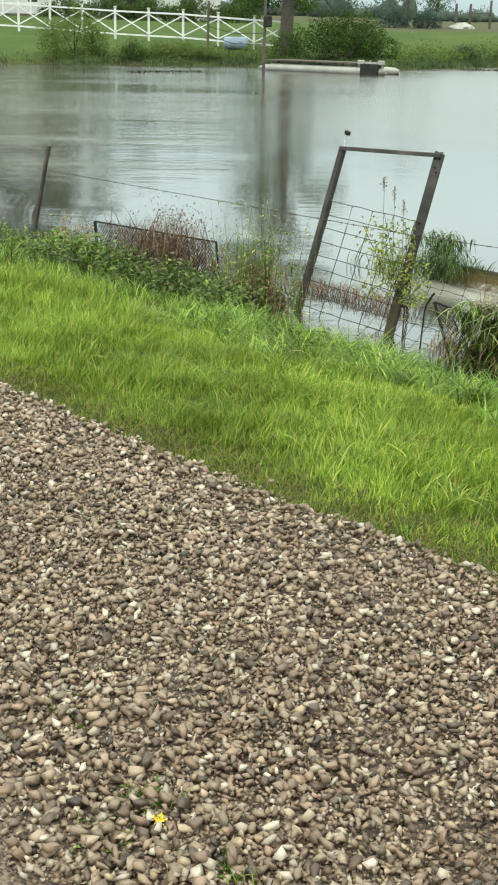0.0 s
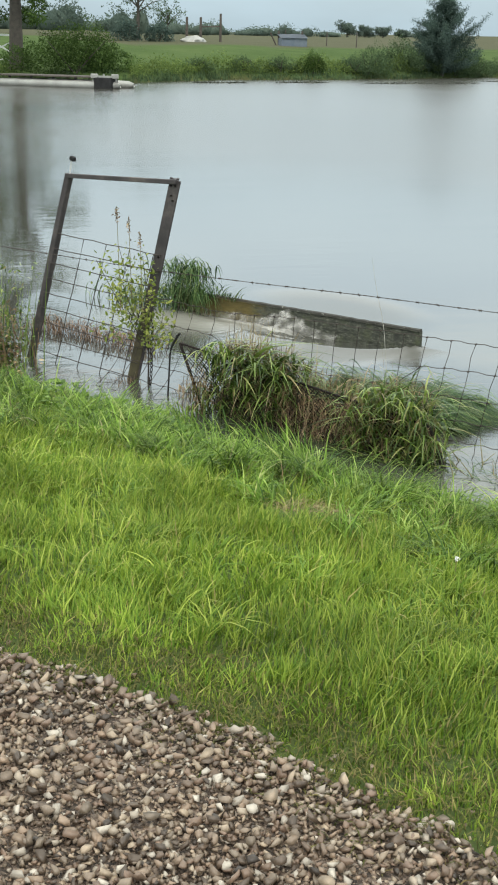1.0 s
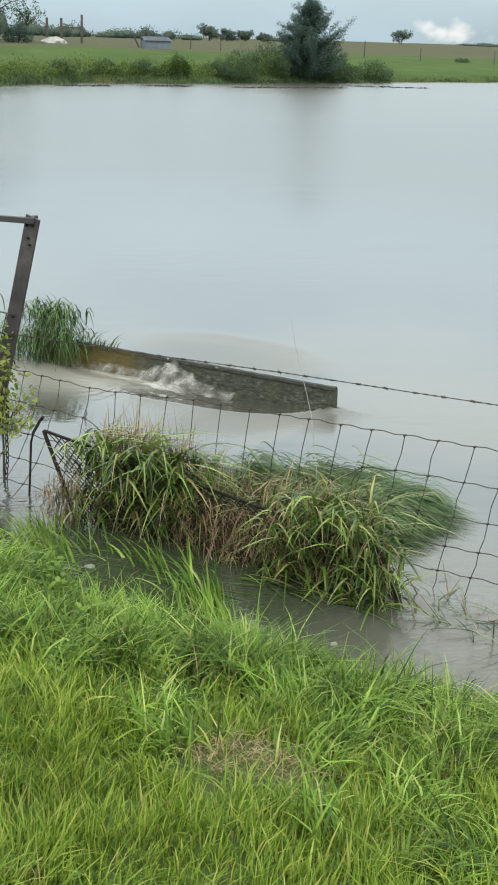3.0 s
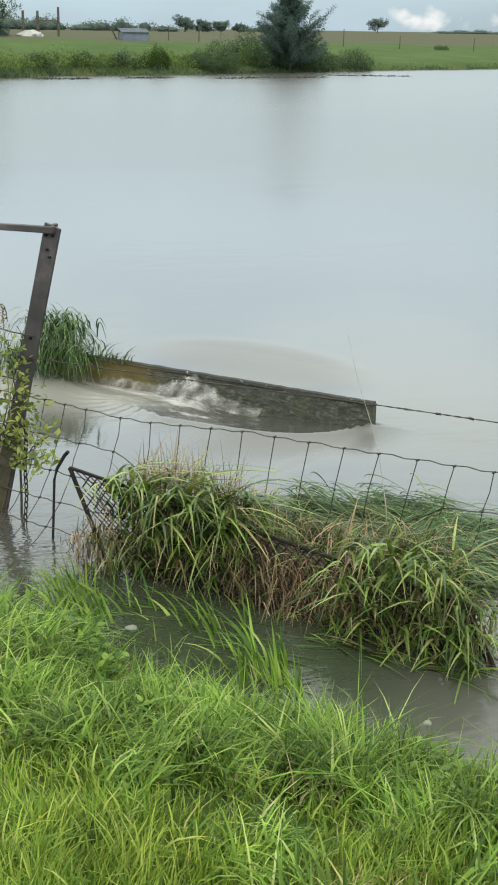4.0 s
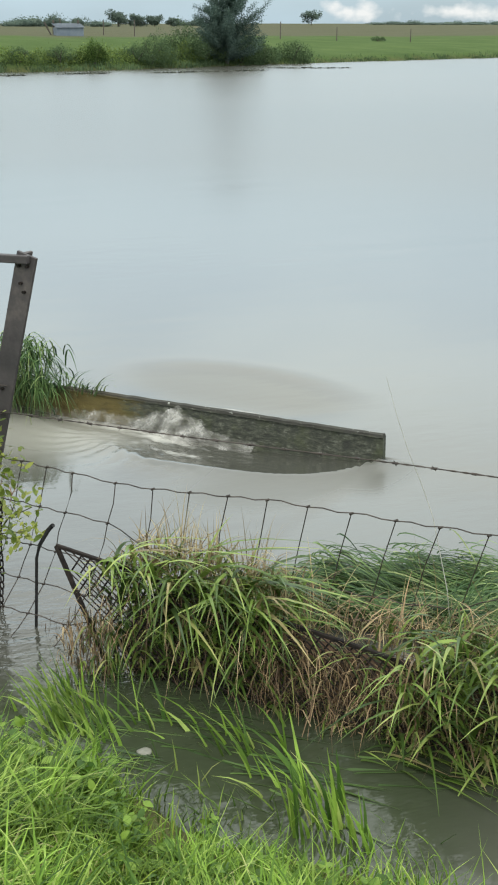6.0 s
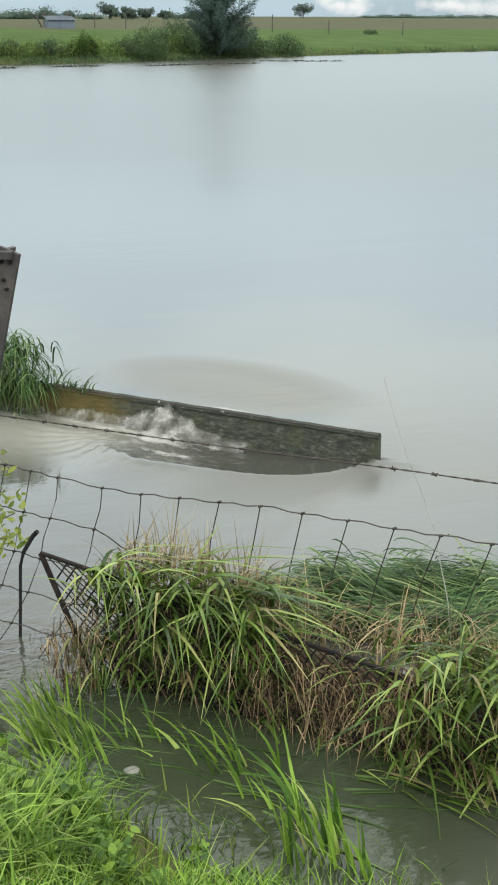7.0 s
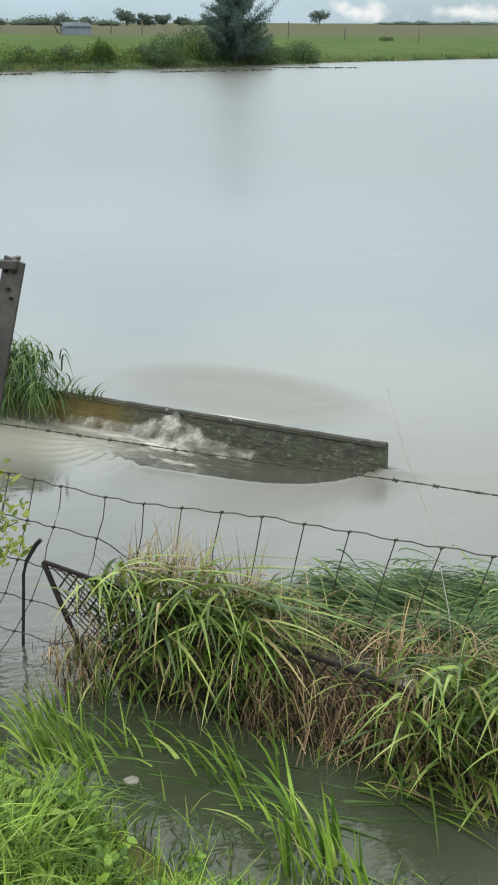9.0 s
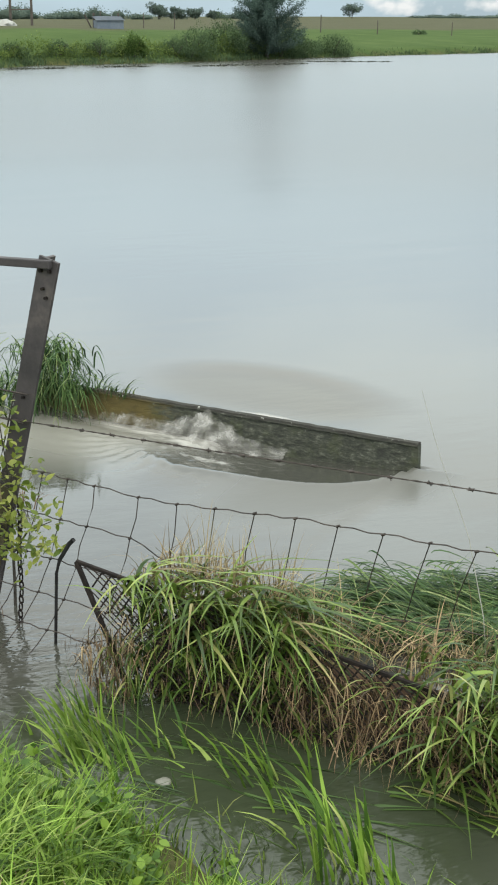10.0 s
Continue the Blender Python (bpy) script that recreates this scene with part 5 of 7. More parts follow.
# ---- grass in and beside the running channel ----
def channel_grass():
    r = rng(47)
    items = []
    # place, number, height, lean and how far the blades scatter
    clumps = [(-3.60, 5.16, 30, 0.27, 0.30, 0.05), (-3.66, 5.22, 20, 0.28, 0.40, 0.05), (-3.52, 5.13, 14, 0.22, 0.3, 0.05), (-3.72, 5.28, 9, 0.26, 0.8, 0.05), (-3.82, 5.33, 8, 0.28, 0.95, 0.05),
              (-3.92, 5.40, 8, 0.28, 0.9, 0.05), (-4.00, 5.44, 7, 0.24, 0.7, 0.05), (-4.10, 5.42, 7, 0.24, 0.6, 0.05), (-4.20, 5.40, 6, 0.22, 0.8, 0.06),
              (-4.50, 5.26, 46, 0.24, 0.55, 0.06), (-4.58, 5.34, 34, 0.23, 0.6, 0.06), (-4.66, 5.40, 24, 0.20, 0.6, 0.06), (-4.40, 5.32, 22, 0.22, 0.8, 0.06)]
    for cs, cd, n, hh, ln, sp in clumps:
        s, d = r.normal(cs, sp, n), r.normal(cd, sp, n)
        items.append(blade_arrays(at_sd(s, d, 0.06), r.uniform(0.5, 1.15, n) * hh, r.uniform(0.009, 0.018, n), AZ_S + np.pi + r.normal(-0.15, 0.40, n), r.uniform(0.4, 1.3, n) * ln, r.uniform(0.0, 0.5, n), 5, r))
    for cs, cd, n in [(float(r.uniform(-5.0, -4.1)), float(r.uniform(4.5, 5.08)), int(r.integers(16, 40))) for k in range(36)]:
        s, d = r.normal(cs, 0.04, n), r.normal(cd, 0.04, n)
        items.append(blade_arrays(on_ground(s, d), r.uniform(0.12, 0.24, n), r.uniform(0.005, 0.009, n), r.uniform(0, 6.28, n), r.uniform(0.3, 0.9, n), r.uniform(0.1, 0.8, n), 4, r))
    n = 1500
    s, d = r.uniform(-4.7, -3.2, n), r.triangular(4.60, 4.88, 5.30, n)
    keep = r.uniform(0, 1, n) < np.clip(0.55 + wobble(s, d, 11.0, 0.9), 0.08, 1)
    s, d = s[keep], d[keep]
    n = len(s)
    items.append(blade_arrays(np.maximum(on_ground(s, d), at_sd(s, d, 0.08)), r.uniform(0.06, 0.15, n), r.uniform(0.004, 0.008, n), r.uniform(0, 6.28, n), r.uniform(0.2, 0.8, n), r.uniform(0.0, 0.5, n), 3, r))
    growth("channel_reeds", items, TALL, W(-4.0, 5.4, 0.06), "bright green reed blades leaning in the running water", "reeds")
    n = 120
    s = r.uniform(-4.75, -3.55, n)
    d = 5.38 - 0.02 * (s + 4) + r.normal(0, 0.11, n)
    items = [blade_arrays(at_sd(s, d, water_level(s, d) + r.uniform(-0.004, 0.0015, n)), 0.006, r.uniform(0.006, 0.014, n), AZ_S + 0.10 + r.normal(0, 0.22, n), r.uniform(18, 46, n), 0.6, 5, r, twist=0.3)]
    growth("streaming_grass", items, SUNK, W(-4.0, 5.45, 0.1), "dull green grass streaming just under the surface", "grass")


channel_grass()


def bank_growth():
    r = rng(53)
    items = []
    # long grass towards the water
    for n, s0, s1, wd in ((22000, -6.2, -1.0, 0.006), (12000, -11.5, -6.2, 0.009), (8000, -1.0, 6.0, 0.015), (5000, -20.0, -11.5, 0.016)):
        s = r.uniform(s0, s1, n)
        d = r.triangular(3.9, 4.7, 5.08, n)
        clump = wobble(s, d, 9.0, 0.6) + wobble(s + 5, d, 23.0, 0.4)
        keep = (r.uniform(0, 1, n) < np.clip(0.36 + 1.2 * clump, 0.02, 1)) & (d < 5.06 - 1.15 * inlet(s)) & (r.uniform(0, 1, n) > 0.95 * dead_spot(s, d))
        s, d, clump = s[keep], d[keep], clump[keep]
        m = len(s)
        items.append(blade_arrays(on_ground(s, d), r.uniform(0.08, 0.19, m) * (1 + 0.55 * clump) * (0.55 + 0.45 * smooth01((d - 4.1) / 0.4)) * (1 - 0.6 * smooth01((d - 4.65) / 0.3)), r.uniform(0.7, 1.3, m) * wd, r.uniform(0, 6.28, m), r.uniform(0.2, 0.85, m), r.uniform(0.05, 0.6, m), 3, r))
    # tussocks
    for k in range(150):
        cs, cd = r.uniform(-6.0, -1.2), r.triangular(3.6, 4.75, 4.98)
        cd -= 1.2 * float(inlet(cs)) * (cd > 4.3)
        if dead_spot(cs, cd) > 0.1:
            continue
        n = int(r.integers(40, 110))
        s, d = r.normal(cs, 0.035, n), r.normal(cd, 0.035, n)
        items.append(blade_arrays(on_ground(s, d), r.uniform(0.6, 1.2) * r.uniform(0.12, 0.25, n) * (0.6 + 0.4 * smooth01((cd - 4.1) / 0.4)) * (1 - 0.55 * smooth01((cd - 4.65) / 0.3)), r.uniform(0.004, 0.008, n), r.uniform(0, 6.28, n), r.uniform(0.2, 0.8, n), r.uniform(0.1, 0.6, n), 4, r))
    # coarse tussocks of broad arching blades
    for k in range(170):
        cs, cd = r.uniform(-5.6, -1.6), r.triangular(3.4, 4.3, 5.0)
        cd -= 1.2 * float(inlet(cs)) * (cd > 4.2)
        if dead_spot(cs, cd) > 0.1:
            continue
        n = int(r.integers(40, 90))
        s, d = r.normal(cs, 0.045, n), r.normal(cd, 0.045, n)
        way = r.uniform(0, 6.28)
        items.append(blade_arrays(on_ground(s, d), r.uniform(0.6, 1.7) * r.uniform(0.13, 0.27, n) * (0.70 + 0.30 * smooth01((cd - 4.1) / 0.4)) * (1 - 0.62 * smooth01((cd - 4.6) / 0.3)), r.uniform(0.006, 0.011, n), way + r.normal(0, 1.0, n), r.uniform(0.35, 0.95, n), r.uniform(0.2, 0.9, n), 4, r))
    growth("bank_grass", items, TALL, W(-4, 4.8, 0.2), "long lush green grass tangled along the water's edge", "grass")
    # dead wisps on the bank
    n = 500
    cl = r.uniform(0, 1, (14, 2)) * np.array([4.6, 1.1]) + np.array([-5.9, 3.9])
    pick = cl[r.integers(0, 14, n)]
    s, d = pick[:, 0] + r.normal(0, 0.07, n), pick[:, 1] + r.normal(0, 0.06, n)
    growth("dead_wisps", [blade_arrays(on_ground(s, d) + np.array([0, 0, 0.03]), r.uniform(0.08, 0.2, n), r.uniform(0.002, 0.004, n), r.uniform(0, 6.28, n), r.uniform(0.6, 1.0, n), r.uniform(0.4, 0.95, n), 3, r)], STRAW, W(-4, 4.4, 0.3), "wisps of dead straw lying in the grass", "straw")


bank_growth()


def straw_patches():
    """Tan dead grass lying open on the bank, and thatch along the gravel."""
    r = rng(57)
    items = []
    for cs, cd, sp, n in ((-2.58, 3.80, 0.10, 520), (-2.40, 4.50, 0.06, 260), (-4.45, 4.5, 0.04, 60)):
        s, d = r.normal(cs, sp * 1.3, n), r.normal(cd, sp * 0.8, n)
        items.append(blade_arrays(on_ground(s, d, -0.01) + np.array([0, 0, 1.0]) * r.uniform(0, 0.03, (n, 1)), r.uniform(0.02, 0.05, n), r.uniform(0.0015, 0.0032, n), AZ_S + r.normal(0, 1.6, n), r.uniform(0.8, 2.4, n), r.uniform(0.6, 1.1, n), 4, r))
    growth("dead_grass", items, TAN, W(-2.9, 4.4, 0.4), "tan dead grass flattened on the bank", "grass")
    n = 17000
    s = r.uniform(-5.6, -0.4, n)
    d = drive_edge(s) + 0.10 * wobble(s, s * 0, 5.0, 0.6) + r.normal(0.14, 0.13, n)
    items = [blade_arrays(on_ground(s, d, -0.012), r.uniform(0.015, 0.045, n), r.uniform(0.002, 0.005, n), r.uniform(0, 6.28, n), r.uniform(0.5, 1.6, n), r.uniform(0.2, 0.9, n), 2, r)]
    growth("edge_thatch", items, THATCH, W(-3.0, 2.1, 0.7), "low brown-green thatch creeping over the gravel's edge", "grass")


straw_patches()


def weed_plants(name, spots, height, leaf, count, mat, label, seed, stem_mat=STEM):
    """Broad-leaved weeds, each a few stems with leaves up them."""
    r = rng(seed)
    places, sizes, stems = [], [], []
    for s, d in spots:
        b = on_ground(np.array([s]), np.array([d]))[0]
        b[2] = max(b[2], 0.02)
        hh = height * r.uniform(0.6, 1.25)
        for q in range(int(r.integers(2, 5))):
            az, ln = r.uniform(0, 6.28), r.uniform(0.1, 0.45)
            tip = b + np.array([math.cos(az) * ln * hh, math.sin(az) * ln * hh, hh * r.uniform(0.7, 1.0)])
            stems.append((b, tip))
            c = max(3, count // 3)
            t = r.uniform(0.25, 1.0, c)[:, None]
            places.append(b + (tip - b) * t)
            sizes.append(r.uniform(0.6, 1.3, c) * leaf)
    items = [ovate_arrays(np.concatenate(places), np.concatenate(sizes), r, 0.6, 0.45)]
    st = np.array([a for a, b in stems])
    tp = np.array([b for a, b in stems])
    v = tp - st
    items.append(blade_arrays(st, np.maximum(v[:, 2], 0.03), 0.005, np.arctan2(v[:, 1], v[:, 0]), np.hypot(v[:, 0], v[:, 1]) / np.maximum(v[:, 2], 0.03), 0.0, 3, r))
    a = W(*spots[len(spots) // 2])
    a.z = float(ground_z(a.x, a.y))
    return growth(name, items, mat, a, label, "weeds")


rr = rng(61)
spots = [(float(a), float(b)) for a, b in zip(rr.uniform(-5.0, -4.15, 72), rr.uniform(4.40, 5.04, 72))]
weed_plants("broad_weeds", spots, 0.15, 0.037, 30, WEED, "low broad-leaved green weeds on the bank", 62)
spots = [(float(a), float(b)) for a, b in zip(rr.triangular(-6.0, -4.6, -2.6, 190), rr.triangular(4.2, 4.75, 4.96, 190))]
weed_plants("broad_weeds", spots, 0.13, 0.032, 26, WEED, "broad-leaved weeds scattered through the long grass", 67)
spots = [(float(a), float(b)) for a, b in zip(rr.uniform(-3.9, -2.0, 34), rr.uniform(4.5, 5.0, 34))]
weed_plants("broad_weeds", spots, 0.10, 0.035, 14, WEED, "small broad-leaved green weeds at the water's edge", 63)
spots = [(float(a), float(b)) for a, b in zip(rr.uniform(-6.9, -5.3, 40), rr.uniform(5.0, 5.5, 40))]
weed_plants("broad_weeds", spots, 0.18, 0.045, 16, WEED, "pale green broad-leaved weeds below the gate", 64)
spots = [(float(a), float(b)) for a, b in zip(rr.uniform(-9.3, -6.2, 250), rr.triangular(4.85, 5.45, 5.72, 250))]
weed_plants("fence_weeds", spots, 0.40, 0.036, 42, RANK, "thick dark green weeds grown along the fence", 65)
spots = [(float(a), float(b)) for a, b in zip(rr.uniform(-14.0, -9.3, 50), rr.uniform(5.1, 5.7, 50))]
weed_plants("fence_weeds", spots, 0.24, 0.034, 24, RANK, "green weeds along the flooded edge", 66)


def tall_weeds():
    r = rng(71)
    # reddish dead clump above the overgrown panel
    n = 1500
    s, d = r.normal(-7.75, 0.34, n), r.normal(5.66, 0.10, n)
    items = [blade_arrays(at_sd(s, d, r.uniform(0.1, 0.45, n)), r.uniform(0.14, 0.42, n), r.uniform(0.004, 0.009, n), r.uniform(0, 6.28, n), r.uniform(0.2, 0.9, n), r.uniform(-0.1, 0.8, n), 3, r)]
    pl = at_sd(r.normal(-7.60, 0.20, 1500), r.normal(5.64, 0.07, 1500), r.normal(0.63, 0.10, 1500))
    items.append(leaf_arrays(pl, r.uniform(0.010, 0.026, 1500), r, 0.5, 0.9))
    growth("dead_weed_clump", items, RUST_WEED, W(-7.6, 5.6, 0.1), "reddish brown dead weed clump above the mesh panel", "weeds")
    # thin upright weeds between the panel and the gate, and beyond
    for cs, cd, n, top, mat, lab in ((-6.56, 5.60, 190, 0.98, REED, "thin upright olive weeds beside the gate"), (-6.45, 5.55, 150, 0.62, STRAW, "dry brown weed stems at the gate foot"), (-7.3, 5.35, 520, 0.42, RANK, "dark rank grass before the mesh panel"), (-9.0, 5.5, 420, 0.42, REED, "dark rank grass along the fence"), (-8.3, 5.45, 260, 0.50, TALL, "rank green weeds before the overgrown panel"), (-9.9, 5.45, 160, 0.42, TALL, "rank green weeds along the shallows"), (-8.9, 5.45, 420, 0.46, TALL, "tall rank green weeds hiding the panel's end"), (-7.7, 5.42, 420, 0.38, RANK, "leafy green weeds below the dead clump"), (-7.0, 5.46, 260, 0.36, TALL, "rank green grass between panel and gate"), (-9.3, 5.75, 90, 0.55, STRAW, "sparse dry stems by the leaning post"), (-8.6, 5.8, 60, 0.55, STRAW, "sparse dry stems in the shallows")):
        s, d = r.normal(cs, 0.22, n), r.normal(cd, 0.08, n)
        h = r.uniform(0.4, 1.0, n) * top
        it = [blade_arrays(at_sd(s, d, 0.02), h, r.uniform(0.004, 0.008, n), r.uniform(0, 6.28, n), r.uniform(0.05, 0.3, n), 0.0, 4, r)]
        k = n * 6
        q = r.integers(0, n, k)
        f = r.uniform(0.3, 1.0, k)
        it.append(leaf_arrays(at_sd(s[q] + r.normal(0, 0.02, k), d[q] + r.normal(0, 0.02, k), 0.02 + h[q] * f), r.uniform(0.02, 0.05, k), r, 0.35, 0.8))
        growth("tall_weeds", it, mat, W(cs, cd, 0.0), lab, "weeds")


tall_weeds()


def flood_wrack():
    """Twigs and dead stalks drifted together under the gate, and on the far side of it."""
    r = rng(73)
    n = 900
    s, d = r.uniform(-7.3, -6.0, n), 6.75 + 0.30 * (r.uniform(-1, 1, n)) * 0.4 + r.normal(0, 0.05, n)
    items = [blade_arrays(at_sd(s, d, 0.06 + r.uniform(0, 0.05, n)), r.uniform(0.06, 0.2, n), r.uniform(0.003, 0.008, n), r.uniform(0, 6.28, n), r.uniform(0.5, 1.0, n), r.uniform(0.3, 0.95, n), 3, r)]
    growth("drift_line", items, RUST_WEED, W(-6.6, 6.75, 0.05), "brown line of drifted stalks floating behind the gate", "debris")
    n = 110
    s, d = r.normal(-5.47, 0.06, n), r.normal(5.84, 0.04, n)
    growth("post_straw", [blade_arrays(at_sd(s, d, 0.04), r.uniform(0.06, 0.22, n), r.uniform(0.003, 0.006, n), r.uniform(0, 6.28, n), r.uniform(0.1, 0.6, n), r.uniform(0.0, 0.5, n), 3, r)], STRAW, W(-5.45, 5.84, 0.04), "dry straw gathered round the post foot", "straw")
    n = 60
    s, d = r.normal(-5.0, 0.10, n), r.normal(5.82, 0.04, n)
    growth("rod_straw", [blade_arrays(at_sd(s, d, 0.06), r.uniform(0.04, 0.12, n), r.uniform(0.002, 0.005, n), r.uniform(0, 6.28, n), r.uniform(0.1, 0.8, n), r.uniform(0.0, 0.6, n), 3, r)], RUST_WEED, W(-5.0, 5.82, 0.06), "dead stubble at the foot of the rod", "straw")
    # heap at the far end of the fence
    n = 1500
    s, d = r.normal(-2.02, 0.22, n), r.normal(5.72, 0.11, n)
    up = 0.30 * np.exp(-((s + 1.97) / 0.28) ** 2)
    items = [blade_arrays(at_sd(s, d, 0.05 + up * r.uniform(0, 1, n)), r.uniform(0.12, 0.34, n), r.uniform(0.003, 0.007, n), AZ_CAM + r.normal(0, 1.1, n), r.uniform(0.3, 0.9, n), r.uniform(0.2, 1.2, n), 4, r)]
    growth("debris_heap", items, TAN, W(-2.02, 5.7, 0.05), "heap of dry brown stalks caught on the fence", "debris")
    n = 22
    s, d = r.normal(-2.55, 0.035, n), r.normal(5.80, 0.03, n)
    growth("heap_stems", [blade_arrays(at_sd(s, d, 0.06), r.uniform(0.16, 0.34, n), r.uniform(0.004, 0.008, n), r.uniform(0, 6.28, n), r.uniform(0.05, 0.35, n), 0.0, 3, r)], RUST_WEED, W(-2.55, 5.8, 0.06), "dark dead stems standing at the heap's edge", "weeds")
    n = 55
    s, d = r.normal(-2.72, 0.20, n), r.normal(5.72, 0.10, n)
    growth("floating_reeds", [blade_arrays(at_sd(s, d, 0.115), r.uniform(0.03, 0.08, n), r.uniform(0.004, 0.008, n), AZ_S + np.pi + r.normal(0, 0.8, n), r.uniform(2.0, 5.0, n), r.uniform(0.5, 0.98, n), 4, r)], WET, W(-2.65, 5.7, 0.1), "a few wet reeds floating by the fence", "reeds")
    rr2 = random.Random(8)
    for k in range(16):
        cs, cd = rr2.uniform(-3.05, -2.35), rr2.uniform(5.55, 5.85)
        a = rr2.uniform(0, 6.28)
        L = rr2.uniform(0.10, 0.26)
        p0 = W(cs, cd, 0.10)
        v = Vector((math.cos(a), math.sin(a), rr2.uniform(0.0, 1.6))).normalized() * L
        bm = tube(bmesh.new(), [p0 - v * 0.25, p0 + v * 0.3 + Vector((0, 0, 0.01)), p0 + v], [0.004, 0.0032, 0.0015], 5)
        whole("twig", bm, STEM, p0, "thin brown twig poking from the water", "twig", "twigs by the fence")


flood_wrack()


# ---- sapling between the gate posts ----
def sapling():
    r = rng(83)
    base = W(-5.40, 5.99, 0.05)
    t = thing("sapling", base, "young yellow-green sapling growing up through the gate", "sapling")
    rr2 = random.Random(14)
    tips = []

    def limb(a, b, rad):
        mid = a.lerp(b, 0.5) + Vector((rr2.uniform(-0.03, 0.03), rr2.uniform(-0.03, 0.03), 0.02))
        bm = tube(bmesh.new(), [a, a.lerp(mid, 0.5), mid, b], [rad, rad * 0.85, rad * 0.7, rad * 0.4], 6)
        part("branch", bm, BARK, t)
        tips.append((a, mid, b))

    fork = W(-5.37, 5.97, 0.33)
    part("trunk", tube(bmesh.new(), [W(-5.40, 5.99, -0.05), W(-5.38, 5.98, 0.2), fork], [0.007, 0.006, 0.0055], 7), BARK, t)
    ends = [(-5.60, 5.74, 0.92), (-5.50, 5.80, 0.72), (-5.42, 5.76, 1.02), (-5.22, 5.76, 0.98), (-5.10, 5.72, 0.80), (-4.98, 5.72, 0.62), (-5.06, 5.76, 0.50), (-5.62, 5.80, 0.50), (-5.34, 5.68, 0.86), (-5.22, 5.66, 0.66)]
    for e in ends:
        limb(fork, W(*e), 0.004)
    for e in ((-5.37, 5.80, 1.20), (-5.47, 5.80, 1.26), (-5.28, 5.80, 1.12)):
        bm = tube(bmesh.new(), [W(e[0] + 0.02, e[1], 0.6), W(e[0], e[1], e[2])], [0.003, 0.0015], 5)
        st = part("stalk", bm, STEM, t)
        growth("seed_head", [leaf_arrays(np.array(W(e[0], e[1], e[2] - 0.05)) + r.normal(0, 1, (40, 3)) * np.array([0.006, 0.006, 0.03]), r.uniform(0.012, 0.022, 40), r, 0.5, 0.9)], STRAW, W(*e), "dry seed head", parent=st)
    pl = []
    for a, m, b in tips:
        f = r.uniform(0, 1, (115, 1))
        A, M, B = np.array(a), np.array(m), np.array(b)
        q = np.where(f < 0.4, A + (M - A) * f / 0.4 * 1.0, M + (B - M) * (f - 0.4) / 0.6)
        keep = f[:, 0] > 0.3
        pl.append((q + r.normal(0, 0.045, (115, 3)))[keep])
    pl = np.concatenate(pl)
    growth("foliage", [ovate_arrays(pl, r.uniform(0.022, 0.044, len(pl)), r, 0.5, 0.7)], SAPLING, base, "yellow-green leaves", parent=t)


sapling()


# ---- small things on the lawn and in the water ----
def stone(name, s, d, z, size, mat, label, seed, squash=0.55):
    rr2 = random.Random(seed)
    bm = bmesh.new()
    bmesh.ops.create_icosphere(bm, subdivisions=3, radius=size)
    for v in bm.verts:
        k = 1 + 0.16 * noise.noise(v.co * (1.6 / size) + Vector((seed, 0, 0)))
        v.co = Vector((v.co.x * k * 1.25, v.co.y * k, v.co.z * k * squash))
    bmesh.ops.translate(bm, verts=bm.verts, vec=W(s, d, z))
    return whole(name, bm, mat, W(s, d, z - size * squash), label, "stone", smooth=True)


stone("pale_lump", -4.26, 5.27, 0.120, 0.020, PALE_STONE, "pale stone breaking the surface of the channel", 3)
# not a stone: a lump added in place of a white sparkle of foam
stone("pale_lump", -3.07, 5.22, 0.120, 0.012, PALE_STONE, "small pale lump standing in for a foam-like sparkle on the water", 5, 0.8)


def flower(s, d, height, size, mat, label, name):
    g = W(s, d)
    z = float(ground_z(g.x, g.y))
    f = thing(name, W(s, d, z), label, "flower")
    part("stem", tube(bmesh.new(), [W(s, d, z - 0.01), W(s + 0.004, d, z + height)], 0.0015, 5), STEM, f)
    r = rng(int(s * -1000))
    c = np.array(W(s + 0.004, d, z + height))
    growth("petals", [leaf_arrays(c + r.normal(0, size * 0.16, (60, 3)), size * r.uniform(0.22, 0.42, 60), r, 0.45, 0.9)], mat, Vector(c), parent=f)


flower(-1.143, 0.624, 0.035, 0.030, PETAL, "yellow dandelion flower in the gravel", "dandelion")
flower(-1.775, 3.47, 0.10, 0.020, CLOVER, "small white clover flower in the lawn", "clover_flower")


def gravel_weeds():
    r = rng(91)
    for cs, cd, n in ((-1.24, 0.66, 60), (-1.60, 0.72, 26), (-0.96, 0.64, 40), (-1.20, 0.55, 30)):
        s, d = r.normal(cs, 0.03, n), r.normal(cd, 0.03, n)
        it = [blade_arrays(on_ground(s, d, -0.005), r.uniform(0.02, 0.06, n), r.uniform(0.003, 0.006, n), r.uniform(0, 6.28, n), r.uniform(0.4, 0.9, n), r.uniform(0.1, 0.6, n), 3, r),
              leaf_arrays(on_ground(s, d, -0.02), r.uniform(0.015, 0.03, n), r, 0.4, 0.3)]
        growth("gravel_weed", it, WEED, W(cs, cd, 0.73), "small green weed growing among the gravel", "weeds")


gravel_weeds()


# ---- the far bank ----
def gz(x, y):
    return float(ground_z(x, y))


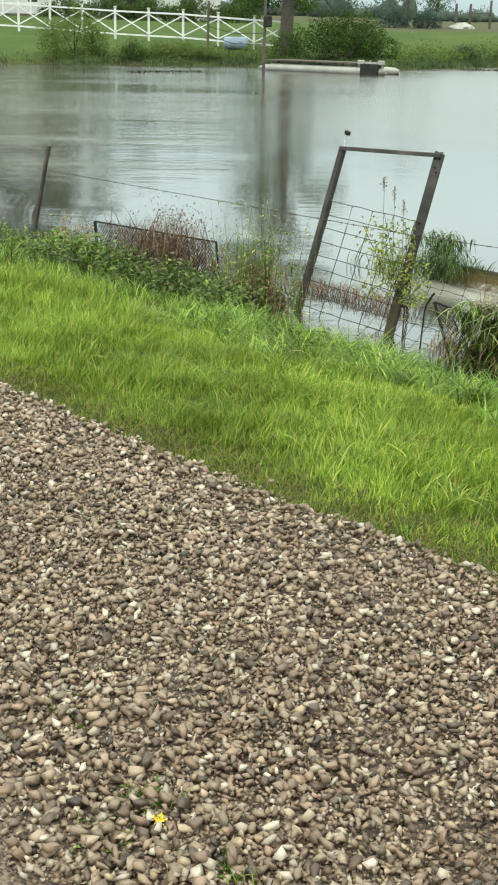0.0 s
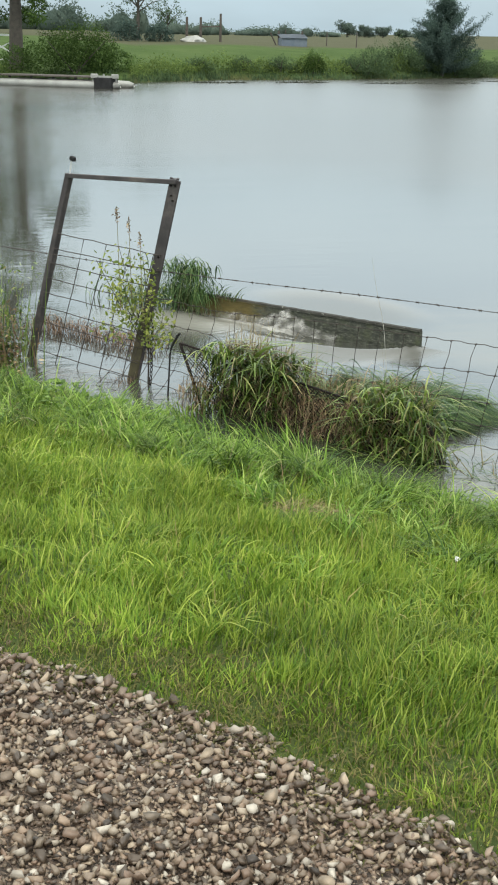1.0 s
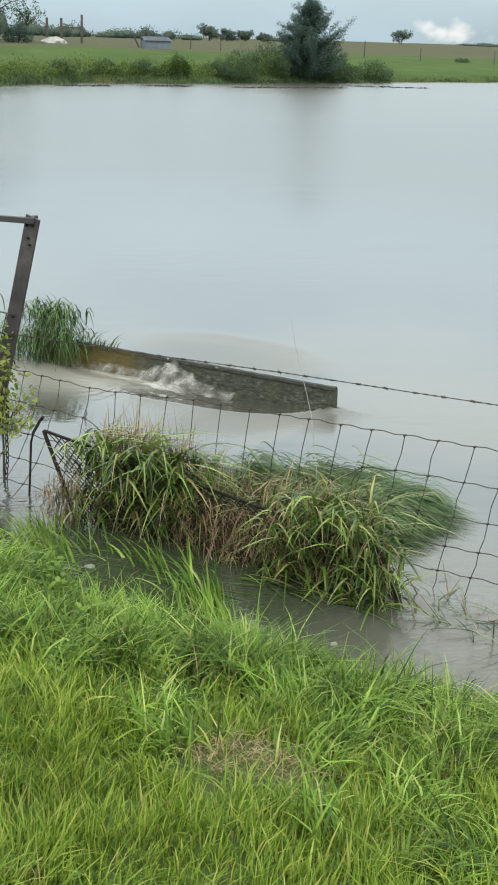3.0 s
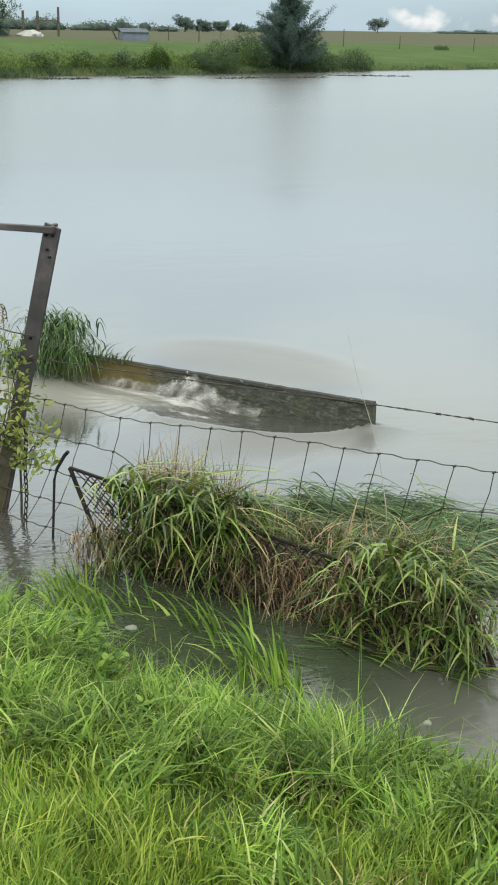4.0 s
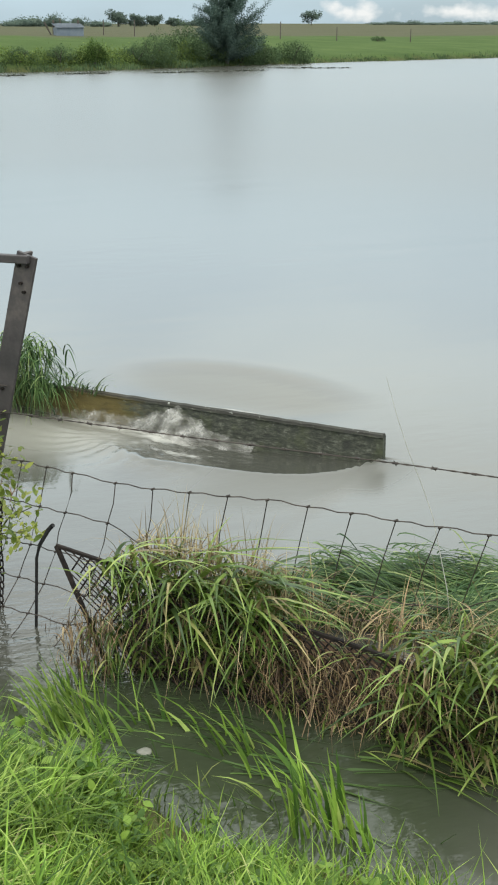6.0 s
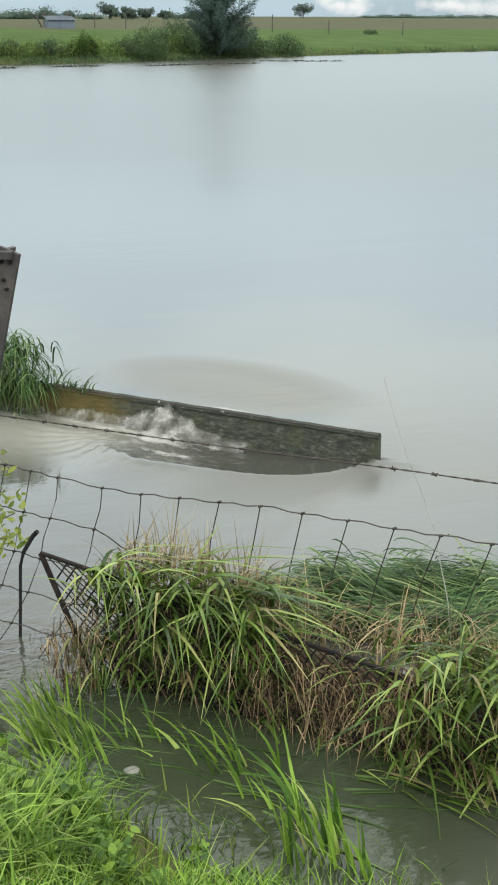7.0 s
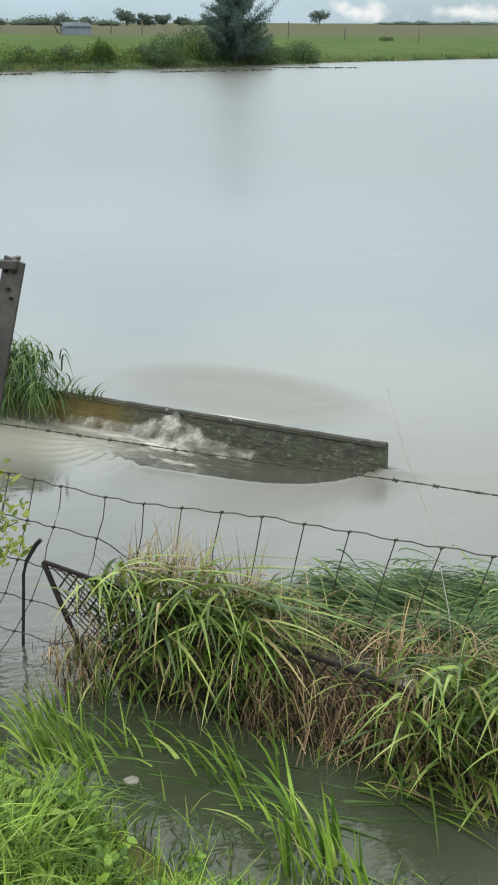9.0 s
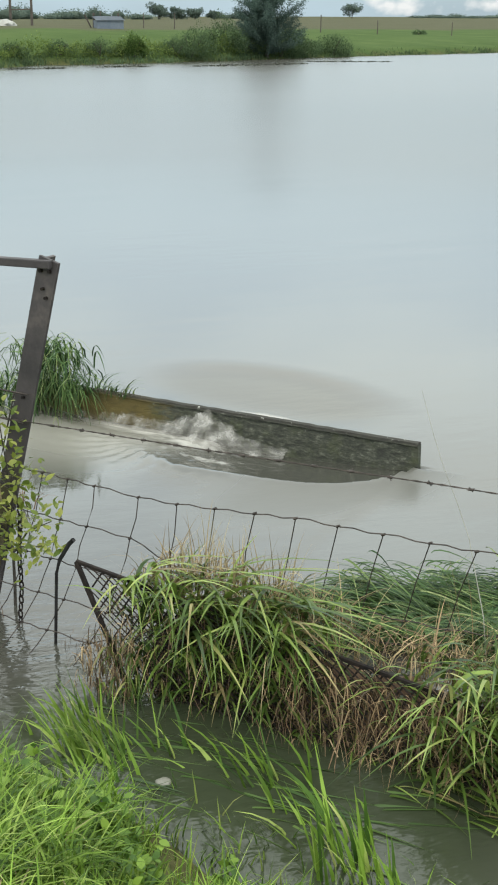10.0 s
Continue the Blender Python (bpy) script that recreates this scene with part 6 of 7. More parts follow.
def clump_leaves(r, centre, radii, count, size, ratio=0.55):
    """Leaves through the outer part of an uneven mass."""
    v = r.normal(0, 1, (count, 3))
    v /= np.linalg.norm(v, axis=1)[:, None]
    rad = r.uniform(0.55, 1.08, count)[:, None] * (1 + 0.18 * np.sin(v[:, :1] * 5 + v[:, 2:] * 7 + centre[0]))
    return leaf_arrays(np.asarray(centre) + v * rad * np.asarray(radii), r.uniform(0.6, 1.3, count) * size, r, ratio, 0.8)


def bush(x, y, width, height, count, leaf, mat, label, seed, name="bush", lobes=7, group="bushes on the far bank"):
    r = rng(seed)
    z = gz(x, y)
    t = thing(name, (x, y, z), label, "bush", group)
    rr2 = random.Random(seed)
    for k in range(3):
        e = Vector((x + rr2.uniform(-0.3, 0.3) * width, y + rr2.uniform(-0.2, 0.2) * width, z + height * 0.6))
        part("stem", tube(bmesh.new(), [Vector((x, y, z - 0.1)), Vector((x, y, z)).lerp(e, 0.5), e], [0.05, 0.035, 0.015], 5), BARK, t)
    items = []
    for k in range(lobes):
        f = (k + 0.5) / lobes * 2 - 1
        hh = height * (1 - 0.55 * abs(f) ** 1.6) * r.uniform(0.75, 1.05)
        c = (x + f * width * 0.42 + r.normal(0, 0.04) * width, y + r.normal(0, 0.12) * width, z + hh * 0.48)
        items.append(clump_leaves(r, c, (width * 0.62 / lobes ** 0.6, width * 0.5 / lobes ** 0.5, hh * 0.52), int(count * 1.6) // lobes, leaf * 0.78))
    growth("crown", items, mat, (x, y, z), parent=t)
    return t


def broadleaf(x, y, height, radius, trunk_r, count, leaf, mat, label, seed, clear=0.3, open_crown=False, name="tree", low=0.12, skirt=0):
    """Tapered trunk, forking limbs, and a crown of many small clumps with gaps."""
    r = rng(seed)
    z = gz(x, y)
    t = thing(name, (x, y, z), label, "tree")
    b = Vector((x, y, z))
    top = b + Vector((0.1, 0, height * 0.62))
    part("trunk", tube(bmesh.new(), [b - Vector((0, 0, 0.2)), b + Vector((0, 0, 0.15)), b + Vector((0.05, 0, height * clear)), top], [trunk_r * 1.35, trunk_r, trunk_r * 0.8, trunk_r * 0.35], 10), BARK, t, smooth=True)
    items = []
    rr2 = random.Random(seed)
    for k in range(11):
        a = 2 * math.pi * k / 11 + rr2.uniform(-0.3, 0.3)
        q = rr2.uniform(clear, 0.6)
        st = b + Vector((0.05, 0, height * q))
        out = radius * rr2.uniform(0.6, 0.98) * (1 - 0.3 * max(0, q - 0.45))
        en = st + Vector((math.cos(a) * out, math.sin(a) * out, height * rr2.uniform(low, 0.42)))
        part("limb", tube(bmesh.new(), [st, st.lerp(en, 0.5) + Vector((0, 0, 0.04 * height)), en], [trunk_r * 0.4, trunk_r * 0.25, trunk_r * 0.08], 6), BARK, t)
        for j in range(4):
            c = st.lerp(en, 0.45 + 0.2 * j) + Vector((rr2.uniform(-1, 1), rr2.uniform(-1, 1), rr2.uniform(-0.6, 0.8))) * radius * 0.16
            s_ = radius * (0.16 if open_crown else 0.25) * rr2.uniform(0.7, 1.25)
            items.append(clump_leaves(r, c, (s_, s_, s_ * 0.75), count // 48, leaf))
    for j in range(skirt):
        a = rr2.uniform(0, 6.28)
        q = radius * rr2.uniform(0.3, 1.0)
        items.append(clump_leaves(r, b + Vector((math.cos(a) * q, math.sin(a) * q, rr2.uniform(2.4, 4.2))), (radius * 0.16, radius * 0.16, radius * 0.10), count // 60, leaf))
    for j in range(4):
        c = top + Vector((rr2.uniform(-0.3, 0.3) * radius, rr2.uniform(-0.3, 0.3) * radius, height * rr2.uniform(0.05, 0.3)))
        items.append(clump_leaves(r, c, (radius * 0.25, radius * 0.25, radius * 0.2), count // 48, leaf))
    growth("crown", items, mat, (x, y, z), parent=t)
    return t


def cedar(x, y, height, radius, count, label, seed, leaf=0.15):
    """A dense, ragged evergreen with upswept branch tips."""
    r = rng(seed)
    z = gz(x, y)
    t = thing("cedar_tree", (x, y, z), label, "tree")
    part("trunk", tube(bmesh.new(), [(x, y, z - 0.2), (x, y, z + height * 0.5), (x, y, z + height * 0.97)], [0.14, 0.08, 0.02], 8), BARK, t)
    pl, sz = [], []
    n = 150
    for k in range(n):
        f = (k + r.uniform(0, 1)) / n
        prof = (0.9 + 0.1 * f / 0.12) if f < 0.12 else (1 - (f - 0.12) / 0.88) ** 0.75
        L = radius * prof * r.choice((0.68, 0.85, 1.0, 1.22)) * r.uniform(0.85, 1.1) + 0.05
        a = r.uniform(0, 6.28)
        h0 = z + 0.15 + f * height * 0.9
        m = max(6, int(count / n * (0.5 + prof)))
        q = r.uniform(0.03, 1, m) ** 0.6
        rise = L * r.uniform(0.2, 0.7) + 0.25 * f
        px_ = x + np.cos(a) * L * q + r.normal(0, 0.10, m)
        py_ = y + np.sin(a) * L * q + r.normal(0, 0.10, m)
        pz_ = h0 + rise * q ** 1.5 + r.normal(0, 0.09, m)
        pl.append(np.stack((px_, py_, pz_), -1))
        sz.append(r.uniform(0.6, 1.3, m) * leaf * (1.1 - 0.4 * q))
    growth("crown", [leaf_arrays(np.concatenate(pl), np.concatenate(sz), r, 0.35, 0.7)], CEDAR, (x, y, z), parent=t)
    return t


cedar(31.9, 83.4, 5.2, 2.9, 46000, "blue-green cedar standing on the far bank of the pond", 101)
bush(28.2, 82, 3.36, 2.43, 3900, 0.126, FAR_LEAF, "rounded green bush on the far bank", 102)
bush(25.6, 80.2, 3.0, 2.1, 3200, 0.118, FAR_LEAF, "rounded green bush on the far bank", 103)
bush(33.2, 84.2, 3.58, 2.43, 3900, 0.126, FAR_LEAF, "dark green bush at the cedar's foot", 104)
bush(35.2, 85.2, 2.69, 1.92, 2600, 0.118, FAR_LEAF, "green bush on the far bank", 105)
bush(38.0, 86.4, 2.8, 1.6, 2400, 0.118, FAR_LEAF, "green bush on the far bank", 178)
bush(30.2, 83, 2.69, 1.79, 2600, 0.118, FAR_LEAF, "dark green bush at the cedar's foot", 106)
bush(21.4, 78, 1.68, 1.6, 2080, 0.111, BUSH_LEAF, "small dense dark green bush at the shore", 107)
bush(24.4, 79.4, 2.24, 1.15, 1820, 0.104, FAR_LEAF, "low green bush at the shore", 108)
bush(19.2, 77.6, 2.02, 1.15, 1560, 0.104, FAR_LEAF, "low green bush at the shore", 109)
bush(16.8, 77.2, 1.79, 1.02, 1300, 0.104, FAR_LEAF, "low green bush at the shore", 110)
bush(13.6, 75, 1.79, 0.9, 1300, 0.104, FAR_LEAF, "low green bush at the shore", 111)
bush(-2.6, 70.2, 4.4, 0.9, 3000, 0.12, MEADOW_LEAF, "weedy green bush at the water's edge", 112, lobes=9)
for k, x in enumerate((-13.5, -9.8, -6.4, -2.8, 0.6)):
    bush(x, 108.0 - k * 0.6, 4.2, 2.0 + 0.2 * (k % 2), 1700, 0.24, BUSH_LEAF, "dark green hedge bush before the shed", 171 + k, group="hedge bushes in the farmyard")
bush(-8.3, 69.2, 3.7, 2.8, 5200, 0.12, MEADOW_LEAF, "tall yellow-green bush rising over the white fence", 113, lobes=9)
bush(-5.2, 69.4, 1.34, 1.41, 1300, 0.096, BUSH_LEAF, "small dark bush below the white fence", 114)
bush(6.1, 70.2, 6.6, 2.75, 9500, 0.15, BUSH_LEAF, "large spreading dark green bush overhanging the water", 115, name="large_bush", lobes=11)
broadleaf(3.1, 72.0, 12.5, 3.6, 0.42, 11000, 0.19, BUSH_LEAF, "broad dark green tree standing behind the large bush", 116, clear=0.22, low=0.05, skirt=12)
for k, (x, y, h, w, q) in enumerate(((-31.0, 140.0, 28.0, 10.0, 0.2), (-20.0, 140.0, 25.0, 8.5, 0.15), (-10.5, 138.0, 8.5, 4.6, 0.08), (-4.5, 140.0, 7.5, 4.6, 0.08), (1.5, 142.0, 7.5, 4.6, 0.08))):
    broadleaf(x, y, h, w, 0.45, 9000 if h > 15 else 5200, 0.6 if h > 15 else 0.45, BUSH_LEAF, "tall dark shade tree behind the farmhouse" if h > 15 else "dark green tree standing in the farmyard", 121 + 30 * k, clear=q)
broadleaf(14.3, 106.0, 6.2, 3.0, 0.16, 2400, 0.16, FAR_LEAF, "thin-crowned tree showing the sky between its branches", 117, clear=0.30, open_crown=True)
bush(13.0, 103.0, 2.6, 1.9, 1300, 0.20, CEDAR, "round dark evergreen bush in the pasture", 118, group="evergreens in the pasture")
bush(15.6, 103.5, 2.4, 1.7, 1200, 0.20, CEDAR, "round dark evergreen bush in the pasture", 119, group="evergreens in the pasture")
broadleaf(17.0, 108.0, 3.2, 1.4, 0.08, 700, 0.17, FAR_LEAF, "small green tree behind the wooden posts", 120, clear=0.35)


def shore_fringe():
    r = rng(131)
    n = 15000
    x = r.uniform(-22, 66, n)
    y = np.interp(x, SHORE_X, SHORE_Y) + wobble(x, x * 0, 0.45, 0.5) + np.abs(r.normal(0, 0.55, n)) - 0.12
    clump = wobble(x, y, 0.9, 0.6) + wobble(x, y * 2, 3.1, 0.4)
    keep = r.uniform(0, 1, n) < np.clip(0.55 + 0.5 * clump, 0.08, 1)
    x, y, clump = x[keep], y[keep], clump[keep]
    m = len(x)
    z = np.maximum(ground_z(x, y), -0.05)
    growth("shore_grass", [blade_arrays(np.stack((x, y, z), -1), r.uniform(0.14, 0.36, m) * (1 + 0.5 * clump) * np.interp(x, [34, 42], [1.0, 0.55]), r.uniform(0.03, 0.07, m), r.uniform(0, 6.28, m), r.uniform(0.2, 0.7, m), r.uniform(0, 0.4, m), 2, r)], FAR_LEAF, (20, 78, 0), "dark green grass and weeds fringing the far shore", "grass")


shore_fringe()


def shore_weeds():
    """Rank growth between the bushes, knee to waist high."""
    r = rng(133)
    n = 15000
    x = np.concatenate((r.uniform(9, 36, n), r.uniform(-9.5, 3, n // 4)))
    y = np.interp(x, SHORE_X, SHORE_Y) + wobble(x, x * 0, 0.45, 0.5) + 0.5 + r.gamma(1.5, 0.7, len(x))
    top = np.interp(x, [3, 9], [0.6, 1.0]) * np.clip(0.55 + wobble(x, y * 0.4, 0.8, 0.3) + wobble(x, y, 2.6, 0.18), 0.12, 1.5)
    z = ground_z(x, y) + top * r.uniform(0, 1, len(x)) ** 0.7
    growth("shore_weeds", [leaf_arrays(np.stack((x, y, z), -1), r.uniform(0.07, 0.17, len(x)), r, 0.5, 0.8)], MEADOW_LEAF, (22, 79, 0.3), "rank green weeds between the bushes of the far bank", "weeds")


shore_weeds()


def floating_weed():
    """Low mats of water weed drifted into long streaks off the far shore."""
    r = rng(135)
    items = []
    for x0, y0, x1, y1, wide, n in ((-4.6, 58.3, -1.5, 61.0, 0.35, 260), (22.6, 70.8, 30.2, 73.0, 0.45, 420), (31.9, 77.0, 36.5, 75.0, 0.45, 300), (12.5, 69.6, 15.5, 70.3, 0.45, 260), (17.5, 71.0, 20.5, 71.8, 0.40, 260)):
        f = r.uniform(0, 1, n)
        k = np.sin(f * np.pi) ** 0.6
        x = x0 + (x1 - x0) * f + r.normal(0, 0.10, n)
        y = y0 + (y1 - y0) * f + r.normal(0, 1, n) * wide * k
        items.append(leaf_arrays(np.stack((x, y, np.full(n, 0.010)), -1), r.uniform(0.08, 0.24, n), r, 0.6, 0.02))
    growth("floating_weed", items, SCUM, (12, 65, 0.0), "dark streaks of floating weed off the far shore", "weeds")


floating_weed()


def far_woods():
    r = rng(137)
    items = []
    # hedgerow trees along the skyline: place, width, height
    for x0, x1, y, step, h0, h1 in ((40, 118, 400, 3.2, 2.6, 4.4), (-60, 36, 250, 2.6, 3.5, 6.5), (36, 60, 330, 3.0, 3.0, 4.5), (168, 186, 480, 3.0, 2.0, 3.2), (300, 420, 560, 4.5, 1.0, 2.2)):
        x = x0
        u, w = np.meshgrid(np.linspace(0, 2 * np.pi, 9)[:-1], np.linspace(0.15, np.pi - 0.15, 6), indexing="ij")
        while x < x1:
            h = r.uniform(h0, h1) * r.choice((0.7, 0.85, 1.0, 1.15))
            wd = r.uniform(0.7, 1.2) * step * 1.5
            yy = y + r.uniform(-10, 10)
            z = gz(x, yy)
            for q in range(3):
                items.append(clump_leaves(r, (x + r.normal(0, wd * 0.25), yy, z + h * r.uniform(0.2, 0.58)), (wd * 0.62, wd * 0.6, h * 0.42), 130, 0.42, 0.8))
            k = 0.9 + r.uniform(-0.12, 0.12, u.shape)
            core = np.stack((x + np.cos(u) * np.sin(w) * wd * 0.60 * k, yy + np.sin(u) * np.sin(w) * wd * 0.4 * k, z + h * 0.26 + np.cos(w) * h * 0.40 * k), -1).reshape(-1, 3)
            items.append((core, [[i * 6 + j, ((i + 1) % 8) * 6 + j, ((i + 1) % 8) * 6 + j + 1, i * 6 + j + 1] for i in range(8) for j in range(5)], None))
            x += step * r.choice((0.35, 0.6, 0.8, 1.0, 1.5))
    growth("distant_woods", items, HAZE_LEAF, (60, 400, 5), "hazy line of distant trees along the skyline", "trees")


far_woods()
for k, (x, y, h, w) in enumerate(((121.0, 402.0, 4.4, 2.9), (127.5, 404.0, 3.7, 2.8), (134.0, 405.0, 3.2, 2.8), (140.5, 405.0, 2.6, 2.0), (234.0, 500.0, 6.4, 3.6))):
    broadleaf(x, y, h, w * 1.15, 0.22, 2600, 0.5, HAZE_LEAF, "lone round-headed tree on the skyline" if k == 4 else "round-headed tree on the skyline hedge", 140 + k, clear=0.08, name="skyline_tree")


# ---- white ranch fence ----
def ranch_fence():
    a, b = Vector((-17.0, 82.0, 0)), Vector((3.4, 72.9, 0))
    n = 10
    f = thing("ranch_fence", (a.x, a.y, gz(a.x, a.y)), "white board ranch fence with crossed rails", "fence")
    pts = []
    for i in range(n + 1):
        p = a.lerp(b, i / n)
        p.z = gz(p.x, p.y)
        pts.append(p)
        bm = beam(bmesh.new(), p - Vector((0, 0, 0.2)), p + Vector((0, 0, 1.78)), (1, 0, 0), 0.13, 0.13)
        part("post", bm, WHITE, f, bevel=0.01)
        c = p + Vector((0, 0, 1.80))
        part("post_cap", beam(bmesh.new(), c, c + Vector((0, 0, 0.05)), (1, 0, 0), 0.20, 0.20), WHITE, f, bevel=0.015)
    off = Vector((0, -0.09, 0))
    for p, q in zip(pts, pts[1:]):
        for h in (1.58, 0.30):
            part("rail", beam(bmesh.new(), p + off + Vector((0, 0, h)), q + off + Vector((0, 0, h)), (0, 0, 1), 0.095, 0.04), WHITE, f)
        part("cross_rail", beam(bmesh.new(), p + off * 1.4 + Vector((0, 0, 0.40)), q + off * 1.4 + Vector((0, 0, 1.50)), (0, 0, 1), 0.065, 0.03), WHITE, f)
        part("cross_rail", beam(bmesh.new(), p + off * 1.9 + Vector((0, 0, 1.50)), q + off * 1.9 + Vector((0, 0, 0.40)), (0, 0, 1), 0.065, 0.03), WHITE, f)
    return f


ranch_fence()


def farmhouse():
    x0, x1, y0, y1 = -34.0, -13.0, 124.0, 133.0
    z = gz(-20, 126)
    h = thing("farmhouse", ((x0 + x1) / 2, (y0 + y1) / 2, z), "white farmhouse with a railed porch beyond the fence", "house")
    part("wall", block(bmesh.new(), (x0, y0, z - 0.5), (x1, y1, z + 3.2)), SIDING, h)
    bm = bmesh.new()
    ym = (y0 + y1) / 2
    vs = [bm.verts.new(p) for p in ((x0 - 0.4, y0 - 0.6, z + 3.2), (x1 + 0.4, y0 - 0.6, z + 3.2), (x1 + 0.4, y1 + 0.6, z + 3.2), (x0 - 0.4, y1 + 0.6, z + 3.2), (x0 - 0.4, ym, z + 5.6), (x1 + 0.4, ym, z + 5.6))]
    for q in ((0, 1, 5, 4), (2, 3, 4, 5), (0, 4, 3), (1, 2, 5), (3, 2, 1, 0)):
        bm.faces.new([vs[i] for i in q])
    part("roof", bm, ROOFING, h)
    for i in range(9):
        x = x0 + 0.3 + i * (x1 - x0 - 0.6) / 8
        part("porch_post", beam(bmesh.new(), (x, y0 - 1.8, z - 0.2), (x, y0 - 1.8, z + 2.6), (1, 0, 0), 0.14, 0.14), WHITE, h)
    part("porch_rail", block(bmesh.new(), (x0, y0 - 1.85, z + 1.0), (x1, y0 - 1.75, z + 1.1)), WHITE, h)
    part("porch_floor", block(bmesh.new(), (x0, y0 - 1.95, z - 0.2), (x1, y0, z + 0.15)), OLD_WOOD, h)
    for x in (-30.0, -25.0, -19.0):
        w_ = part("window", block(bmesh.new(), (x, y0 - 0.04, z + 1.1), (x + 1.1, y0 + 0.02, z + 2.4)), WHITE, h)
        part("pane", block(bmesh.new(), (x + 0.1, y0 - 0.06, z + 1.2), (x + 1.0, y0 - 0.03, z + 2.3)), GLASS_DARK, w_)
    part("door", block(bmesh.new(), (-22.6, y0 - 0.05, z + 0.15), (-21.7, y0 + 0.02, z + 2.2)), OLD_WOOD, h)
    return h


farmhouse()


def brown_shed():
    x0, x1, y0, y1 = -6.2, -0.8, 112.0, 116.0
    z = gz(-3, 113)
    h = thing("shed", ((x0 + x1) / 2, (y0 + y1) / 2, z), "small pale shed with a brown roof beside the farmhouse", "shed")
    part("wall", block(bmesh.new(), (x0, y0, z - 0.3), (x1, y1, z + 2.2)), SIDING, h)
    bm = bmesh.new()
    xm = (x0 + x1) / 2
    vs = [bm.verts.new(p) for p in ((x0 - 0.3, y0 - 0.3, z + 2.1), (x1 + 0.3, y0 - 0.3, z + 2.1), (x1 + 0.3, y1 + 0.3, z + 2.1), (x0 - 0.3, y1 + 0.3, z + 2.1), (xm, y0 - 0.3, z + 3.5), (xm, y1 + 0.3, z + 3.5))]
    for q in ((0, 4, 5, 3), (1, 2, 5, 4), (0, 1, 4), (2, 3, 5), (3, 2, 1, 0)):
        bm.faces.new([vs[i] for i in q])
    part("roof", bm, ROOFING, h)
    part("door", block(bmesh.new(), (xm - 0.6, y0 - 0.05, z), (xm + 0.6, y0 + 0.01, z + 1.9)), OLD_WOOD, h)


brown_shed()


# ---- mooring posts, boat and clutter at the far shore ----
def mooring(x, y, bottom, top, label, boxed=False):
    p = thing("mooring_post", (x, y, bottom), label, "post", "mooring posts")
    part("pole", tube(bmesh.new(), [(x, y, bottom - 0.4), (x + 0.02, y, (bottom + top) / 2), (x + 0.05, y, top)], [0.075, 0.07, 0.06], 8), OLD_WOOD, p)
    if boxed:
        part("coil", block(bmesh.new(), (x - 0.05, y - 0.28, 2.05), (x + 0.36, y - 0.08, 2.55)), BLACK, p, "dark coil of rope", bevel=0.05)
    return p


mooring(1.60, 62.0, -0.1, 3.6, "dark wooden mooring post standing in the water", True)
mooring(-1.22, 70.5, 0.4, 3.3, "dark wooden post on the far bank")
mooring(-7.4, 69.6, 0.2, 1.9, "thin dark post at the water's edge")
for z in (1.25, 1.75):
    whole("mooring_cable", tube(bmesh.new(), [(-1.2, 70.5, z + 0.25), (0.2, 66.2, z - 0.05), (1.62, 62.0, z)], 0.018, 5), BLACK, (0.2, 66.2, z), "dark cable slung between the mooring posts", "cable", "mooring cables")


def blue_barrel():
    x, y = 0.35, 73.6
    z = gz(x, y)
    t = thing("barrel", (x, y, z), "blue plastic barrel lying by the white fence", "barrel")
    part("drum", tube(bmesh.new(), [(x - 0.7, y, z + 0.35), (x - 0.6, y, z + 0.35), (x + 0.6, y, z + 0.35), (x + 0.7, y, z + 0.35)], [0.28, 0.34, 0.34, 0.28], 16), BLUE_PLASTIC, t)
    for dx in (-0.3, 0.3):
        part("hoop", tube(bmesh.new(), [(x + dx - 0.03, y, z + 0.35), (x + dx + 0.03, y, z + 0.35)], 0.355, 16), BLUE_PLASTIC, t)


blue_barrel()


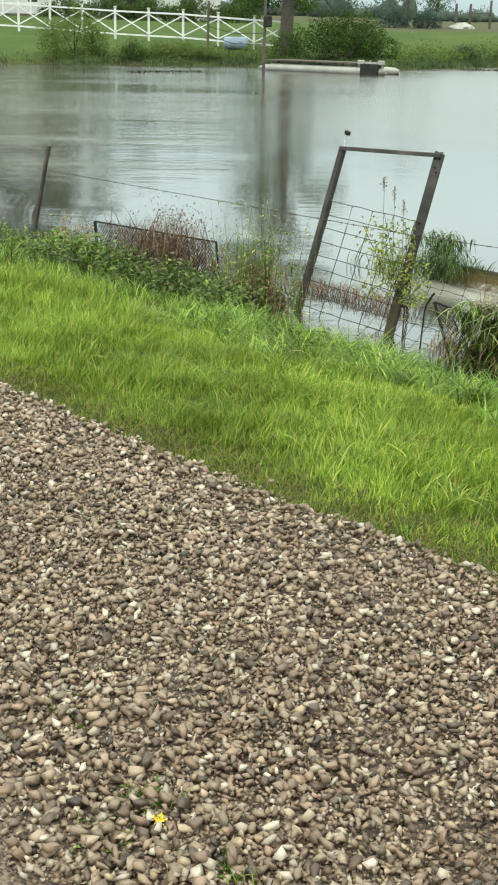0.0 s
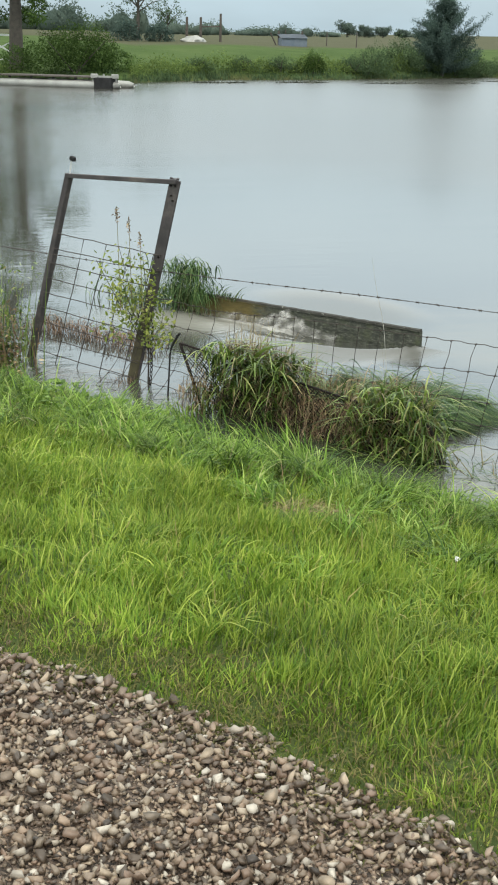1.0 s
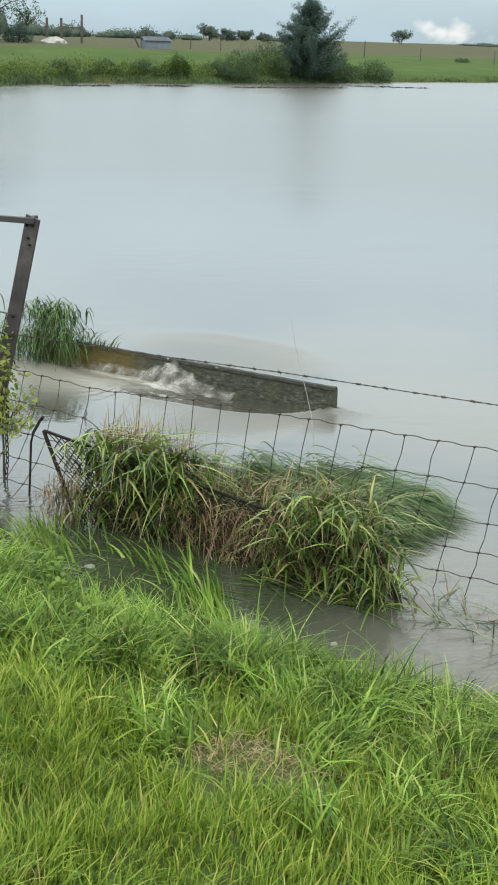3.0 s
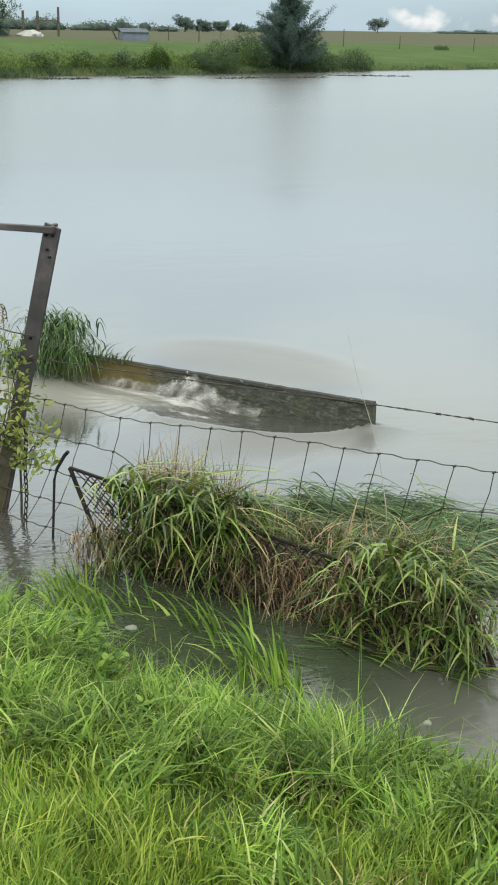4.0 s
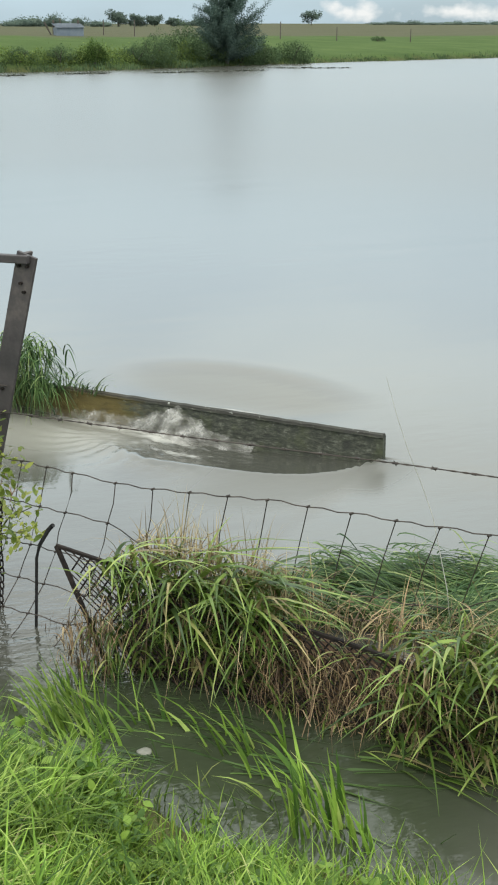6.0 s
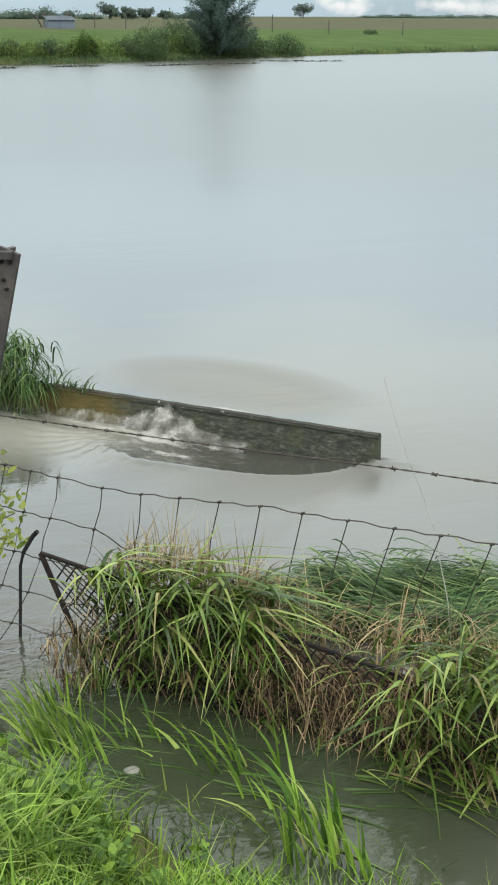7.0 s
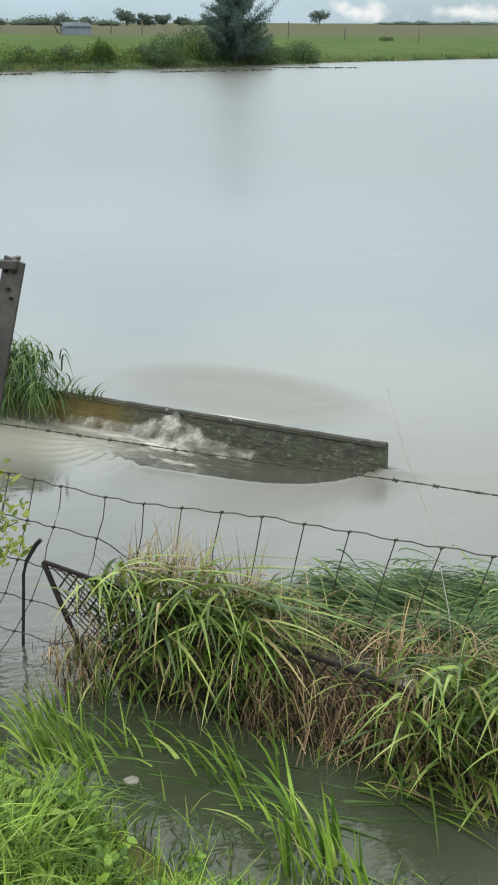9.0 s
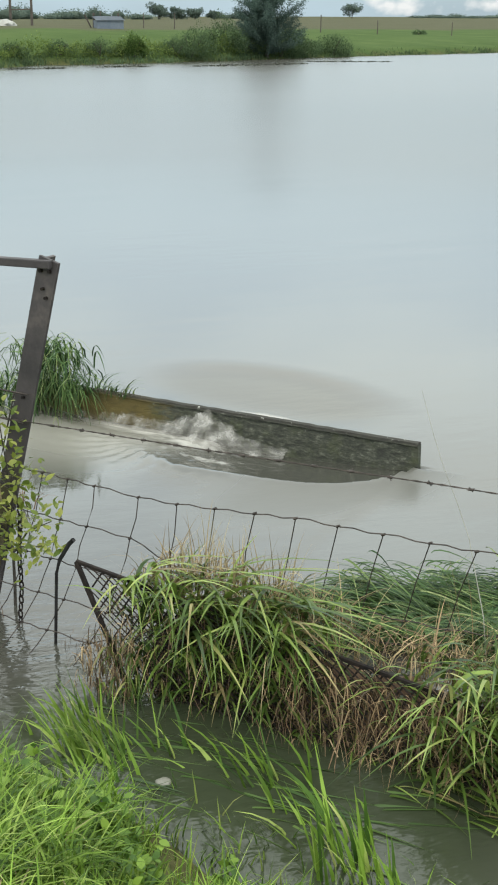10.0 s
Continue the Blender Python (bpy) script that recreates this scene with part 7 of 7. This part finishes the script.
def pontoon_boat():
    a, b = Vector((1.8, 65.2, 0.13)), Vector((7.65, 60.8, 0.13))
    ax = (b - a).normalized()
    sd = Vector((-ax.y, ax.x, 0))
    t = thing("pontoon_boat", (a + b) / 2 - Vector((0, 0, 0.16)), "old pale pontoon boat moored low in the water", "boat")
    for k, o in ((0, -0.55), (1, 0.75)):
        p, q = a + sd * o, b + sd * o
        hull = part("pontoon", tube(bmesh.new(), [p, p + ax * 0.25, p + ax * 0.8, q - ax * 0.9, q - ax * 0.3, q], [0.04, 0.13, 0.21, 0.21, 0.19, 0.08], 14), BOAT_WHITE, t, smooth=True)
        for i in range(5):
            c = p.lerp(q, 0.16 + 0.17 * i)
            part("bracket", block(bmesh.new(), (c.x - 0.06, c.y - 0.1, 0.38), (c.x + 0.06, c.y + 0.1, 0.52)), BLACK, hull)
    part("deck", beam(bmesh.new(), a + ax * 0.4 + sd * 0.1 + Vector((0, 0, 0.36)), b - ax * 1.5 + sd * 0.1 + Vector((0, 0, 0.36)), (0, 0, 1), 0.06, 1.6), OLD_WOOD, t)
    m = b - ax * 0.75 - sd * 0.6
    part("motor_box", beam(bmesh.new(), m - ax * 0.45 + Vector((0, 0, 0.10)), m + ax * 0.45 + Vector((0, 0, 0.10)), (0, 0, 1), 0.52, 0.7), BLACK, t, "black outboard motor well", bevel=0.04)
    for u, v in ((-0.7, 0.0), (0.55, 0.0), (-0.1, 0.1)):
        c = m + ax * u
        part("rail_post", beam(bmesh.new(), c, c + Vector((0, 0, 0.52)), ax, 0.06, 0.06), BOAT_WHITE, t)
    part("rail", beam(bmesh.new(), m - ax * 0.75 + Vector((0, 0, 0.40)), m + ax * 0.6 + Vector((0, 0, 0.40)), (0, 0, 1), 0.09, 0.07), BOAT_WHITE, t)
    for u in (-0.62, 0.5):
        c = m + ax * u + Vector((0, 0, 0.42))
        part("fender", block(bmesh.new(), (c.x - 0.16, c.y - 0.12, c.z - 0.10), (c.x + 0.16, c.y + 0.12, c.z + 0.10)), BOAT_WHITE, t, bevel=0.03)


pontoon_boat()


def feed_shelter():
    x, y = 26.6, 103.5
    z = gz(x, y)
    t = thing("feed_shelter", (x, y, z), "low blue-grey tin livestock shelter at the pasture edge", "shelter")
    part("body", block(bmesh.new(), (x - 1.05, y - 0.6, z - 0.1), (x + 1.05, y + 0.6, z + 0.62)), BLUE_TIN, t, bevel=0.02)
    bm = bmesh.new()
    vs = [bm.verts.new(p) for p in ((x - 1.15, y - 0.75, z + 0.60), (x + 1.15, y - 0.75, z + 0.60), (x + 1.15, y + 0.75, z + 0.92), (x - 1.15, y + 0.75, z + 0.92))]
    f = bm.faces.new(vs)
    bmesh.ops.solidify(bm, geom=[f], thickness=0.06)
    part("roof", bm, BLUE_TIN, t)
    for dx in (-1.0, 0.98):
        part("post", beam(bmesh.new(), (x + dx, y + 0.7, z), (x + dx, y + 0.7, z + 1.15), (1, 0, 0), 0.14, 0.14), OLD_WOOD, t)
    part("brace", beam(bmesh.new(), (x - 1.75, y + 0.5, z + 1.0), (x - 1.25, y + 0.5, z), (1, 0, 0), 0.10, 0.10), OLD_WOOD, t)


feed_shelter()


def tarp_heap():
    x, y = 18.5, 104.0
    z = gz(x, y)
    bm = bmesh.new()
    bmesh.ops.create_icosphere(bm, subdivisions=4, radius=1.0)
    for v in bm.verts:
        k = 1 + 0.22 * noise.noise(v.co * 2.2 + Vector((4, 1, 0))) + 0.06 * noise.noise(v.co * 7)
        v.co = Vector((x + v.co.x * 0.95 * k, y + v.co.y * 0.7 * k, z + max(-0.1, v.co.z * 0.46 * k)))
    whole("covered_mound", bm, BOAT_WHITE, (x, y, z), "mound under a dull white tarpaulin at the pasture edge", "mound", smooth=True)


tarp_heap()


def field_posts():
    for x, y, h, w, lab in ((18.3, 106.0, 1.9, 0.24, "stout weathered wooden post in the pasture"), (19.45, 106.0, 1.9, 0.24, "stout weathered wooden post in the pasture"), (21.1, 106.0, 2.2, 0.22, "tall weathered wooden post in the pasture"),
                            (27.6, 110.0, 1.2, 0.10, "thin grey field fence post"), (31.3, 110.0, 1.2, 0.10, "thin grey field fence post"), (34.0, 110.0, 1.3, 0.10, "thin grey field fence post"), (48.8, 113.0, 1.5, 0.11, "thin grey field fence post"), (55.0, 114.0, 1.2, 0.10, "thin grey field fence post"), (64.0, 116.0, 1.2, 0.10, "thin grey field fence post")):
        z = gz(x, y)
        p = thing("field_post", (x, y, z), lab, "post", "field fence posts")
        part("shaft", tube(bmesh.new(), [(x, y, z - 0.3), (x + 0.02, y, z + h * 0.5), (x + 0.03, y, z + h)], [w * 0.5, w * 0.48, w * 0.42], 7), OLD_WOOD, p)
    z = gz(20.2, 106)
    whole("fence_rail", beam(bmesh.new(), (19.45, 105.85, z + 1.15), (21.1, 105.85, z + 1.2), (0, 0, 1), 0.10, 0.06), OLD_WOOD, (20.2, 105.85, z + 1.15), "grey wooden rail between two posts", "rail")
    bush(60.5, 116.0, 1.6, 0.6, 300, 0.16, FAR_LEAF, "small dark bush in the crop field", 160, group="bushes in the field")


field_posts()


# ---- loose gravel, the nearest stones one by one ----
def stone_shapes(points, seed):
    """Broken, worn stones: hulls of points thrown on a flattened ball."""
    shapes = []
    for k in range(18):
        bm = bmesh.new()
        rr2 = random.Random(seed + k)
        sx, sy, sz = 1.0, rr2.uniform(0.55, 0.95), rr2.uniform(0.40, 0.66)
        for _ in range(points):
            v = Vector((rr2.gauss(0, 1), rr2.gauss(0, 1), rr2.gauss(0, 1))).normalized() * rr2.uniform(0.80, 1.10)
            bm.verts.new((v.x * sx, v.y * sy, v.z * sz))
        bmesh.ops.convex_hull(bm, input=bm.verts[:])
        loose = [v for v in bm.verts if not v.link_faces]
        bmesh.ops.delete(bm, geom=loose, context='VERTS')
        bmesh.ops.triangulate(bm, faces=bm.faces[:])
        bmesh.ops.recalc_face_normals(bm, faces=bm.faces[:])
        bm.verts.index_update()
        vs = np.array([v.co[:] for v in bm.verts])
        fs = np.array([[v.index for v in f.verts] for f in bm.faces])
        bm.free()
        shapes.append((vs, fs))
    return shapes


def build_gravel():
    r = rng(301)
    shapes = stone_shapes(10, 200)
    cell = 0.0101
    ss = np.arange(-5.2, -0.2, cell)
    ds = np.arange(0.15, 2.2, cell)
    S, D = np.meshgrid(ss, ds, indexing="ij")
    S, D = S.ravel(), D.ravel()
    n = len(S)
    S, D = S + r.uniform(-0.5, 0.5, n) * cell, D + r.uniform(-0.5, 0.5, n) * cell
    core = (D > 0.30 + 0.62 * (S + 1.25)) & (D > 0.35 - 0.45 * (S + 1.25))
    S, D = S[core], D[core]
    # thinner over the rest of the drive
    S2, D2 = r.uniform(-14.0, 8.0, 11000), r.uniform(-3.1, 2.2, 11000)
    out = ~((D2 > 0.30 + 0.62 * (S2 + 1.25)) & (D2 > 0.35 - 0.45 * (S2 + 1.25)) & (S2 > -5.2))
    S, D = np.concatenate((S, S2[out])), np.concatenate((D, D2[out]))
    n = len(S)
    worn = 0.42 * np.exp(-((D - 1.17 + 0.35 * (S + 1.0)) / 0.13) ** 2) * smooth01((S + 1.75) / 0.7) + 0.10 * np.exp(-((D - 1.0) / 0.10) ** 2) * smooth01((-1.4 - S) / 0.5) + 0.10 * np.clip(wobble(S, D, 2.7, 0.6) + wobble(S + 2, D, 7.0, 0.3) - 0.12, 0, 1) * smooth01((S + 2.4) / 0.8)
    keep = r.uniform(0, 1, n) > np.clip(worn, 0.04, 0.72)
    keep &= D < drive_edge(S) + r.exponential(0.03, n)
    S, D = S[keep], D[keep]
    n = len(S)
    size = np.clip(r.lognormal(math.log(0.0100), 0.40, n), 0.0045, 0.0205) * np.interp(D, [0.3, 0.75, 1.0, 1.3, 2.0], [1.15, 1.1, 1.0, 1.0, 1.0])
    yaw, tip, tip2 = r.uniform(0, 6.28, n), r.normal(0, 0.42, n), r.normal(0, 0.42, n)
    x, y = UX * S + NX * D, UY * S + NY * D
    z = ground_z(x, y) + 0.010 + size * r.uniform(-0.1, 1.5, n) - 0.02 * np.clip((D - drive_edge(S)) / 0.06, 0, 1)
    kind = r.integers(0, len(shapes), n)
    near = np.zeros(n, bool)
    cand = np.where((S > -1.75) & (S < -0.85) & (size > 0.0085))[0]
    order = cand[np.argsort(D[cand])]
    near[order[:300]] = True
    coarse = stone_shapes(8, 260)
    meshes = [mesh_data("pebble", v, None, f, False, PEBBLE_ONE) for v, f in shapes]
    items = []
    for i in range(n):
        v, f = shapes[kind[i]] if near[i] or size[i] > 0.0145 else coarse[kind[i]]
        m = Euler((tip[i], tip2[i], yaw[i])).to_matrix()
        if near[i]:
            ob = new("pebble", meshes[kind[i]])
            ob.matrix_world = Matrix.LocRotScale((x[i], y[i], z[i]), Euler((tip[i], tip2[i], yaw[i])), (size[i],) * 3)
            ob.parent = driveway
        else:
            items.append((v @ np.array(m).T * size[i] + np.array((x[i], y[i], z[i])), None, f))
    v, q, t = join_arrays(items)
    me = mesh_data("loose_gravel", v, q, t, False, PEBBLE)
    ob = new("loose_gravel", me)
    ob.parent = driveway
    tagged(ob, "loose worn brown, grey and pale pebbles", kind="stuff")


build_gravel()
